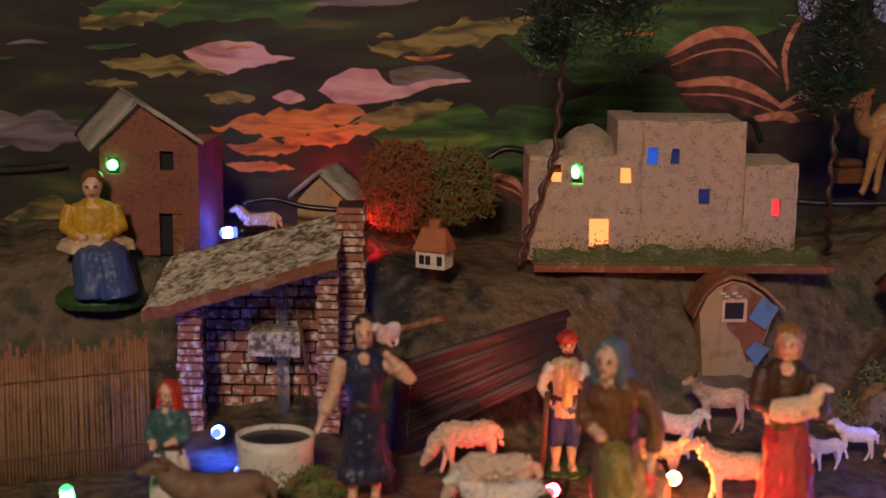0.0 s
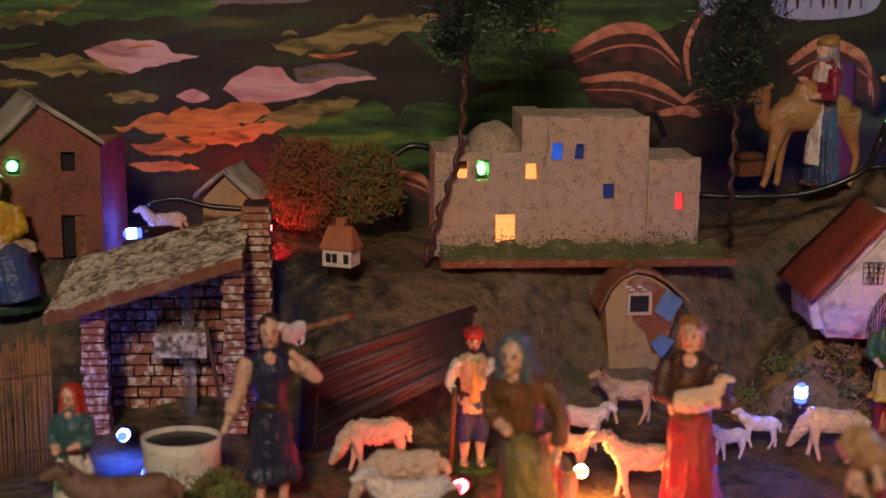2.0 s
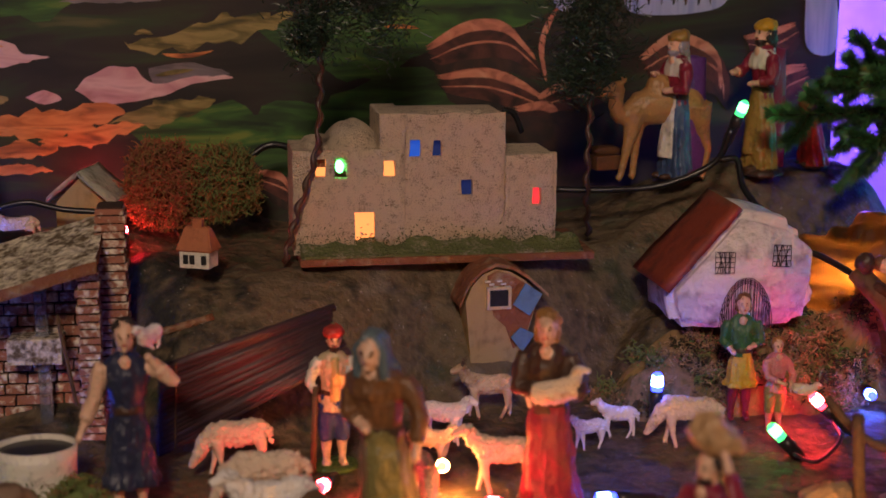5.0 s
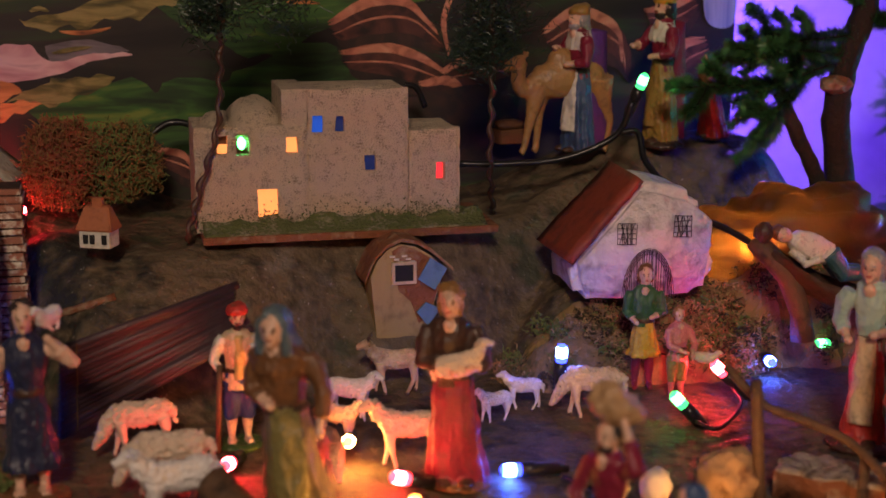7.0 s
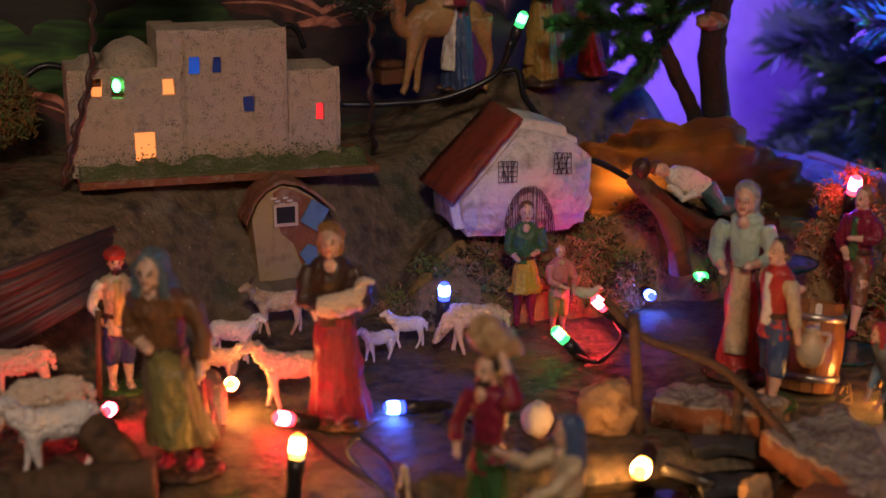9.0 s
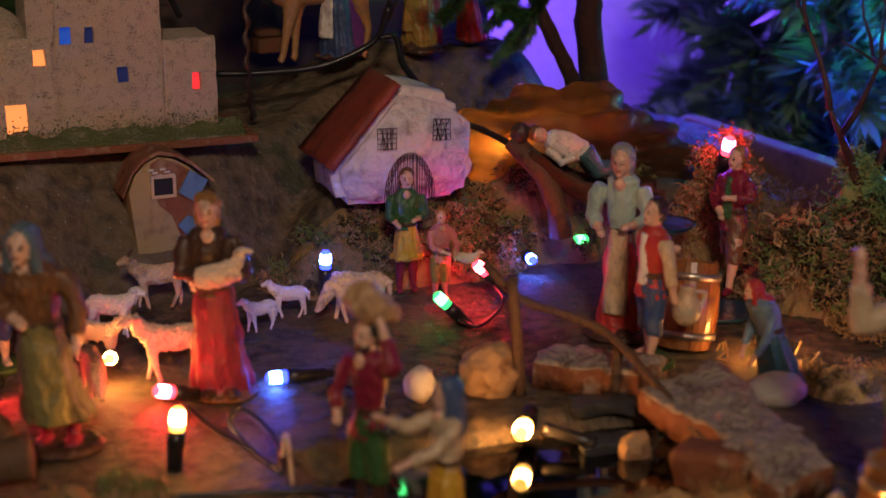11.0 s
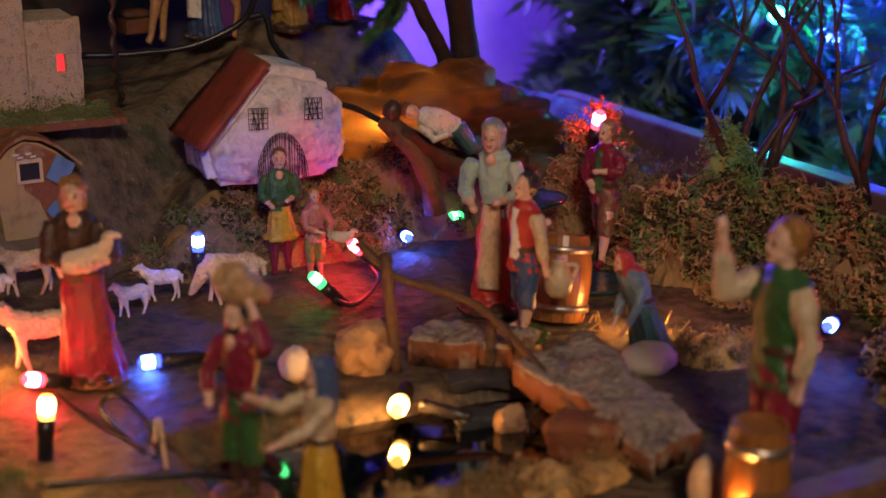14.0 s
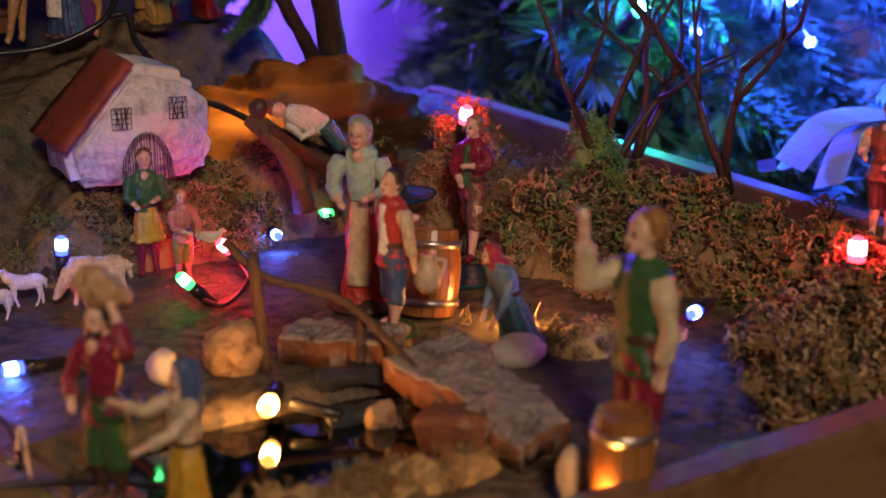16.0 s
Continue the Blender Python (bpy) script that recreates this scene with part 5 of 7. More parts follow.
def sheep(label, place, length, face, mat=WOOL, graze=False, horns=False, carried=False, name="sheep_figurine", smooth_coat=False):
    """Head towards -x when face is 0."""
    L = length * 0.86
    bm = bmesh.new()
    rings = []
    for x, z, r in ((-0.37, 0.62, 0.05), (-0.33, 0.61, 0.12), (-0.20, 0.59, 0.165), (0.0, 0.58, 0.160), (0.2, 0.60, 0.165), (0.32, 0.61, 0.13), (0.385, 0.60, 0.05)):
        r *= 1.15 if carried else 1.0
        rings.append([bm.verts.new((x, math.cos(2 * math.pi * i / 16) * r * 0.80, z + math.sin(2 * math.pi * i / 16) * r)) for i in range(16)])
    skin_rings(bm, rings, 0)
    head = Vector((-0.50, 0, 0.33)) if graze else Vector((-0.46, 0, 0.86))
    nose = head + (Vector((-0.09, 0, -0.15)) if graze else Vector((-0.18, 0, -0.07)))
    tube(bm, [(-0.22, 0, 0.62), Vector((-0.34, 0, 0.64)).lerp(head, 0.4), head], [0.145, 0.105, 0.075], 0, 12)
    tube(bm, [head, head.lerp(nose, 0.55), nose], [0.082, 0.062, 0.040], 1, 12)
    ball(bm, nose, (0.030, 0.030, 0.024), 2, 8, 6)
    for s in (-1, 1):
        ball(bm, head + Vector((0.03, s * 0.095, 0.015)), (0.032, 0.065, 0.022), 1, 8, 6)
        ball(bm, head.lerp(nose, 0.25) + Vector((0, s * 0.066, 0.022)), (0.016, 0.012, 0.016), 2, 6, 5)
        if horns:
            tube(bm, [head + Vector((0, s * 0.04, 0.05)), head + Vector((0.03, s * 0.06, 0.14)), head + Vector((0.10, s * 0.08, 0.20))], [0.024, 0.020, 0.012], 2, 8)
    if not carried:
        for x, k, b in ((-0.25, -0.045, 0.0), (0.27, 0.05, 0.05)):
            for s in (-1, 1):
                d = k * s * 1.5
                tube(bm, [(x, s * 0.075, 0.54), (x + b * 0.5, s * 0.085, 0.40), (x + d * 0.4 + b, s * 0.09, 0.24), (x + d + b * 0.3, s * 0.09, 0.07), (x + d, s * 0.09, 0.04)], [0.095, 0.070, 0.038, 0.030, 0.032], 1, 10)
                tube(bm, [(x + d, s * 0.09, 0.05), (x + d - 0.015, s * 0.09, 0.0)], [0.032, 0.040], 2, 8)
    else:
        for x in (-0.22, 0.22):
            tube(bm, [(x, -0.08, 0.50), (x * 0.6, -0.13, 0.38), (x * 0.2, -0.14, 0.34)], [0.06, 0.04, 0.03], 1, 8)
    tube(bm, [(0.35, 0, 0.66), (0.42, 0, 0.60), (0.44, 0, 0.42)], [0.045, 0.042, 0.024], 0, 8)
    shift = Vector((length * 900, face, 0))

    def relief(v):
        if smooth_coat or any(f.material_index for f in v.link_faces):
            return noise.noise(v.co * 14 + shift) * 0.008
        return (0.45 - abs(noise.noise(v.co * 17 + shift))) * 0.065 + noise.noise(v.co * 34 + shift) * 0.022 - 0.012

    for vert in bm.verts:
        vert.co += noise.noise_vector(vert.co * 5 + shift) * 0.018
    bm = moulded(name, bm, None, 0.0175, relief, 1)
    for vert in bm.verts:
        vert.co *= L
    ob = finish(name, bm, [mat, mat, HOOF])
    ob.matrix_world = pose(*place, 0, 0, face - math.degrees(math.atan2(place[0], place[1])))
    return tagged(ob, label, "sheep figurine", "flock of sheep" if not carried else "")


# herders in front of the slope
P = Vector((0.0631, 0.7732, 0.0000))
H = 0.0754
figurine("shepherd_figurine", "barefoot shepherd figurine, red cap, white shirt, blue breeches", P, H, 8, CREAM, paint("breeches_blue", (0.03, 0.05, 0.17)), DARKHAIR, False, (((-0.10, 0, 0.77), (-0.17, -0.03, 0.63), (-0.13, -0.08, 0.55)), ((0.10, 0, 0.77), (0.17, -0.03, 0.64), (0.10, -0.09, 0.66))), hat=RED, extra=paint("straw_yellow_paint", (0.62, 0.44, 0.16)), sleeve=WHITE, seed=3, beard=True)
bm = bmesh.new()
tube(bm, [(0, 0, 0.001), (0.002, 0, H * 0.62)], 0.0016, 0, 7)
ob = tagged(finish("staff", bm, WOOD), "thin brown wooden staff beside the shepherd", "staff")
ob.matrix_world = pose(P.x - 0.012, P.y - 0.010, lie(P.x - 0.012, P.y - 0.010))
sheep("white lamb held on the shepherd's arm", P + Vector((0.012, -0.008, H * 0.48)), 0.030, 70, WHITEWOOL, carried=True, name="lamb_figurine")

P = Vector((0.0812, 0.6657, 0.0000))
H = 0.1080
figurine("old_woman_figurine", "stooped old woman figurine, grey-blue hood, brown dress", P, H, -18, BROWN, paint("olive_brown_paint", (0.17, 0.12, 0.055)), HAIR, True, (((-0.10, 0, 0.76), (-0.13, -0.04, 0.62), (-0.05, -0.10, 0.58)), ((0.11, 0, 0.76), (0.17, -0.03, 0.62), (0.15, -0.07, 0.48))), hood=paint("grey_blue_paint", (0.11, 0.15, 0.17)), base=DARKBROWN, lean=(-0.06, -0.06), apron=OLIVE, seed=5, wide=1.02, bow=0.07, shawl=BROWN, hem=0.14, shoes=CRIMSON)

P = Vector((0.1606, 0.7022, 0.0000))
H = 0.1017
figurine("herdswoman_figurine", "herdswoman figurine, dark blouse and long red skirt", P, H, -6, DARKBROWN, CRIMSON, BLOND, True, (((-0.11, 0, 0.77), (-0.14, -0.05, 0.62), (0.0, -0.12, 0.60)), ((0.11, 0, 0.77), (0.15, -0.05, 0.62), (0.10, -0.12, 0.62))), base=BROWN, seed=7, wide=0.98, lean=(-0.03, -0.03), bow=0.02)
lamb = sheep("pale lamb carried in the herdswoman's arms", P + Vector((0.002, -0.013, H * 0.46)), 0.034, 176, WOOL, carried=True, name="lamb_figurine")
lamb.matrix_world = lamb.matrix_world @ pose(0, 0, 0, 0, 16, 0)

for lab, pl, ln, face, mat, gz, hn in (
    ("cream sheep grazing with lowered head", (0.0137, 0.7662, 0.0000), 0.046, 8, WOOL, True, False),
    ("pinkish sheep grazing beside a red bulb", (0.0269, 0.7099, 0.0000), 0.052, -4, WOOL, True, False),
    ("white sheep with blue-lit back", (0.0293, 0.6740, 0.0000), 0.052, 14, WHITEWOOL, False, False),
    ("white sheep standing behind the old woman", (0.1235, 0.7999, 0.0000), 0.036, 160, WHITEWOOL, False, False),
    ("cream lamb close behind the old woman", (0.1113, 0.7638, 0.0000), 0.034, 150, WOOL, False, False),
    ("cream sheep facing the warm bulb", (0.1030, 0.7192, 0.0000), 0.036, 100, BROWNWOOL, True, False),
    ("brown and white patched sheep by the card house", (0.1558, 0.8382, 0.0000), 0.040, 4, BROWNWOOL, False, True),
    ("pink-lit sheep next to the red skirt", (0.1423, 0.7245, 0.0000), 0.046, 2, WOOL, False, False),
    ("white lamb walking past the skirt", (0.2198, 0.7968, 0.0000), 0.028, 0, WHITEWOOL, False, False),
    ("white lamb half hidden by the red skirt", (0.1997, 0.7812, 0.0000), 0.026, 30, WHITEWOOL, False, False),
    ("cream goat grazing below the moss bank", (0.2528, 0.7755, 0.0000), 0.045, 0, WOOL, True, True),
):
    sheep(lab, pl, ln, face, mat, gz, hn)

# family below the stone cottage
P = Vector((0.2950, 0.8157, 0.0020))
H = 0.0728
figurine("girl_figurine", "standing girl figurine, green jacket, yellow skirt", P, H, 6, GREEN, YELLOW, HAIR, True, base=None, seed=11, wide=0.92, hem=0.26, shoes=CRIMSON)
P = Vector((0.3089, 0.7976, 0.0000))
H = 0.0542
figurine("child_figurine", "child figurine in pink shirt holding a bird", P, H, 20, PINK, OLIVE, BLOND, False, (((-0.11, 0, 0.75), (-0.12, -0.08, 0.6), (0.02, -0.16, 0.55)), ((0.11, 0, 0.75), (0.16, -0.05, 0.6), (0.10, -0.16, 0.52))), base=None, seed=12, shoes=PINK)
sheep("pale hen held by the child", P + Vector((0.012, -0.010, H * 0.32)), 0.018, 170, WOOL, carried=True, name="hen_figurine")

# walkers by the bridge
P = Vector((0.3750, 0.7079, 0.0000))
H = 0.1066
figurine("woman_figurine", "grey-haired woman figurine, mint blouse, cream apron, red skirt", P, H, -16, paint("mint_paint", (0.42, 0.55, 0.46)), RED, GREY, True, base=DARKBROWN, seed=14, wide=0.72, apron=CREAM, bow=0.03)
P = Vector((0.3636, 0.6530, 0.0060))
H = 0.0850
figurine("boy_figurine", "boy figurine, red vest, blue shorts, carrying a jug", P, H, -52, RED, BLUE, DARKHAIR, False, (((-0.11, 0, 0.76), (-0.15, 0.05, 0.64), (-0.03, 0.17, 0.66)), ((0.11, 0, 0.76), (0.16, -0.01, 0.62), (0.17, 0.03, 0.44))), extra=WHITE, sleeve=CREAM, seed=15, stride=0.05)
bm = bmesh.new()
loft(bm, [(0, 0, 0, 0.004, 0.004), (0, 0, 0.003, 0.0065, 0.0065), (0, 0, 0.009, 0.0075, 0.0075), (0, 0, 0.014, 0.005, 0.005), (0, 0, 0.018, 0.0032, 0.0032), (0, 0, 0.019, 0.004, 0.004)], 0, 16)
tube(bm, curve_points([(0.004, 0, 0.016), (0.010, 0, 0.014), (0.007, 0, 0.006)], 4), 0.0012, 0, 6)
ob = tagged(finish("jug", bm, CREAM), "small cream clay jug held by the boy", "jug")
ob.matrix_world = pose(P.x + 0.014, P.y - 0.010, P.z + H * 0.26)
P = Vector((0.4707, 0.7499, 0.0040))
H = 0.0839
figurine("man_figurine", "man figurine, red and green waistcoat, brown breeches", P, H, -38, CRIMSON, BROWN, BLOND, False, (((-0.10, 0, 0.76), (-0.14, -0.04, 0.62), (0.0, -0.14, 0.53)), ((0.11, 0, 0.76), (0.17, -0.03, 0.66), (0.04, -0.13, 0.66))), extra=GREEN, seed=16, base=None, shoes=CRIMSON, stride=0.12)
P = Vector((0.4055, 0.6066, 0.0000))
figurine("kneeling_figurine", "kneeling figurine in blue with a pointed red cap", P + Vector((0.010, 0.006, 0)), 0.060, -60, paint("pale_blue_paint", (0.16, 0.26, 0.36)), TEAL, DARKHAIR, True, (((-0.10, 0, 0.74), (-0.15, -0.12, 0.5), (-0.1, -0.26, 0.3)), ((0.11, 0, 0.74), (0.14, -0.14, 0.5), (0.08, -0.28, 0.3))), hood=RED, base=None, lean=(0, -0.26), wide=1.45, seed=17, bow=0.12)
bm = bmesh.new()
ball(bm, (0, 0, 0.006), (0.015, 0.011, 0.008), 0, 16, 10, 0.2)
ob = tagged(finish("pebble", bm, WHITESTONE), "pale rounded pebble before the kneeling figurine", "stone")
ob.matrix_world = Matrix.Translation((0.4040, 0.6000, 0.0000))
P = Vector((0.3748, 0.4729, 0.0000))
H = 0.1141
figurine("waving_boy_figurine", "boy figurine, raised arm, green striped apron, red trousers", P, H, -58, GREEN, CRIMSON, BLOND, False, (((-0.10, 0, 0.77), (-0.13, -0.15, 0.70), (-0.12, -0.17, 0.94)), ((0.10, 0, 0.77), (0.14, 0.02, 0.6), (0.13, 0.0, 0.42))), extra=OLIVE, sleeve=CREAM, base=None, seed=19, wide=1.1)

# foreground
P = Vector((0.1862, 0.5564, 0.0000))
H = 0.0844
figurine("carrier_figurine", "bearded carrier figurine, dark red shirt, green trousers", P, H, -45, CRIMSON, GREEN, DARKHAIR, False, (((-0.10, 0, 0.77), (-0.15, -0.06, 0.62), (-0.12, -0.08, 0.5)), ((0.11, 0, 0.77), (0.19, -0.03, 0.80), (0.10, -0.02, 0.99))), base=BROWN, wide=0.85, seed=21, sleeve=CRIMSON, shoes=DARKBROWN, beard=True)
bm = bmesh.new()
ball(bm, (0, 0, 0), (0.0115, 0.010, 0.0062), 0, 18, 11, 0.35)
ball(bm, (-0.004, 0, 0.003), (0.007, 0.007, 0.0055), 0, 14, 9, 0.35)
bm = moulded("sack", bm, None, 0.0008, lambda v: noise.noise(v.co * 320) * 0.0007)
ob = tagged(finish("sack", bm, paint("tan_sack", (0.50, 0.30, 0.15))), "tan sack balanced on the carrier's head", "sack")
ob.matrix_world = pose(P.x + 0.002, P.y, H + 0.003, 0, 22, 0)
P = Vector((0.2038, 0.5193, 0.0000))
H = 0.0703
figurine("reaching_woman_figurine", "woman figurine reaching out, blue scarf, yellow skirt", P, H, -66, CREAM, YELLOW, BLOND, True, (((-0.10, 0, 0.76), (-0.12, -0.16, 0.70), (-0.10, -0.34, 0.80)), ((0.11, 0, 0.76), (0.13, -0.14, 0.66), (0.1, -0.3, 0.6))), hood=BLUE, base=None, seed=22, wide=1.0)
bm = bmesh.new()
ball(bm, (0, 0, 0.008), (0.0078, 0.007, 0.0085), 0, 14, 10, 0.2)
ob = tagged(finish("pebble", bm, WHITESTONE), "pale rounded pebble on the pond bank", "stone")
ob.matrix_world = Matrix.Translation((0.2463, 0.6618, 0.0000))

# by the well
P = Vector((-0.0364, 0.7242, 0.0000))
H = 0.0965
figurine("shepherd_figurine", "shepherd figurine in blue tunic with a lamb on its shoulders", P, H, 0, NAVY, NAVY, DARKHAIR, True, (((-0.11, 0, 0.77), (-0.16, -0.02, 0.60), (-0.22, -0.06, 0.45)), ((0.11, 0, 0.77), (0.22, -0.05, 0.68), (0.12, -0.06, 0.80))), base=BROWN, seed=25, wide=0.95, sleeve=SKIN, hem=0.16)
sheep("pale lamb across the shepherd's shoulders", P + Vector((0.011, 0.006, H * 0.75)), 0.026, 60, WHITEWOOL, carried=True, name="lamb_figurine")
P = Vector((-0.1251, 0.7049, 0.0000))
H = 0.0697
figurine("drinker_figurine", "figurine with red hat and teal spotted shirt", P, H, -30, TEAL, WHITE, DARKHAIR, True, hood=RED, base=None, seed=26, wide=1.2)
sheep("brown donkey figurine lying in front of the basin", (-0.1000, 0.6900, -0.012), 0.066, 4, material("donkey_brown", (0.20, 0.13, 0.085), 0.6, (0.07, 0.04, 0.025)), name="donkey_figurine", smooth_coat=True)
P = Vector((-0.2019, 0.9031, 0.0543))
H = 0.074
bm = bmesh.new()
loft(bm, [(0, 0, 0, 0.024, 0.020), (0, 0, 0.004, 0.025, 0.021), (0, 0, 0.008, 0.02, 0.017)], 0, 22)
loft(bm, [(0.004, -0.004, 0.007, 0.017, 0.014), (0.002, -0.006, 0.018, 0.016, 0.014), (0, -0.004, 0.030, 0.014, 0.013), (-0.002, 0, 0.036, 0.010, 0.009)], 1, 20, 0.08)
loft(bm, [(-0.002, -0.002, 0.030, 0.021, 0.015), (-0.002, -0.003, 0.034, 0.019, 0.014), (-0.002, -0.001, 0.038, 0.010, 0.009)], 3, 18, 0.08)
loft(bm, [(-0.003, 0.001, 0.034, 0.009, 0.008), (-0.003, 0.001, 0.044, 0.011, 0.008), (-0.003, 0.001, 0.052, 0.012, 0.007), (-0.003, 0.001, 0.056, 0.005, 0.005)], 2, 18, 0.05)
for s in (-1, 1):
    tube(bm, [(-0.003 + s * 0.011, 0, 0.052), (-0.003 + s * 0.014, -0.004, 0.042), (-0.003 + s * 0.006, -0.012, 0.038)], [0.0045, 0.0042, 0.003], 2, 10)
    ball(bm, (-0.003 + s * 0.004, -0.013, 0.038), 0.0026, 4)
for s in (-1, 1):
    ball(bm, (-0.003 + s * 0.0021, -0.0050, 0.0632), (0.0012, 0.0008, 0.0007), 6, 6, 5)
ball(bm, (-0.003, -0.0055, 0.0612), (0.001, 0.0014, 0.0014), 4, 6, 5)
ball(bm, (-0.003, -0.0050, 0.0590), (0.0015, 0.0008, 0.0006), 7, 6, 5)
tube(bm, [(-0.003, 0.001, 0.052), (-0.003, 0, 0.060)], 0.0036, 4, 10)
ball(bm, (-0.003, 0, 0.0625), (0.0052, 0.0055, 0.0066), 4, 14, 10)
for s in (-1, 1):
    tube(bm, [(s * 0.004, -0.002, 0.028), (s * 0.0045 + 0.002, -0.016, 0.027), (s * 0.006 + 0.004, -0.017, 0.008)], [0.0105, 0.0095, 0.011], 1, 12)
ball(bm, (-0.003, 0.0024, 0.0650), (0.0064, 0.0062, 0.0068), 5, 12, 9, 0.1)
bm = moulded("seated_woman_figurine", bm, None, 0.00055, lambda v: noise.noise(Vector((v.co.x * 300, v.co.y * 300, v.co.z * 130))) * 0.0006)
ob = tagged(finish("seated_woman_figurine", bm, [BASEGREEN, BLUE, YELLOW, CREAM, SKIN, BROWN, EYE, LIP]), "seated woman figurine, yellow blouse, cream apron, blue skirt", "figurine")
ob.matrix_world = pose(*P, 0, 0, 6) @ Matrix.Scale(1.12, 4)
sheep("pale animal figurine lying behind the shed", (-0.1142, 0.955, 0.078), 0.034, 0, WOOL)

# kings and camel on the ledge
P = Vector((0.3042, 0.9765, 0.1130))
H = 0.0967
figurine("king_figurine", "king figurine, white fur collar, purple cloak, blue robe", P, H, -62, CRIMSON, BLUE, GREY, True, (((-0.10, 0, 0.77), (-0.13, -0.08, 0.66), (-0.04, -0.16, 0.70)), ((0.11, 0, 0.77), (0.16, -0.04, 0.62), (0.08, -0.12, 0.6))), hat=OCHRE, base=None, seed=31, wide=0.9, apron=WHITE, sleeve=CRIMSON, shawl=WHITE, beard=True, bow=0.02)
bm = bmesh.new()
loft(bm, [(0, 0, 0.0, 0.013, 0.010), (0, 0, H * 0.4, 0.011, 0.009), (0, 0, H * 0.8, 0.010, 0.006), (0, 0, H * 0.82, 0.004, 0.003)], 0, 20, 0.12)
ob = tagged(finish("cloak", bm, PURPLE), "purple cloak hanging behind the king", "cloak")
ob.matrix_world = Matrix.Translation(P + Vector((0.010, 0.008, 0.0)))
P = Vector((0.3650, 0.9843, 0.1130))
H = 0.1027
figurine("king_figurine", "king figurine, red cloak over gilt robe, yellow turban", P, H, -58, CRIMSON, OCHRE, DARKHAIR, True, (((-0.10, 0, 0.77), (-0.13, -0.08, 0.66), (-0.06, -0.18, 0.66)), ((0.11, 0, 0.77), (0.16, -0.04, 0.62), (0.08, -0.12, 0.6))), hat=YELLOW, base=DARKBROWN, seed=32, wide=0.88, apron=OCHRE, sleeve=CRIMSON, shawl=WHITE, beard=True)
bm = bmesh.new()
loft(bm, [(0, 0, 0.004, 0.012, 0.009), (0, 0, H * 0.4, 0.011, 0.008), (0, 0, H * 0.8, 0.009, 0.006), (0, 0, H * 0.82, 0.004, 0.003)], 0, 20, 0.12)
ob = tagged(finish("cloak", bm, CRIMSON), "red cloak hanging behind the king", "cloak")
ob.matrix_world = Matrix.Translation(P + Vector((0.008, 0.008, 0.0)))
P = Vector((0.4083, 0.9961, 0.1150))
figurine("kneeling_king_figurine", "kneeling king figurine in orange and brown", P, 0.060, -60, BROWN, RED, DARKHAIR, True, base=DARKBROWN, hood=TEAL, lean=(0, -0.1), wide=1.35, seed=33)

CP = Vector((0.2700, 0.9751, 0.1120))
bm = bmesh.new()
k = 0.0372 / 100
for pts, radii in (
    ([(18, 6, 125), (6, 2, 70), (-4, 0, 30), (-10, 0, 4), (-14, 0, 0)], [22, 11, 7, 6, 8]),
    ([(26, 18, 125), (24, 18, 70), (22, 18, 32), (20, 18, 4), (16, 18, 0)], [22, 10, 7, 6, 8]),
    ([(132, 4, 130), (142, 2, 85), (154, 0, 50), (146, 0, 6), (142, 0, 0)], [28, 14, 7, 6, 8]),
    ([(124, 18, 130), (122, 20, 85), (132, 20, 50), (124, 20, 6), (120, 20, 0)], [28, 14, 7, 6, 8]),
):
    tube(bm, [Vector(p) * k for p in pts], [r * k for r in radii], 0, 12)
rings = []
for x, z, r in ((4, 122, 8), (14, 126, 26), (40, 128, 34), (70, 134, 38), (100, 132, 36), (130, 130, 30), (148, 128, 10)):
    rings.append([bm.verts.new((x * k, math.cos(2 * math.pi * i / 16) * r * k * 0.72 + 9 * k, (z + math.sin(2 * math.pi * i / 16) * r) * k)) for i in range(16)])
skin_rings(bm, rings, 0)
ball(bm, Vector((64, 9, 165)) * k, (28 * k, 18 * k, 20 * k), 0, 14, 10)
line = curve_points([Vector(p) * k for p in ((20, 8, 132), (-2, 6, 112), (-18, 3, 122), (-20, 1, 148), (-14, 0, 164))], 4)
tube(bm, line, [(18 - 8 * i / len(line)) * k for i in range(len(line))], 0, 12)
tube(bm, [Vector(p) * k for p in ((-10, 0, 166), (-26, 0, 164), (-40, 0, 154), (-48, 0, 148))], [10 * k, 11 * k, 8 * k, 7 * k], 0, 12)
tube(bm, [Vector(p) * k for p in ((146, 9, 138), (156, 9, 110), (154, 9, 84))], [5 * k, 4 * k, 5 * k], 0, 8)
for s in (-1, 1):
    ball(bm, Vector((-8, s * 8, 176)) * k, (4 * k, 4 * k, 7 * k), 0, 8, 6)
    ball(bm, Vector((-26, s * 9, 168)) * k, (3 * k, 3 * k, 3 * k), 1, 6, 5)
bm = moulded("camel_figurine", bm, None, 3.2 * k, lambda v: noise.noise(v.co * 260) * 0.0005)
ob = tagged(finish("camel_figurine", bm, [CAMELHIDE, EYE]), "tan camel figurine standing beside the kings", "camel figurine")
ob.matrix_world = pose(*CP, 0, 0, 4)
bm = bmesh.new()
box(bm, (0, 0, 0), (0.020, 0.014, 0.010), 0, 0.001)
box(bm, (0.001, 0.001, 0.010), (0.019, 0.013, 0.016), 0, 0.003)
ob = tagged(finish("treasure_chest", bm, BROWN), "small brown chest with pale straps behind the camel", "chest")
ob.matrix_world = pose(*(0.2610, 1.012, 0.1120), 0, 0, 15)


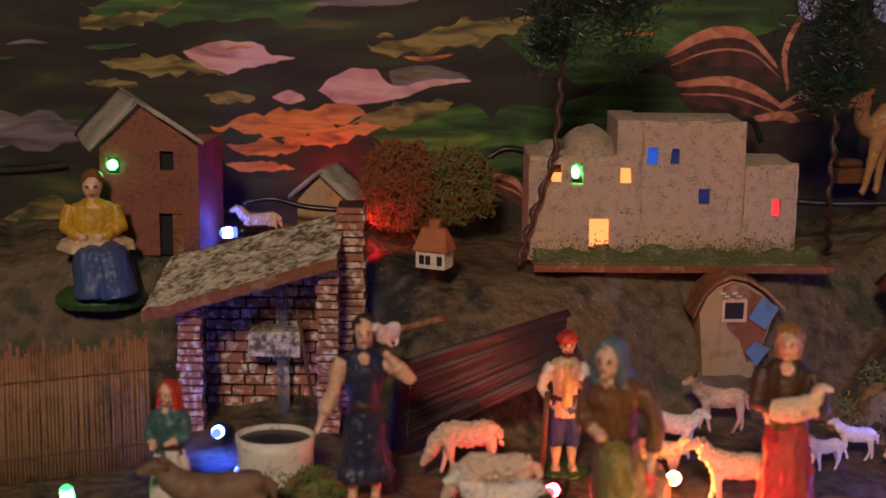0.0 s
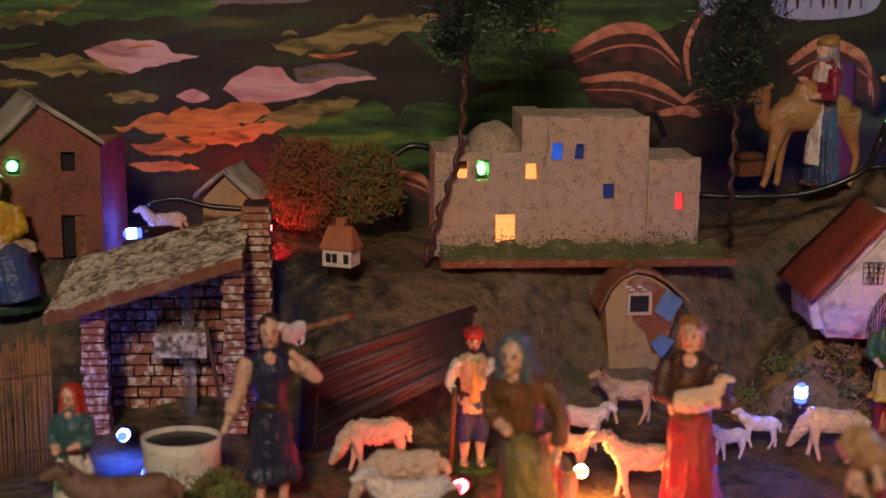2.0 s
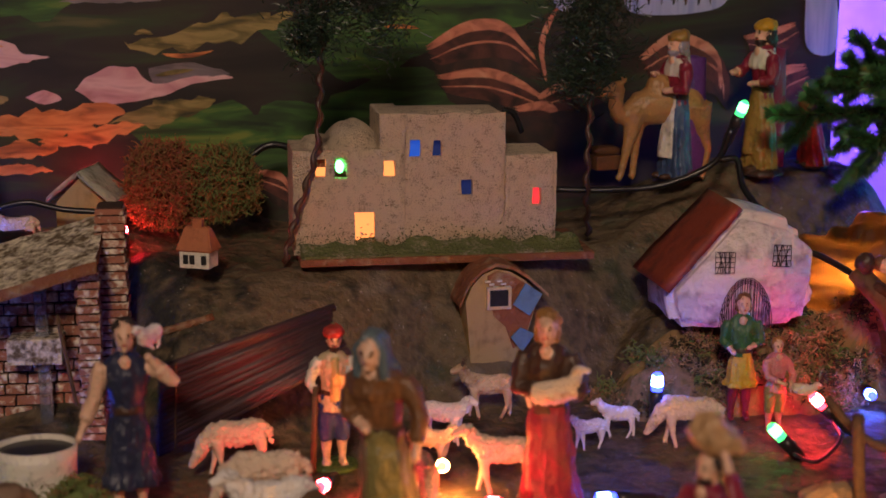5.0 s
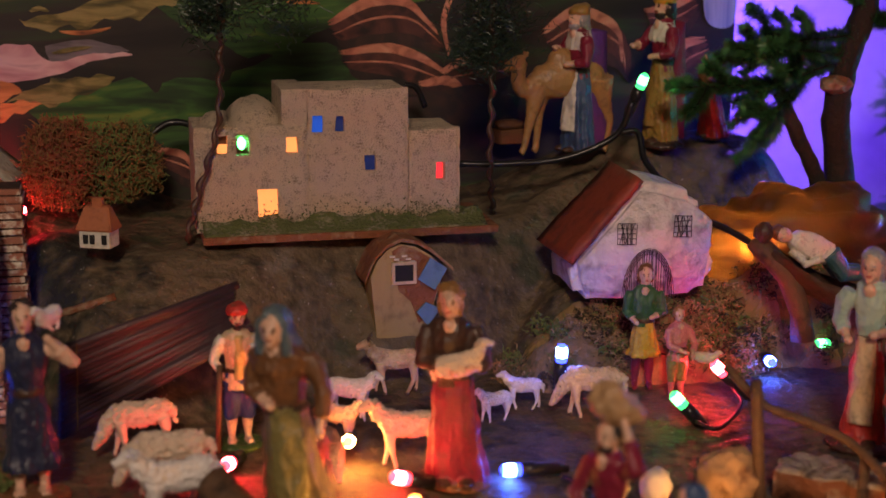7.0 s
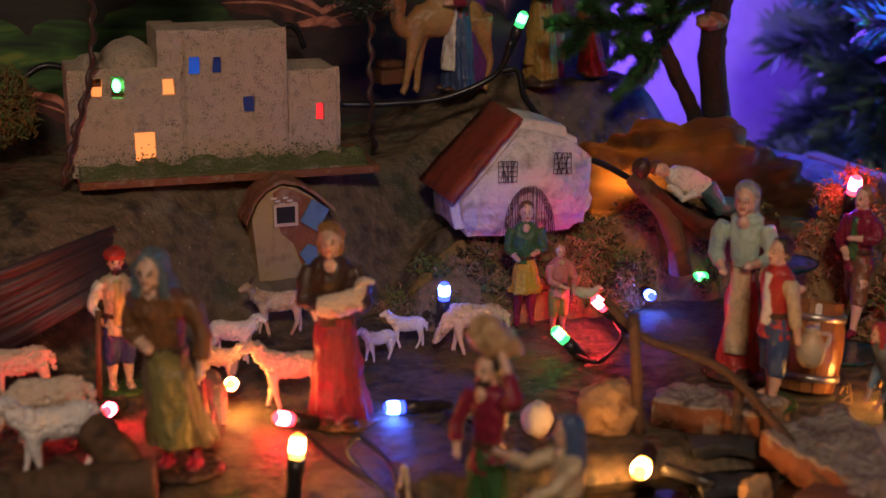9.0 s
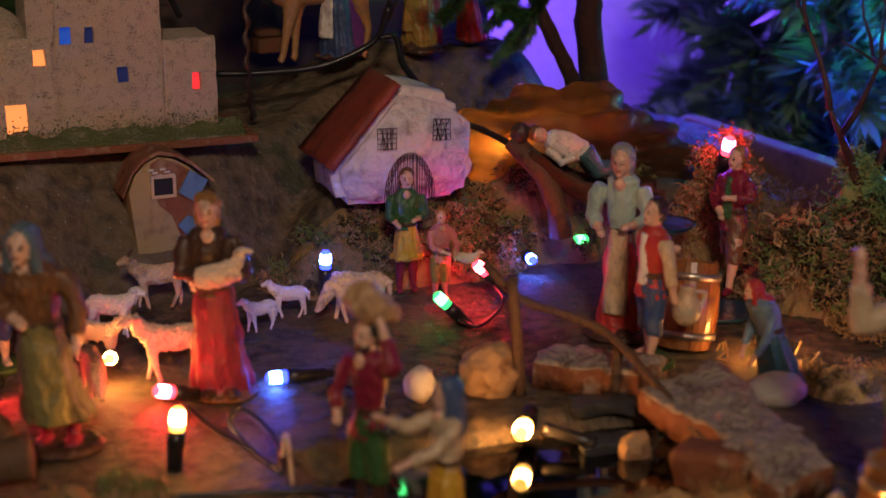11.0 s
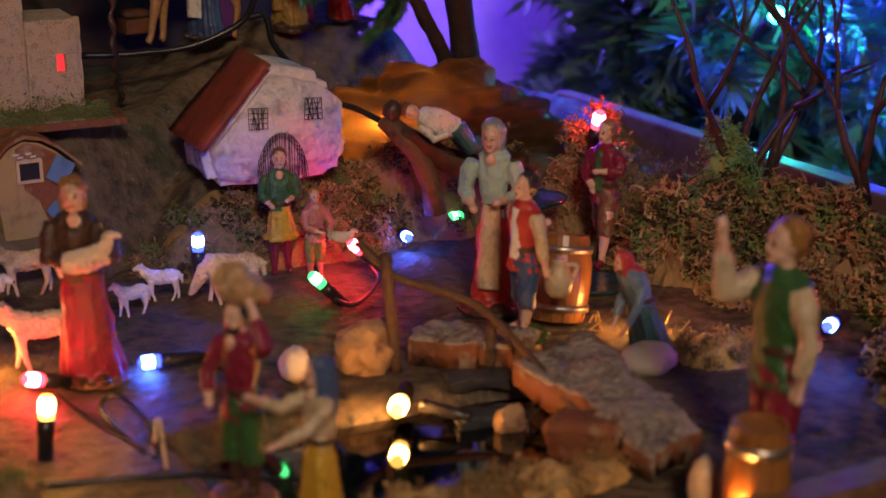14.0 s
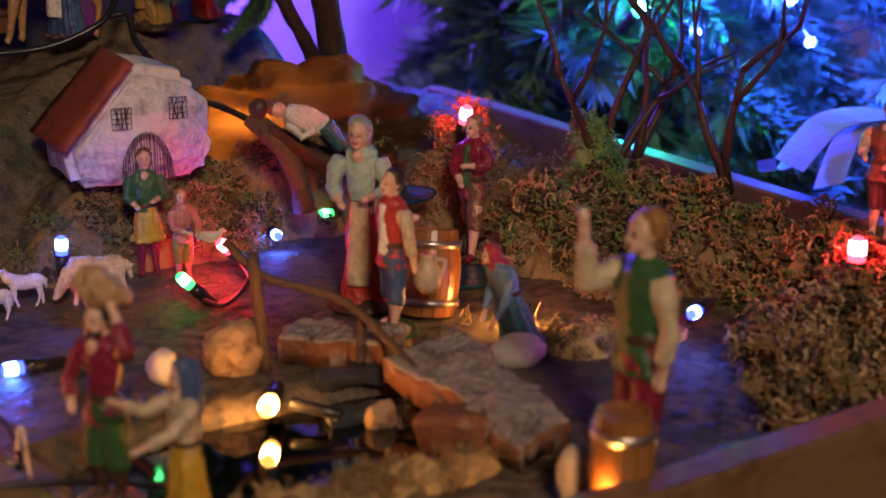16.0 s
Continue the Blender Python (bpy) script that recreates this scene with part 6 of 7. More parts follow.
# ---- moss, trees, bridge ----
def mound(x, y, cx, cy, rx, ry, h):
    d = math.hypot((x - cx) / rx, (y - cy) / ry)
    n = 0.72 + 0.75 * noise.noise(Vector((x * 40, y * 40, 1.5))) + 0.3 * noise.noise(Vector((x * 110, y * 110, 4)))
    return h * max(0.0, 1 - d ** 2.2) * n


def moss_bank(seed, label, mounds, count, size, mats, thick=0.00045, curl=1.0):
    """Moss over one or more mounds (cx, cy, rx, ry, h)."""
    def height(x, y):
        return lie(x, y) + max(mound(x, y, *m) for m in mounds)

    pick = random.Random(seed * 31)
    clumps = []
    for k in range(max(12, count // 26)):
        m = pick.choice(mounds)
        a, r = pick.uniform(0, 2 * math.pi), pick.uniform(0, 1) ** 0.5
        x, y = m[0] + math.cos(a) * r * m[2], m[1] + math.sin(a) * r * m[3]
        clumps.append((x, y, height(x, y) + pick.uniform(-0.001, size * 0.35), pick.randrange(len(mats))))

    def spots(rng):
        x, y, z, tone = rng.choice(clumps)
        x, y = x + rng.gauss(0, size * 0.24), y + rng.gauss(0, size * 0.24)
        return x, y, max(z + rng.gauss(0, size * 0.20), lie(x, y)), tone

    verts, faces, mi = tufts(seed, spots, int(count * 1.5), size * 0.62, len(mats), curl * 1.5, thick * 1.15, 0.35, 5)
    for m in mounds:
        n = 26
        base = len(verts)
        for j in range(n + 1):
            for i in range(n + 1):
                x, y = m[0] + m[2] * (2 * i / n - 1), m[1] + m[3] * (2 * j / n - 1)
                z = mound(x, y, *m)
                verts.append((x, y, lie(x, y) + z + (noise.noise(Vector((x, y, 0)) * 260) * 0.0025 + noise.noise(Vector((x, y, 3)) * 95) * 0.005 if z > 0.001 else -0.006)))
        for j in range(n):
            for i in range(n):
                a = base + j * (n + 1) + i
                faces.append((a, a + 1, a + n + 2, a + n + 1))
                mi.append(0)
    return stuff("moss", label, "moss", (verts, faces, mi), mats)


moss_bank(1, "dry brown-green moss bank under the stone cottage", [(0.265, 0.847, 0.050, 0.024, 0.034), (0.315, 0.846, 0.050, 0.024, 0.036), (0.345, 0.848, 0.040, 0.024, 0.032), (0.41, 0.860, 0.06, 0.026, 0.026), (0.46, 0.872, 0.045, 0.024, 0.010)], 7500, 0.012, [MOSS, MOSSGREEN, MOSSPALE, MOSSDARK], 0.0006, 1.3)
moss_bank(2, "tall tangle of dry moss along the rim", [(0.535, 0.735, 0.065, 0.055, 0.040), (0.575, 0.69, 0.05, 0.085, 0.046), (0.59, 0.60, 0.04, 0.085, 0.046), (0.525, 0.68, 0.035, 0.035, 0.014)], 8500, 0.018, [MOSS, MOSSPALE, MOSSGREEN, MOSSDARK], 0.0010, 1.3)
moss_bank(3, "brown moss heap beside the front rim", [(0.545, 0.515, 0.07, 0.045, 0.034), (0.585, 0.54, 0.055, 0.06, 0.044), (0.505, 0.475, 0.05, 0.025, 0.012)], 6500, 0.020, [MOSS, MOSSPALE, RUSTLEAF, MOSSDARK], 0.0012, 1.3)
moss_bank(4, "straw-coloured moss behind the kneeling figurine", [(0.450, 0.605, 0.030, 0.022, 0.005), (0.482, 0.60, 0.025, 0.022, 0.006)], 1000, 0.009, [STRAW, MOSS])
moss_bank(5, "straw and moss on the front bank of the pond", [(0.245, 0.512, 0.05, 0.018, 0.008), (0.30, 0.515, 0.04, 0.015, 0.007)], 1500, 0.009, [STRAW, MOSS, RUSTLEAF])
moss_bank(6, "green moss at the foot of the basin", [(-0.068, 0.735, 0.028, 0.014, 0.008)], 700, 0.009, [MOSSGREEN, MOSS])
moss_bank(7, "brown hedge of dry moss behind the cradle", [(0.53, 0.93, 0.045, 0.03, 0.020), (0.575, 0.88, 0.045, 0.04, 0.022), (0.56, 0.82, 0.05, 0.035, 0.020)], 4200, 0.015, [MOSS, RUSTLEAF, MOSS], 0.0006, 1.2)
moss_bank(8, "bright green moss cushion on the bank", [(0.560, 0.755, 0.030, 0.022, 0.064)], 2600, 0.010, [material("fresh_green_moss", (0.20, 0.32, 0.11), 0.9), material("blue_green_moss", (0.14, 0.30, 0.16), 0.9)], 0.0007)
moss_bank(9, "dark moss at the front edge", [(0.155, 0.545, 0.045, 0.02, 0.008), (0.09, 0.60, 0.03, 0.02, 0.006)], 1100, 0.009, [MOSS, MOSSGREEN])


def twigs(bm, a, d, length, r, depth, rng, mi=0):
    pts = [Vector(a)]
    d = Vector(d).normalized()
    for k in range(4):
        d = (d + Vector((rng.uniform(-1, 1), rng.uniform(-1, 1), rng.uniform(-0.5, 0.8))) * 0.22).normalized()
        pts.append(pts[-1] + d * length / 4)
    tube(bm, pts, [r * (1 - 0.16 * k) for k in range(5)], mi, 6)
    if depth:
        for k in (3, 4):
            e = (d + Vector((rng.uniform(-1, 1), rng.uniform(-1, 1), rng.uniform(-0.4, 0.8))) * 0.8).normalized()
            twigs(bm, pts[k], e, length * rng.uniform(0.5, 0.85), r * 0.58, depth - 1, rng, mi)


# round bush, rust on one side and green on the other
BP = Vector((-0.0103, 0.9596, 0.0800))
bush = thing("bush", (BP.x, BP.y + 0.02, lie(BP.x, BP.y + 0.02) - 0.002), "round bush of dry rust and green foliage", "bush")
bm = bmesh.new()
for k in range(7):
    twigs(bm, (rnd(-0.006, 0.006), 0, 0), (rnd(-0.6, 0.6), rnd(-0.5, 0.5), 1), 0.035, 0.0016, 1, random.Random(k))
part("stem", bm, WOOD, bush)
for sgn, mats in ((-1, [RUSTLEAF, material("red_rust_foliage", (0.32, 0.10, 0.05), 0.95)]), (1, [MOSSGREEN, RUSTLEAF])):
    def spots(rng, sgn=sgn):
        while True:
            p = Vector((rng.uniform(-1, 1), rng.uniform(-1, 1), rng.uniform(-0.9, 1)))
            if 0.35 < p.length < 1 + 0.25 * noise.noise(p * 3 + Vector((sgn * 5, 0, 0))):
                return sgn * 0.018 + p.x * 0.026, p.y * 0.022, 0.036 + p.z * (0.030 if sgn < 0 else 0.027)
    stuff("foliage", "", "", tufts(40 + sgn, spots, 3000, 0.007, 2, 1.3, 0.0006), mats, bush)


# thin wire trees with dark tinsel crowns
def wire_tree(line, crown, seed):
    root = Vector(line[0])
    ob = thing("wire_tree", root, "thin twisted wire tree with a dark tinsel crown", "tree", "wire trees")
    bm = bmesh.new()
    pts = curve_points([Vector(p) - root for p in line], 14)
    tw = [p + Vector((math.sin(k * 1.1) * 0.0011, math.cos(k * 1.1) * 0.0011, 0)) for k, p in enumerate(pts)]
    tube(bm, tw, [0.0017 + 0.0005 * math.sin(k * 1.3) for k in range(len(tw))], 0, 7)
    part("trunk", bm, DARKBROWN, ob, smooth=True)
    for k, (cx, cy, cz, rx, rz) in enumerate(crown):
        c = Vector((cx, cy, cz)) - root

        def spots(rng):
            p = Vector((rng.gauss(0, 0.45), rng.gauss(0, 0.45), rng.gauss(0, 0.45)))
            return c.x + p.x * rx, c.y + p.y * rx, c.z + p.z * rz
        stuff("tinsel_tuft", "", "", tufts(seed + k, spots, 650, 0.008, 2, 0.5, 0.0004, 0.1), [TINSEL, TINSEL], ob)
    return ob


def spot(p, r, s):
    return (p[0], p[1], p[2], r, s)


wire_tree([(0.0436, 0.8985, 0.0800), (0.0519, 0.9000, 0.1083), (0.0632, 0.9000, 0.1450), (0.0662, 0.9000, 0.1810), (0.0676, 0.9000, 0.2133), (0.0725, 0.9050, 0.2511)], [spot((0.0659, 0.9000, 0.2196), 0.022, 0.028), spot((0.0595, 0.9000, 0.2084), 0.012, 0.012), spot((0.0818, 0.9000, 0.2419), 0.035, 0.022), spot((0.1015, 0.9000, 0.2230), 0.020, 0.028), spot((0.1043, 0.9000, 0.2452), 0.03, 0.02)], 60)
wire_tree([(0.2383, 0.9457, 0.0820), (0.2291, 0.9150, 0.1182), (0.2293, 0.9150, 0.1559), (0.2299, 0.9150, 0.1929), (0.2299, 0.9180, 0.2422)], [spot((0.2311, 0.9150, 0.2029), 0.030, 0.030), spot((0.2232, 0.9150, 0.2259), 0.026, 0.030), spot((0.2219, 0.9150, 0.1829), 0.018, 0.015), spot((0.2360, 0.9150, 0.2390), 0.028, 0.028)], 80)


# needle-bearing boughs
def bough(bm, line, r, needle, per, seed, mi=1, spread=1.0, flat=0.06):
    rng = random.Random(seed)
    pts = curve_points(line, 8)
    tube(bm, pts, [r * (1 - 0.7 * k / len(pts)) for k in range(len(pts))], 0, 6)
    for a, b in zip(pts, pts[1:]):
        d = (b - a).normalized()
        for k in range(per):
            p = a.lerp(b, rng.random())
            s = Vector((rng.uniform(-1, 1), rng.uniform(-1, 1), rng.uniform(-1, 1)))
            s = (s - d * s.dot(d)).normalized()
            tip = p + (s * spread + d * rng.uniform(0.3, 1.0)).normalized() * needle * rng.uniform(0.6, 1.2)
            w = d.cross(s) * needle * flat
            m = p.lerp(tip, 0.5)
            v = [bm.verts.new(q) for q in (p, m + w, tip, m - w)]
            bm.faces.new(v).material_index = mi


PT = Vector((0.4551, 0.8843, 0.0520))
pine = thing("model_pine", PT, "model pine with two dark trunks and green bristle needles", "tree")
t0 = Vector((0, 0, 0))
rel = lambda p: Vector(p) - PT
for line, r in (([t0, rel((0.4707, 0.9300, 0.0960)), rel((0.4653, 0.9300, 0.1416)), rel((0.4703, 0.9300, 0.1768)), rel((0.4800, 0.9300, 0.2057)), rel((0.4831, 0.9300, 0.2413))], 0.0100), ([rel((0.4738, 0.9300, 0.0413)), rel((0.4562, 0.9300, 0.0929)), rel((0.4358, 0.9300, 0.1315)), rel((0.4225, 0.9300, 0.1577))], 0.0058)):
    bm = bmesh.new()
    pts = curve_points(line, 8)
    tube(bm, pts, [r * (1 - 0.25 * k / len(pts)) for k in range(len(pts))], 0, 10)
    roughen(bm, 0.0014, 260)
    part("trunk", bm, TRUNK, pine, smooth=True)
for k, (a, b, c) in enumerate((
    ((0.4703, 0.9300, 0.1768), (0.4334, 0.9200, 0.1820), (0.3878, 0.9200, 0.1756)), ((0.4626, 0.9300, 0.1733), (0.4269, 0.9200, 0.1642), (0.3892, 0.9200, 0.1506)), ((0.4317, 0.9300, 0.1630), (0.4001, 0.9200, 0.1611), (0.3508, 0.9200, 0.1604)),
    ((0.4433, 0.9300, 0.1664), (0.4202, 0.9200, 0.1463), (0.4058, 0.9200, 0.1285)), ((0.4507, 0.9300, 0.1735), (0.4135, 0.9200, 0.1929), (0.3952, 0.9200, 0.1790)), ((0.4771, 0.9300, 0.1913), (0.4407, 0.9200, 0.1890), (0.4100, 0.9200, 0.1876)),
    ((0.4839, 0.9300, 0.2056), (0.5035, 0.9200, 0.1917), (0.5205, 0.9200, 0.1806)), ((0.4794, 0.9300, 0.2129), (0.4617, 0.9200, 0.2206), (0.4380, 0.9200, 0.2278)))):
    bm = bmesh.new()
    bough(bm, [rel(a), rel(b), rel(c)], 0.0013, 0.0085, 120, 100 + k, flat=0.045)
    fork = random.Random(140 + k)
    for t in (0.15, 0.4, 0.6, 0.8):
        q = rel(b).lerp(rel(c), t)
        side = Vector((fork.uniform(-0.02, 0.006), fork.uniform(-0.015, 0.015), fork.uniform(-0.022, 0.022)))
        bough(bm, [q, q + side * 0.6, q + side + Vector((-0.006, 0, -0.002))], 0.0009, 0.0080, 55, 180 + k, flat=0.045)
    part("bough", bm, [TRUNK, NEEDLE], pine)
bm = bmesh.new()
ball(bm, rel((0.4610, 0.9250, 0.1593)), (0.011, 0.008, 0.006), 0, 12, 8, 0.3)
part("bark_knot", bm, BARK, pine, "tan bark knot")

# fir boughs of the big tree beyond the rim
FT = Vector((1.10, 1.22, -0.7))
fir = thing("christmas_tree", FT, "dark green fir with coloured lights beyond the rim", "tree")
bm = bmesh.new()
tube(bm, [(0, 0, -0.05), (0, 0, 1.5)], [0.03, 0.008], 0, 10)
part("trunk", bm, DARKBROWN, fir)
rng = random.Random(5)
NEEDLEFIR = material("broad_fir_needle", (0.09, 0.19, 0.09), 0.4, (0.04, 0.09, 0.045), 100.0, 0.5, 0.1)
k = 0
for level in range(11):
    z = 0.40 + level * 0.07
    for s in range(13):
        a = math.pi + rng.uniform(-1.3, 1.7)
        reach = rng.uniform(0.24, 0.52) * (1.08 - level * 0.04)
        st = Vector((0, 0, z))
        mid = st + Vector((math.cos(a) * reach * 0.55, math.sin(a) * reach * 0.45, 0.02))
        end = st + Vector((math.cos(a) * reach, math.sin(a) * reach * 0.75, -0.05 - rng.uniform(0, 0.04)))
        bm = bmesh.new()
        bough(bm, [st, mid, end], 0.003, 0.044, 15, 300 + k, spread=0.8, flat=0.085)
        for t in (0.45, 0.65, 0.8):
            q = mid.lerp(end, t)
            side = Vector((-math.sin(a), math.cos(a), -0.35)) * rng.choice((-1, 1)) * 0.06
            bough(bm, [q, q + side * 0.5 + (end - mid) * 0.12, q + side + (end - mid) * 0.25], 0.0014, 0.036, 11, 600 + k, spread=0.8, flat=0.085)
        part("bough", bm, [DARKBROWN, NEEDLEFIR], fir)
        k += 1

# leafless dried bush on the moss
DARKTWIG = material("dark_twig", (0.050, 0.030, 0.022), 0.5, (0.022, 0.014, 0.011), 200.0, 0.5, 0.8, blotch=40.0)
for n, (root, tips) in enumerate(((((0.5633, 0.7482, 0.0400)), ((-0.45, 0.1, 1.0), (0.15, 0, 1.0), (0.5, -0.1, 1.0))), (((0.6135, 0.6890, 0.0400)), ((-0.15, 0, 1), (-0.35, 0.1, 1.0))), (((0.5888, 0.7500, 0.0400)), ((0.45, 0.1, 0.9), (0.2, 0, 1.0))))):
    ob = thing("dry_branch", root, "bare dry branching twig standing in moss", "branch", "bare twigs in the moss")
    for m, d in enumerate(tips):
        bm = bmesh.new()
        twigs(bm, (0, 0, -0.004), d, 0.080, 0.0040, 2, random.Random(50 + n * 7 + m))
        part("twig", bm, DARKTWIG, ob, smooth=True)

# amber paper cave with a lamp inside
CC = Vector((0.4162, 0.8847, 0.0460))
bm = bmesh.new()
NA, NB = 72, 36
rows = []
for j in range(NB + 1):
    e = math.pi / 2 * j / NB
    row = []
    for i in range(NA + 1):
        a = math.radians(360 * i / NA)
        p = Vector((math.cos(a) * math.cos(e) * 0.076 + (0.03 * math.cos(e) if math.cos(a) > 0 else 0) * math.cos(a), math.sin(a) * math.cos(e) * 0.050, math.sin(e) * 0.060))
        k = 1 + 0.20 * noise.noise(p * 28) + 0.10 * abs(noise.noise(p * 75)) + 0.03 * math.sin(e * 24)
        row.append(bm.verts.new(p * k))
    rows.append(row)
for j in range(NB):
    for i in range(NA):
        bm.faces.new((rows[j][i], rows[j][i + 1], rows[j + 1][i + 1], rows[j + 1][i]))
bmesh.ops.solidify(bm, geom=bm.faces[:], thickness=0.0015)
ob = tagged(finish("paper_cave", bm, AMBER), "glossy amber crumpled paper cave lit from inside", "cave")
ob.matrix_world = pose(CC.x + 0.010, CC.y + 0.030, 0.034, 0, 0, -14)
bulb("warm", (0.3913, 0.8900, 0.0587), (0, 0.3, 1), 0.010, 0.0032, socket=0.010)

# hollow bark cradle with a reclining figurine
KA, KB = Vector((0.3712, 0.8272, 0.0780)), Vector((0.4471, 0.8094, 0.0520))
cradle = thing("bark_cradle", KA, "hollow dark bark trough on the rock", "cradle")
d = KB - KA
bm = bmesh.new()
rows = []
for j in range(13):
    t = j / 12
    c = d * t * 1.08 + Vector((0, -0.006, 0.004 - 0.010 * math.sin(math.pi * t)))
    row = []
    for i in range(11):
        a = math.pi + math.pi * i / 10
        r = 0.017 * (0.55 + 0.45 * math.sin(math.pi * min(0.95, t + 0.12)))
        row.append(bm.verts.new(c + Vector((0.2 * math.cos(a) * r, math.cos(a) * r, math.sin(a) * r * 0.9)) + noise.noise_vector(Vector((i, j, 0)) * 0.7) * 0.002))
    rows.append(row)
for j in range(12):
    for i in range(10):
        bm.faces.new((rows[j][i], rows[j][i + 1], rows[j + 1][i + 1], rows[j + 1][i]))
bmesh.ops.solidify(bm, geom=bm.faces[:], thickness=0.003)
part("trough", bm, WOOD, cradle, smooth=True)
bm = bmesh.new()
tube(bm, [Vector((-0.008, -0.004, 0.006)), d * 0.12 + Vector((0, -0.012, -0.010)), d * 0.22 + Vector((0, -0.014, -0.030)), d * 0.25 + Vector((0, -0.014, -0.045))], [0.006, 0.007, 0.006, 0.007], 0, 9)
roughen(bm, 0.0012, 150)
part("branch_leg", bm, WOOD, cradle, smooth=True)
bm = bmesh.new()
loft(bm, [(0, 0, 0, 0.010, 0.009), (0, 0, 0.02, 0.012, 0.010), (0, 0, 0.035, 0.009, 0.008), (0, 0, 0.040, 0.004, 0.004)], 0, 14, 0.06)
for s in (-1, 1):
    tube(bm, [(0.002, s * 0.005, 0.002), (-0.010, s * 0.007, -0.018), (-0.002, s * 0.006, -0.036)], [0.009, 0.0075, 0.006], 1, 12)
    tube(bm, [(-0.002, s * 0.006, -0.036), (-0.006, s * 0.007, -0.044)], [0.006, 0.005], 0, 10)
ball(bm, (0, -0.001, 0.047), (0.0065, 0.0065, 0.0075), 2, 12, 9)
ball(bm, (0, 0.002, 0.050), (0.007, 0.007, 0.0075), 3, 12, 9, 0.1)
tube(bm, [(-0.009, 0, 0.034), (-0.015, -0.008, 0.020), (-0.006, -0.012, 0.012)], [0.004, 0.0038, 0.003], 0, 8)
bm = moulded("reclining_figurine", bm, None, 0.0007, lambda v: noise.noise(v.co * 200) * 0.0006)
ob = tagged(finish("reclining_figurine", bm, [WHITE, TEAL, SKIN, HAIR]), "reclining figurine in white shirt and teal trousers", "figurine")
ob.matrix_world = Matrix.Translation(KA + d * 0.46 + Vector((0, -0.004, 0.009))) @ pose(0, 0, 0, 0, -66, 0) @ Matrix.Scale(0.68, 4)
bm = bmesh.new()
ball(bm, (0, 0, 0), (0.0058, 0.0055, 0.0062), 0, 14, 10, 0.25)
ob = tagged(finish("pebble", bm, DARKBROWN), "dark round bark pebble on the cradle", "stone")
ob.matrix_world = Matrix.Translation(Vector((0.3665, 0.8180, 0.0890)))

# dark rock shelf under the cradle with glossy blue dishes
bm = bmesh.new()
box(bm, (0.43, 0.835, -0.01), (0.535, 0.90, 0.040), 0, 0.006)
roughen(bm, 0.006, 34, 4)
ob = tagged(finish("rock_shelf", bm, ROCK), "dark rocky step below the bark cradle", "rock")
for pl, r in (((0.4342, 0.7678, 0.0400), 0.020), ((0.4456, 0.7157, 0.0030), 0.022)):
    bm = bmesh.new()
    loft(bm, [(0, 0, -0.004, r * 0.7, r * 0.6), (0, 0, 0.0, r, r * 0.85), (0, 0, 0.0012, r * 1.02, r * 0.87), (0, 0, 0.0005, r * 0.9, r * 0.75)], 0, 28)
    ob = tagged(finish("water_dish", bm, material("dark_glossy_water", (0.01, 0.05, 0.07), 0.1)), "dark glossy dish of water reflecting blue light", "dish", "water dishes")
    ob.matrix_world = Matrix.Translation(pl)

# fence of twigs at the bridge
def twig_thing(name, label, pts, r, mat=WOOD, cat="twig", group=""):
    root = Vector(pts[0])
    bm = bmesh.new()
    line = curve_points([Vector(p) - root for p in pts], 6)
    tube(bm, line, [r * (1 + 0.18 * noise.noise(Vector((k * 0.6, r * 900, 0)))) for k in range(len(line))], 0, 9)
    roughen(bm, r * 0.12, 300)
    ob = tagged(finish(name, bm, mat), label, cat, group)
    ob.matrix_world = Matrix.Translation(root)
    return ob


PB = Vector((0.2945, 0.6524, 0.0000))
fence = thing("twig_fence", PB, "rustic handrail of brown twigs at the bridge", "fence")
for nm, pts, r in (("post", (PB + Vector((0, 0, -0.004)), PB + Vector((-0.004, 0.004, 0.0580))), 0.0027), ("post", ((0.3320, 0.6282, 0.0040), (0.3393, 0.6400, 0.0244)), 0.0025), ("rail", ((0.2880, 0.6850, 0.0563), (0.3015, 0.6720, 0.0409), (0.3221, 0.6550, 0.0342), (0.3343, 0.6400, 0.0284), (0.3397, 0.6050, 0.0166), (0.3403, 0.5650, 0.0067), (0.3398, 0.5450, 0.0014)), 0.0022), ("rail", ((0.3464, 0.5900, 0.0027), (0.3582, 0.5700, 0.0048), (0.3773, 0.5600, 0.0055)), 0.003)):
    bm = bmesh.new()
    line = curve_points([Vector(p) - PB for p in pts], 6)
    tube(bm, line, [r * (1 + 0.2 * noise.noise(Vector((k * 0.6, r * 900, 0)))) for k in range(len(line))], 0, 9)
    roughen(bm, r * 0.15, 300)
    part(nm, bm, WOOD, fence, smooth=True)

RT = Vector((0.4853, 0.7821, 0.0800))
moss_bank(10, "wispy moss lit red round a bulb", [(RT.x + 0.004, RT.y + 0.020, 0.034, 0.020, 0.112 - lie(RT.x, RT.y))], 2400, 0.014, [MOSS, MOSSPALE, RUSTLEAF], 0.0006, 1.3)

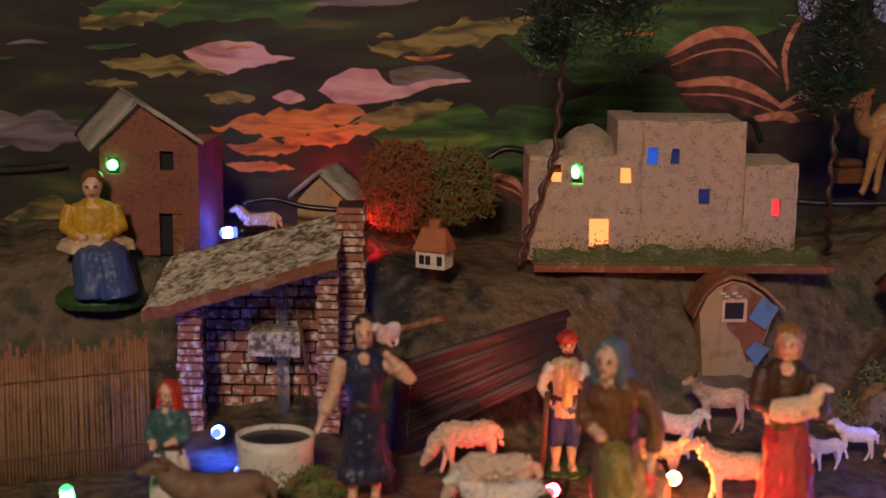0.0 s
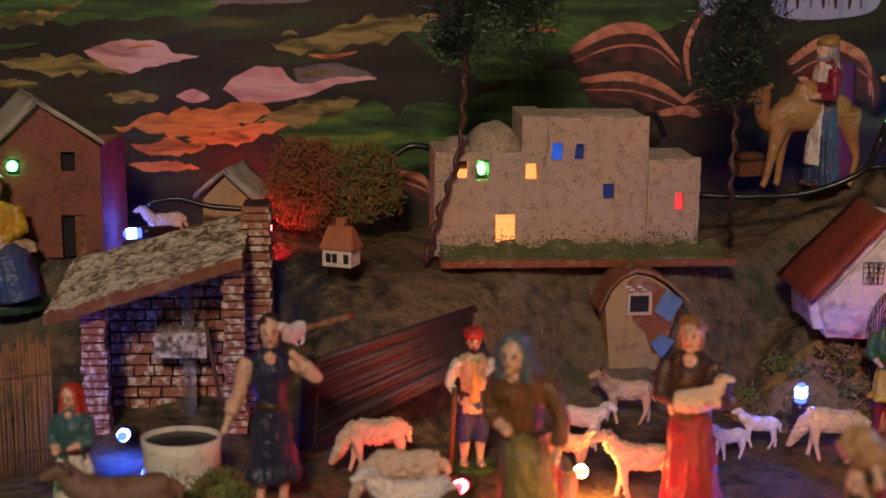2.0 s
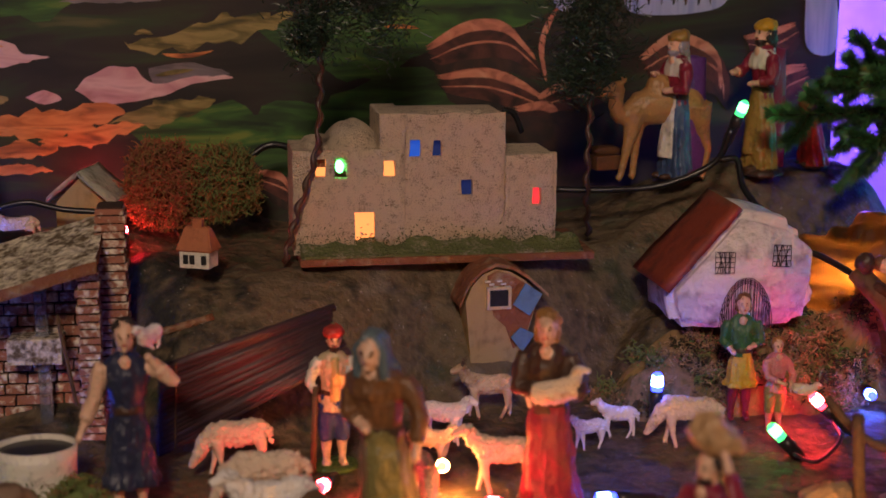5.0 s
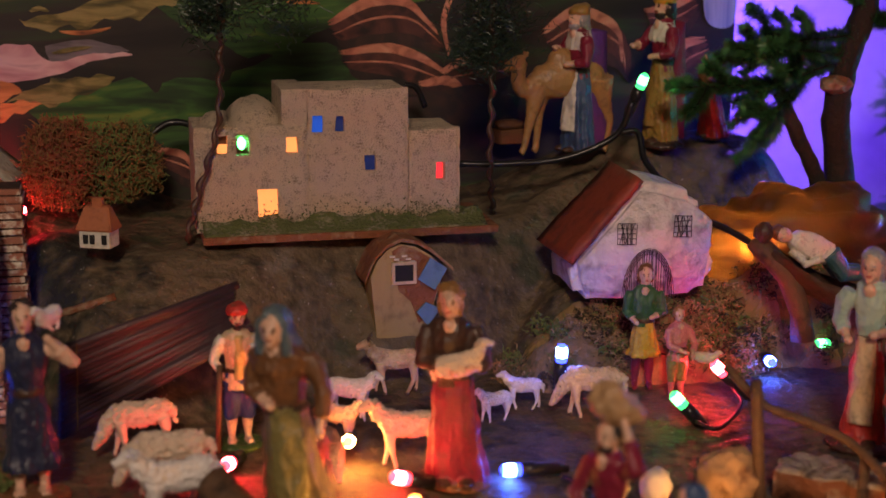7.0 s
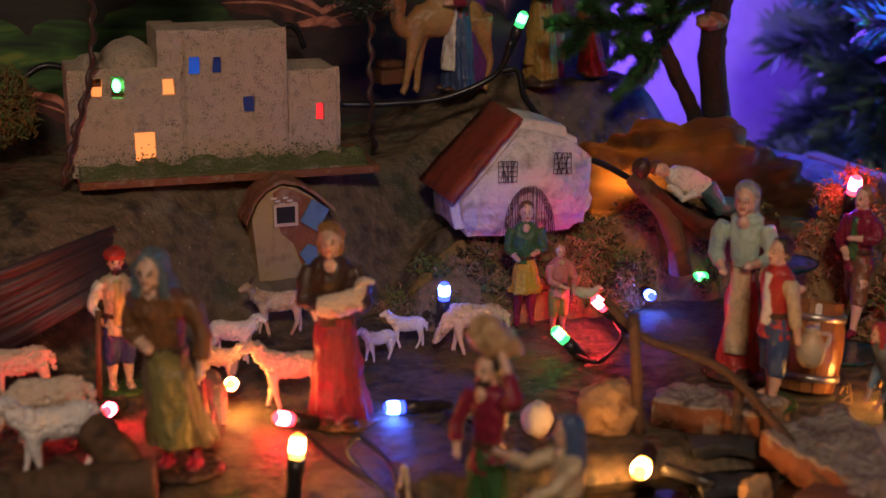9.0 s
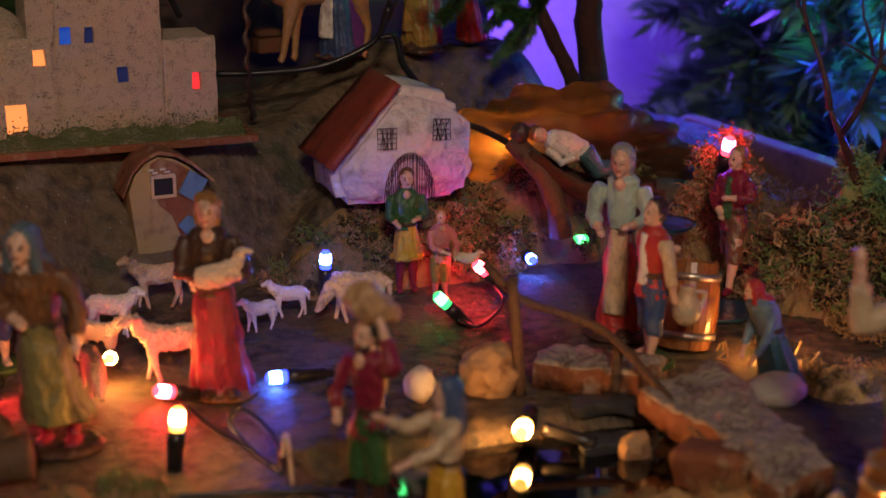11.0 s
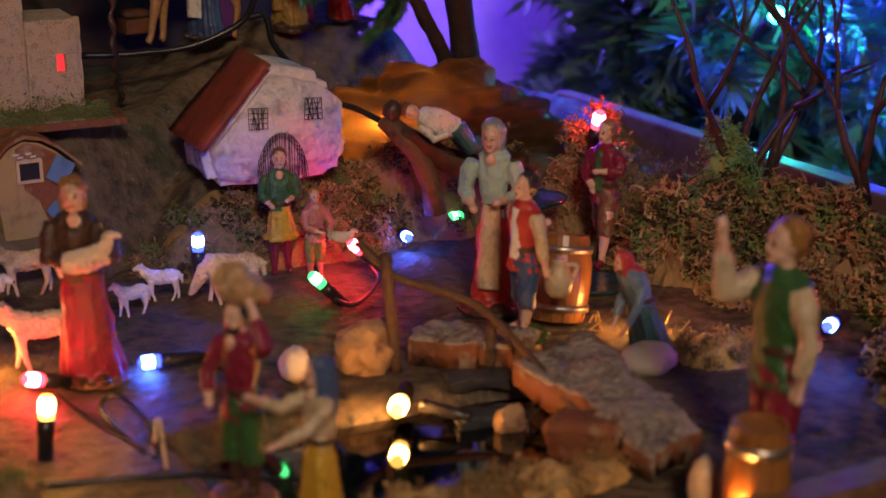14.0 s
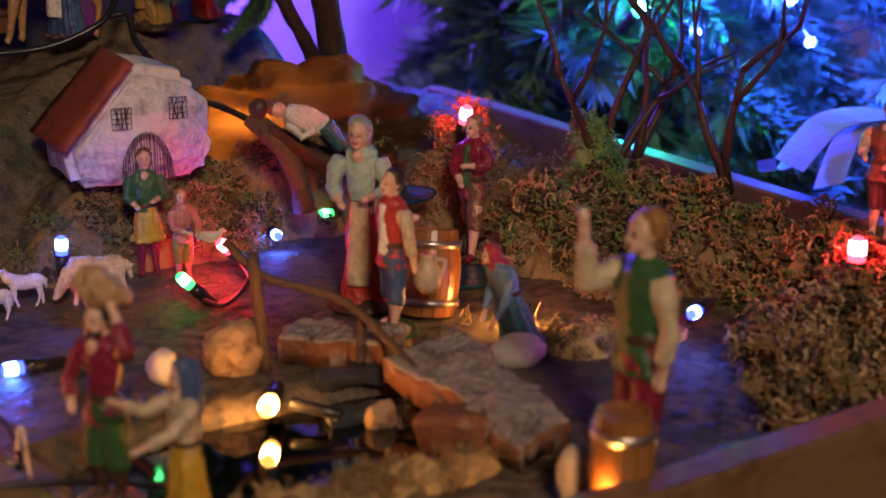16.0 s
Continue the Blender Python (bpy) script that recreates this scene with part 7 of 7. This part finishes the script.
# bridge of bark slabs
def slab_of_bark(name, label, corners, thick, mats=(BARK, WOOD)):
    c = [Vector(p) for p in corners]
    bm = bmesh.new()
    n, m = 40, 18
    hi, lo = [], []
    for j in range(m + 1):
        a, b = [], []
        for i in range(n + 1):
            p = c[0].lerp(c[1], i / n).lerp(c[3].lerp(c[2], i / n), j / m)
            q = noise.noise_vector(p * 55) + noise.noise_vector(p * 160) * 0.6
            edge = 0.004 if i in (0, n) or j in (0, m) else 0.0
            p = p + Vector((q.x, q.y, 0)) * (0.002 + edge) + Vector((0, 0, q.z * 0.0034 - edge * 0.4))
            a.append(bm.verts.new(p))
            b.append(bm.verts.new(p - Vector((0, 0, thick * (1 + 0.4 * q.x)))))
        hi.append(a)
        lo.append(b)
    for g in (hi, lo):
        for j in range(m):
            for i in range(n):
                bm.faces.new((g[j][i], g[j][i + 1], g[j + 1][i + 1], g[j + 1][i]))
    la = hi[0] + [r[-1] for r in hi][1:] + hi[-1][::-1][1:] + [r[0] for r in hi][::-1][1:-1]
    lb = lo[0] + [r[-1] for r in lo][1:] + lo[-1][::-1][1:] + [r[0] for r in lo][::-1][1:-1]
    for k in range(len(la)):
        j = (k + 1) % len(la)
        bm.faces.new((la[k], la[j], lb[j], lb[k])).material_index = 1
    return tagged(finish(name, bm, list(mats)), label, "bridge")


BARKTOP = material("weathered_bark_top", (0.38, 0.31, 0.25), 0.5, (0.13, 0.085, 0.06), 380.0, 0.55, 1.0, blotch=70.0, fine=0.003)
slab_of_bark("bridge_slab", "weathered bark slab bridging the pond", [(0.3335, 0.6044, 0.0160), (0.3411, 0.5005, 0.0120), (0.3689, 0.5118, 0.0160), (0.3790, 0.6169, 0.0200)], 0.013, (BARKTOP, BARK))
slab_of_bark("bridge_slab", "short bark slab at the head of the bridge", [(0.3031, 0.6598, 0.0140), (0.3405, 0.6226, 0.0140), (0.3684, 0.6447, 0.0140), (0.3226, 0.6785, 0.0140)], 0.016, (BARKTOP, BARK))
bm = bmesh.new()
box(bm, (-0.030, -0.008, -0.012), (0.034, 0.010, 0.008), 0, 0.004)
roughen(bm, 0.004, 90, 4)
ob = tagged(finish("bark_chunk", bm, BARK), "rough bark chunk under the end of the bridge", "bark")
ob.matrix_world = pose(*(0.3438, 0.5335, 0.0040), 0, 0, -48)
for pl, r in (((0.2819, 0.6609, 0.0100), (0.0145, 0.012, 0.0145)), ((0.3223, 0.5887, -0.0060), (0.008, 0.005, 0.008))):
    bm = bmesh.new()
    bmesh.ops.create_icosphere(bm, subdivisions=4, radius=1)
    for vert in bm.verts:
        k = 1 + 0.28 * noise.noise(vert.co * 1.6) + 0.12 * noise.noise(vert.co * 4.5)
        vert.co = Vector((vert.co.x * r[0], vert.co.y * r[1], vert.co.z * r[2])) * k
    ob = tagged(finish("rock", bm, STONE), "rough ochre rock beside the pond", "rock", "rocks at the pond")
    ob.matrix_world = Matrix.Translation(pl)
for lo_px in ((0.3238, 0.6252, 0.0000), (0.3167, 0.6000, -0.0080), (0.2840, 0.6442, -0.0060)):
    bm = bmesh.new()
    box(bm, (-0.016, -0.007, -0.003), (0.016, 0.007, 0.003), 0, 0.001)
    roughen(bm, 0.003, 120, 3)
    ob = tagged(finish("slate_flake", bm, material("dark_slate", (0.05, 0.055, 0.06), 0.4)), "dark slate flake on the pond edge", "stone", "slate flakes")
    ob.matrix_world = pose(*lo_px, 4, 3, -12)


# barrels
def barrel(label, place, h, r, tilt, hoops=2):
    ob = thing("barrel", place, label, "barrel")
    n = 14
    for k in range(n):
        bm = bmesh.new()
        a0, a1 = 2 * math.pi * (k + 0.03) / n, 2 * math.pi * (k + 0.97) / n
        rows = []
        for j in range(7):
            t = j / 6
            rr = r * (0.84 + 0.16 * math.sin(math.pi * t))
            rows.append([bm.verts.new((math.cos(a) * q, math.sin(a) * q, h * t)) for q in (rr, rr * 0.86) for a in ((a0, (a0 + a1) / 2, a1) if q == rr else (a1, (a0 + a1) / 2, a0))])
        skin_rings(bm, rows, 0)
        part("stave", bm, STAVE, ob, smooth=False)
    for t in ((0.16, 0.84) if hoops == 2 else (0.1, 0.5, 0.9)):
        bm = bmesh.new()
        rr = r * (0.84 + 0.16 * math.sin(math.pi * t)) + 0.0005
        prof = [(rr, -0.0018), (rr + 0.0006, -0.0018), (rr + 0.0006, 0.0018), (rr, 0.0018)]
        rows = [[bm.verts.new((math.cos(2 * math.pi * i / 28) * q, math.sin(2 * math.pi * i / 28) * q, h * t + z)) for i in range(28)] for q, z in prof]
        skin_rings(bm, rows + [rows[0]], 0, False)
        part("hoop", bm, HOOP, ob, "tin hoop", smooth=True)
    bm = bmesh.new()
    loft(bm, [(0, 0, h * 0.93, r * 0.74, r * 0.74), (0, 0, h * 0.96, r * 0.74, r * 0.74)], 0, 24)
    part("lid", bm, STAVE, ob)
    ob.matrix_world = pose(*place, *tilt)
    return ob


barrel("varnished brown barrel with two tin hoops, tipped", (0.3968, 0.6761, 0.0020), 0.045, 0.0165, (-6, 12, 20))
barrel("brown barrel catching warm light at the front rim", (0.3438, 0.4431, 0.0020), 0.046, 0.0122, (0, 0, 0))
bm = bmesh.new()
ball(bm, (0, 0, 0.012), (0.0065, 0.006, 0.013), 0, 14, 10, 0.1)
ob = tagged(finish("clay_pot", bm, CREAM), "rounded tan clay pot beside the barrel", "pot")
ob.matrix_world = Matrix.Translation((0.3401, 0.4684, 0.0000))
bulb("warm", (0.3308, 0.4340, 0.0180), (0, -0.6, 0.8), socket=0)

# cables
def cable(r, *pts):
    return twig_thing("cable", "black plastic light-string cable", pts, r, BLACK, "cable", "cables of the string lights")


cable(0.0013, (0.1371, 0.6713, 0.0100), (0.1451, 0.6486, 0.0060), (0.1580, 0.6183, 0.0040), (0.1634, 0.6015, 0.0030), (0.1640, 0.6221, 0.0120), (0.1569, 0.6435, 0.0160), (0.1501, 0.6423, 0.0120), (0.1542, 0.6331, 0.0060), (0.1603, 0.6082, 0.0030))
cable(0.0021, (0.2166, 0.9500, 0.1112), (0.2486, 0.9450, 0.1110), (0.2844, 0.9400, 0.1144), (0.3162, 0.9350, 0.1288), (0.3249, 0.9300, 0.1508))
cable(0.0021, (0.3181, 0.9300, 0.1313), (0.3276, 0.9250, 0.1317), (0.3283, 0.9150, 0.1172), (0.3343, 0.9000, 0.1053), (0.3419, 0.8900, 0.0981))
cable(0.0021, (0.3611, 0.9000, 0.0794), (0.3684, 0.8850, 0.0784), (0.3774, 0.8700, 0.0737), (0.3822, 0.8550, 0.0695))
cable(0.0012, (0.4302, 0.8529, 0.0080), (0.4173, 0.8588, 0.0040), (0.3975, 0.8455, 0.0040))
cable(0.0012, (0.3009, 0.7493, 0.0040), (0.3102, 0.7403, 0.0030), (0.3331, 0.7632, 0.0060), (0.3355, 0.7809, 0.0100))
cable(0.0013, (0.2096, 0.6888, 0.0050), (0.2228, 0.6681, 0.0030), (0.2243, 0.6402, 0.0030))
cable(0.003, (0.2875, 0.6107, 0.0000), (0.2973, 0.6017, -0.0020), (0.3056, 0.5955, -0.0040))
cable(0.0018, (-0.1226, 0.9400, 0.1084), (-0.1053, 0.9400, 0.1114), (-0.0846, 0.9400, 0.1067), (-0.0639, 0.9400, 0.1048))
cable(0.0012, (-0.3135, 1.0300, 0.1146), (-0.2754, 1.0300, 0.1173), (-0.2563, 1.0300, 0.1198))
cable(0.0022, (-0.1596, 1.0000, 0.1417), (-0.1517, 1.0000, 0.1344), (-0.1521, 1.0000, 0.1195), (-0.1589, 0.9900, 0.1026))
cable(0.0022, (0.0237, 1.0000, 0.1251), (0.0382, 1.0000, 0.1345), (0.0529, 1.0000, 0.1328), (0.0642, 1.0000, 0.1218))
cable(0.002, (0.1922, 1.0000, 0.1558), (0.1997, 1.0000, 0.1539), (0.2058, 1.0000, 0.1409))
cable(0.0014, (0.2129, 0.5583, 0.0000), (0.1763, 0.5848, 0.0000), (0.1332, 0.5986, 0.0000), (0.0799, 0.6121, 0.0000))

twig_thing("stick", "reddish dry stick lying on the slope", ((-0.0318, 0.8752, 0.0458), (-0.0137, 0.8660, 0.0529), (0.0023, 0.8688, 0.0566)), 0.0022, BARK)
twig_thing("straw_wisp", "thin pale curled straw", ((-0.0245, 0.8538, 0.0297), (-0.0133, 0.8519, 0.0373), (-0.0038, 0.8534, 0.0399), (-0.0001, 0.8595, 0.0465), (-0.0015, 0.8642, 0.0518)), 0.0004, STRAW)
twig_thing("dry_leaf_stalk", "pale curled stalk on the ground", ((0.1620, 0.5980, 0.0120), (0.1641, 0.5972, 0.0220), (0.1654, 0.5950, 0.0000)), 0.001, CREAM)
twig_thing("log", "dark sawn log at the front edge", ((0.0089, 0.6376, 0.0120), (0.0378, 0.6349, 0.0120), (0.0661, 0.6303, 0.0140)), 0.0095, WOOD, "log")
twig_thing("log", "short dark log leaning at the front edge", ((0.0440, 0.6718, 0.0220), (0.0512, 0.6588, 0.0160), (0.0581, 0.6464, 0.0100)), 0.0085, WOOD, "log")
for n in range(14):
    a = (0.4163, 0.6492, 0.0030)
    p = Vector((a[0] + rnd(-0.03, 0.05), a[1] + rnd(-0.02, 0.02), 0.003))
    twig_thing("straw_stalk", "short pale straw stalk on the ground", (p, p + Vector((rnd(-0.006, 0.006), rnd(-0.006, 0.006), rnd(0.001, 0.008)))), 0.0005, STRAW, "straw", "straw stalks")

# ribbon hung at the tree
bm = bmesh.new()
def ribbon(pts, w):
    line = curve_points(pts, 10)
    hi = [bm.verts.new(p) for p in line]
    lo = [bm.verts.new(p + Vector(w)) for p in line]
    for k in range(len(line) - 1):
        bm.faces.new((hi[k], hi[k + 1], lo[k + 1], lo[k]))
ribbon([(0.7582, 0.8000, 0.0160), (0.7621, 0.7900, 0.0321), (0.7722, 0.7800, 0.0493), (0.8050, 0.7800, 0.0520), (0.8572, 0.7900, 0.0427), (0.9145, 0.8000, 0.0195)], (0.003, -0.026, -0.005))
ribbon([(0.7582, 0.8000, 0.0160), (0.7585, 0.7950, 0.0087), (0.7697, 0.7900, 0.0126), (0.7846, 0.7850, 0.0327), (0.8063, 0.7800, 0.0416), (0.8409, 0.7750, 0.0430)], (0.003, 0.022, -0.007))
ribbon([(0.7681, 0.7700, -0.0013), (0.7795, 0.7750, 0.0147), (0.7910, 0.7750, 0.0339), (0.8181, 0.7750, 0.0413), (0.8492, 0.7800, 0.0433)], (0.024, -0.006, 0.003))
bmesh.ops.solidify(bm, geom=bm.faces[:], thickness=0.0004)
ob = tagged(finish("ribbon_bow", bm, RIBBON), "white ribbon bow with wired edges", "ribbon")

# workman at the rim
P = Vector((0.6125, 0.5698, 0.0400))
figurine("workman_figurine", "bare-armed workman figurine at the rim, lit red", P, 0.075, -20, BROWN, DARKBROWN, DARKHAIR, False, (((-0.11, 0, 0.77), (-0.16, -0.06, 0.66), (-0.10, -0.16, 0.60)), ((0.11, 0, 0.77), (0.16, -0.06, 0.66), (0.06, -0.16, 0.56))), base=None, seed=40, wide=1.2, sleeve=SKIN)

# lights on the tree
twig_thing("cable", "dark light-string cable on the fir", ((0.7781, 0.9850, 0.1011), (0.8662, 1.0050, 0.0746), (0.9383, 1.0300, 0.1003), (0.9428, 0.9850, 0.0992), (0.9947, 1.0050, 0.0540), (1.0748, 1.0000, 0.0644), (1.1045, 0.9850, 0.0558)), 0.0012, BLACK, "cable", "cables of the string lights")
bulb("teal", (0.7742, 0.9800, 0.1002), (0.3, -0.6, 0.8), 0.012, 0.0050)
bulb("azure", (0.9381, 0.9800, 0.0982), (0.3, -0.6, 0.8), 0.012, 0.0050)
bulb("azure", (0.9871, 1.0000, 0.0528), (0, -1, 0.2), 0.010, 0.0035)
bulb("azure", (0.8589, 1.0000, 0.0724), (0, -1, 0.2), 0.008, 0.0028)
bulb("azure", (1.0990, 0.9800, 0.0548), (0.3, -0.6, 0.8), 0.012, 0.0050)
bulb("azure", (0.9535, 1.0500, 0.1326), (0.3, -0.6, 0.8), 0.012, 0.0050)
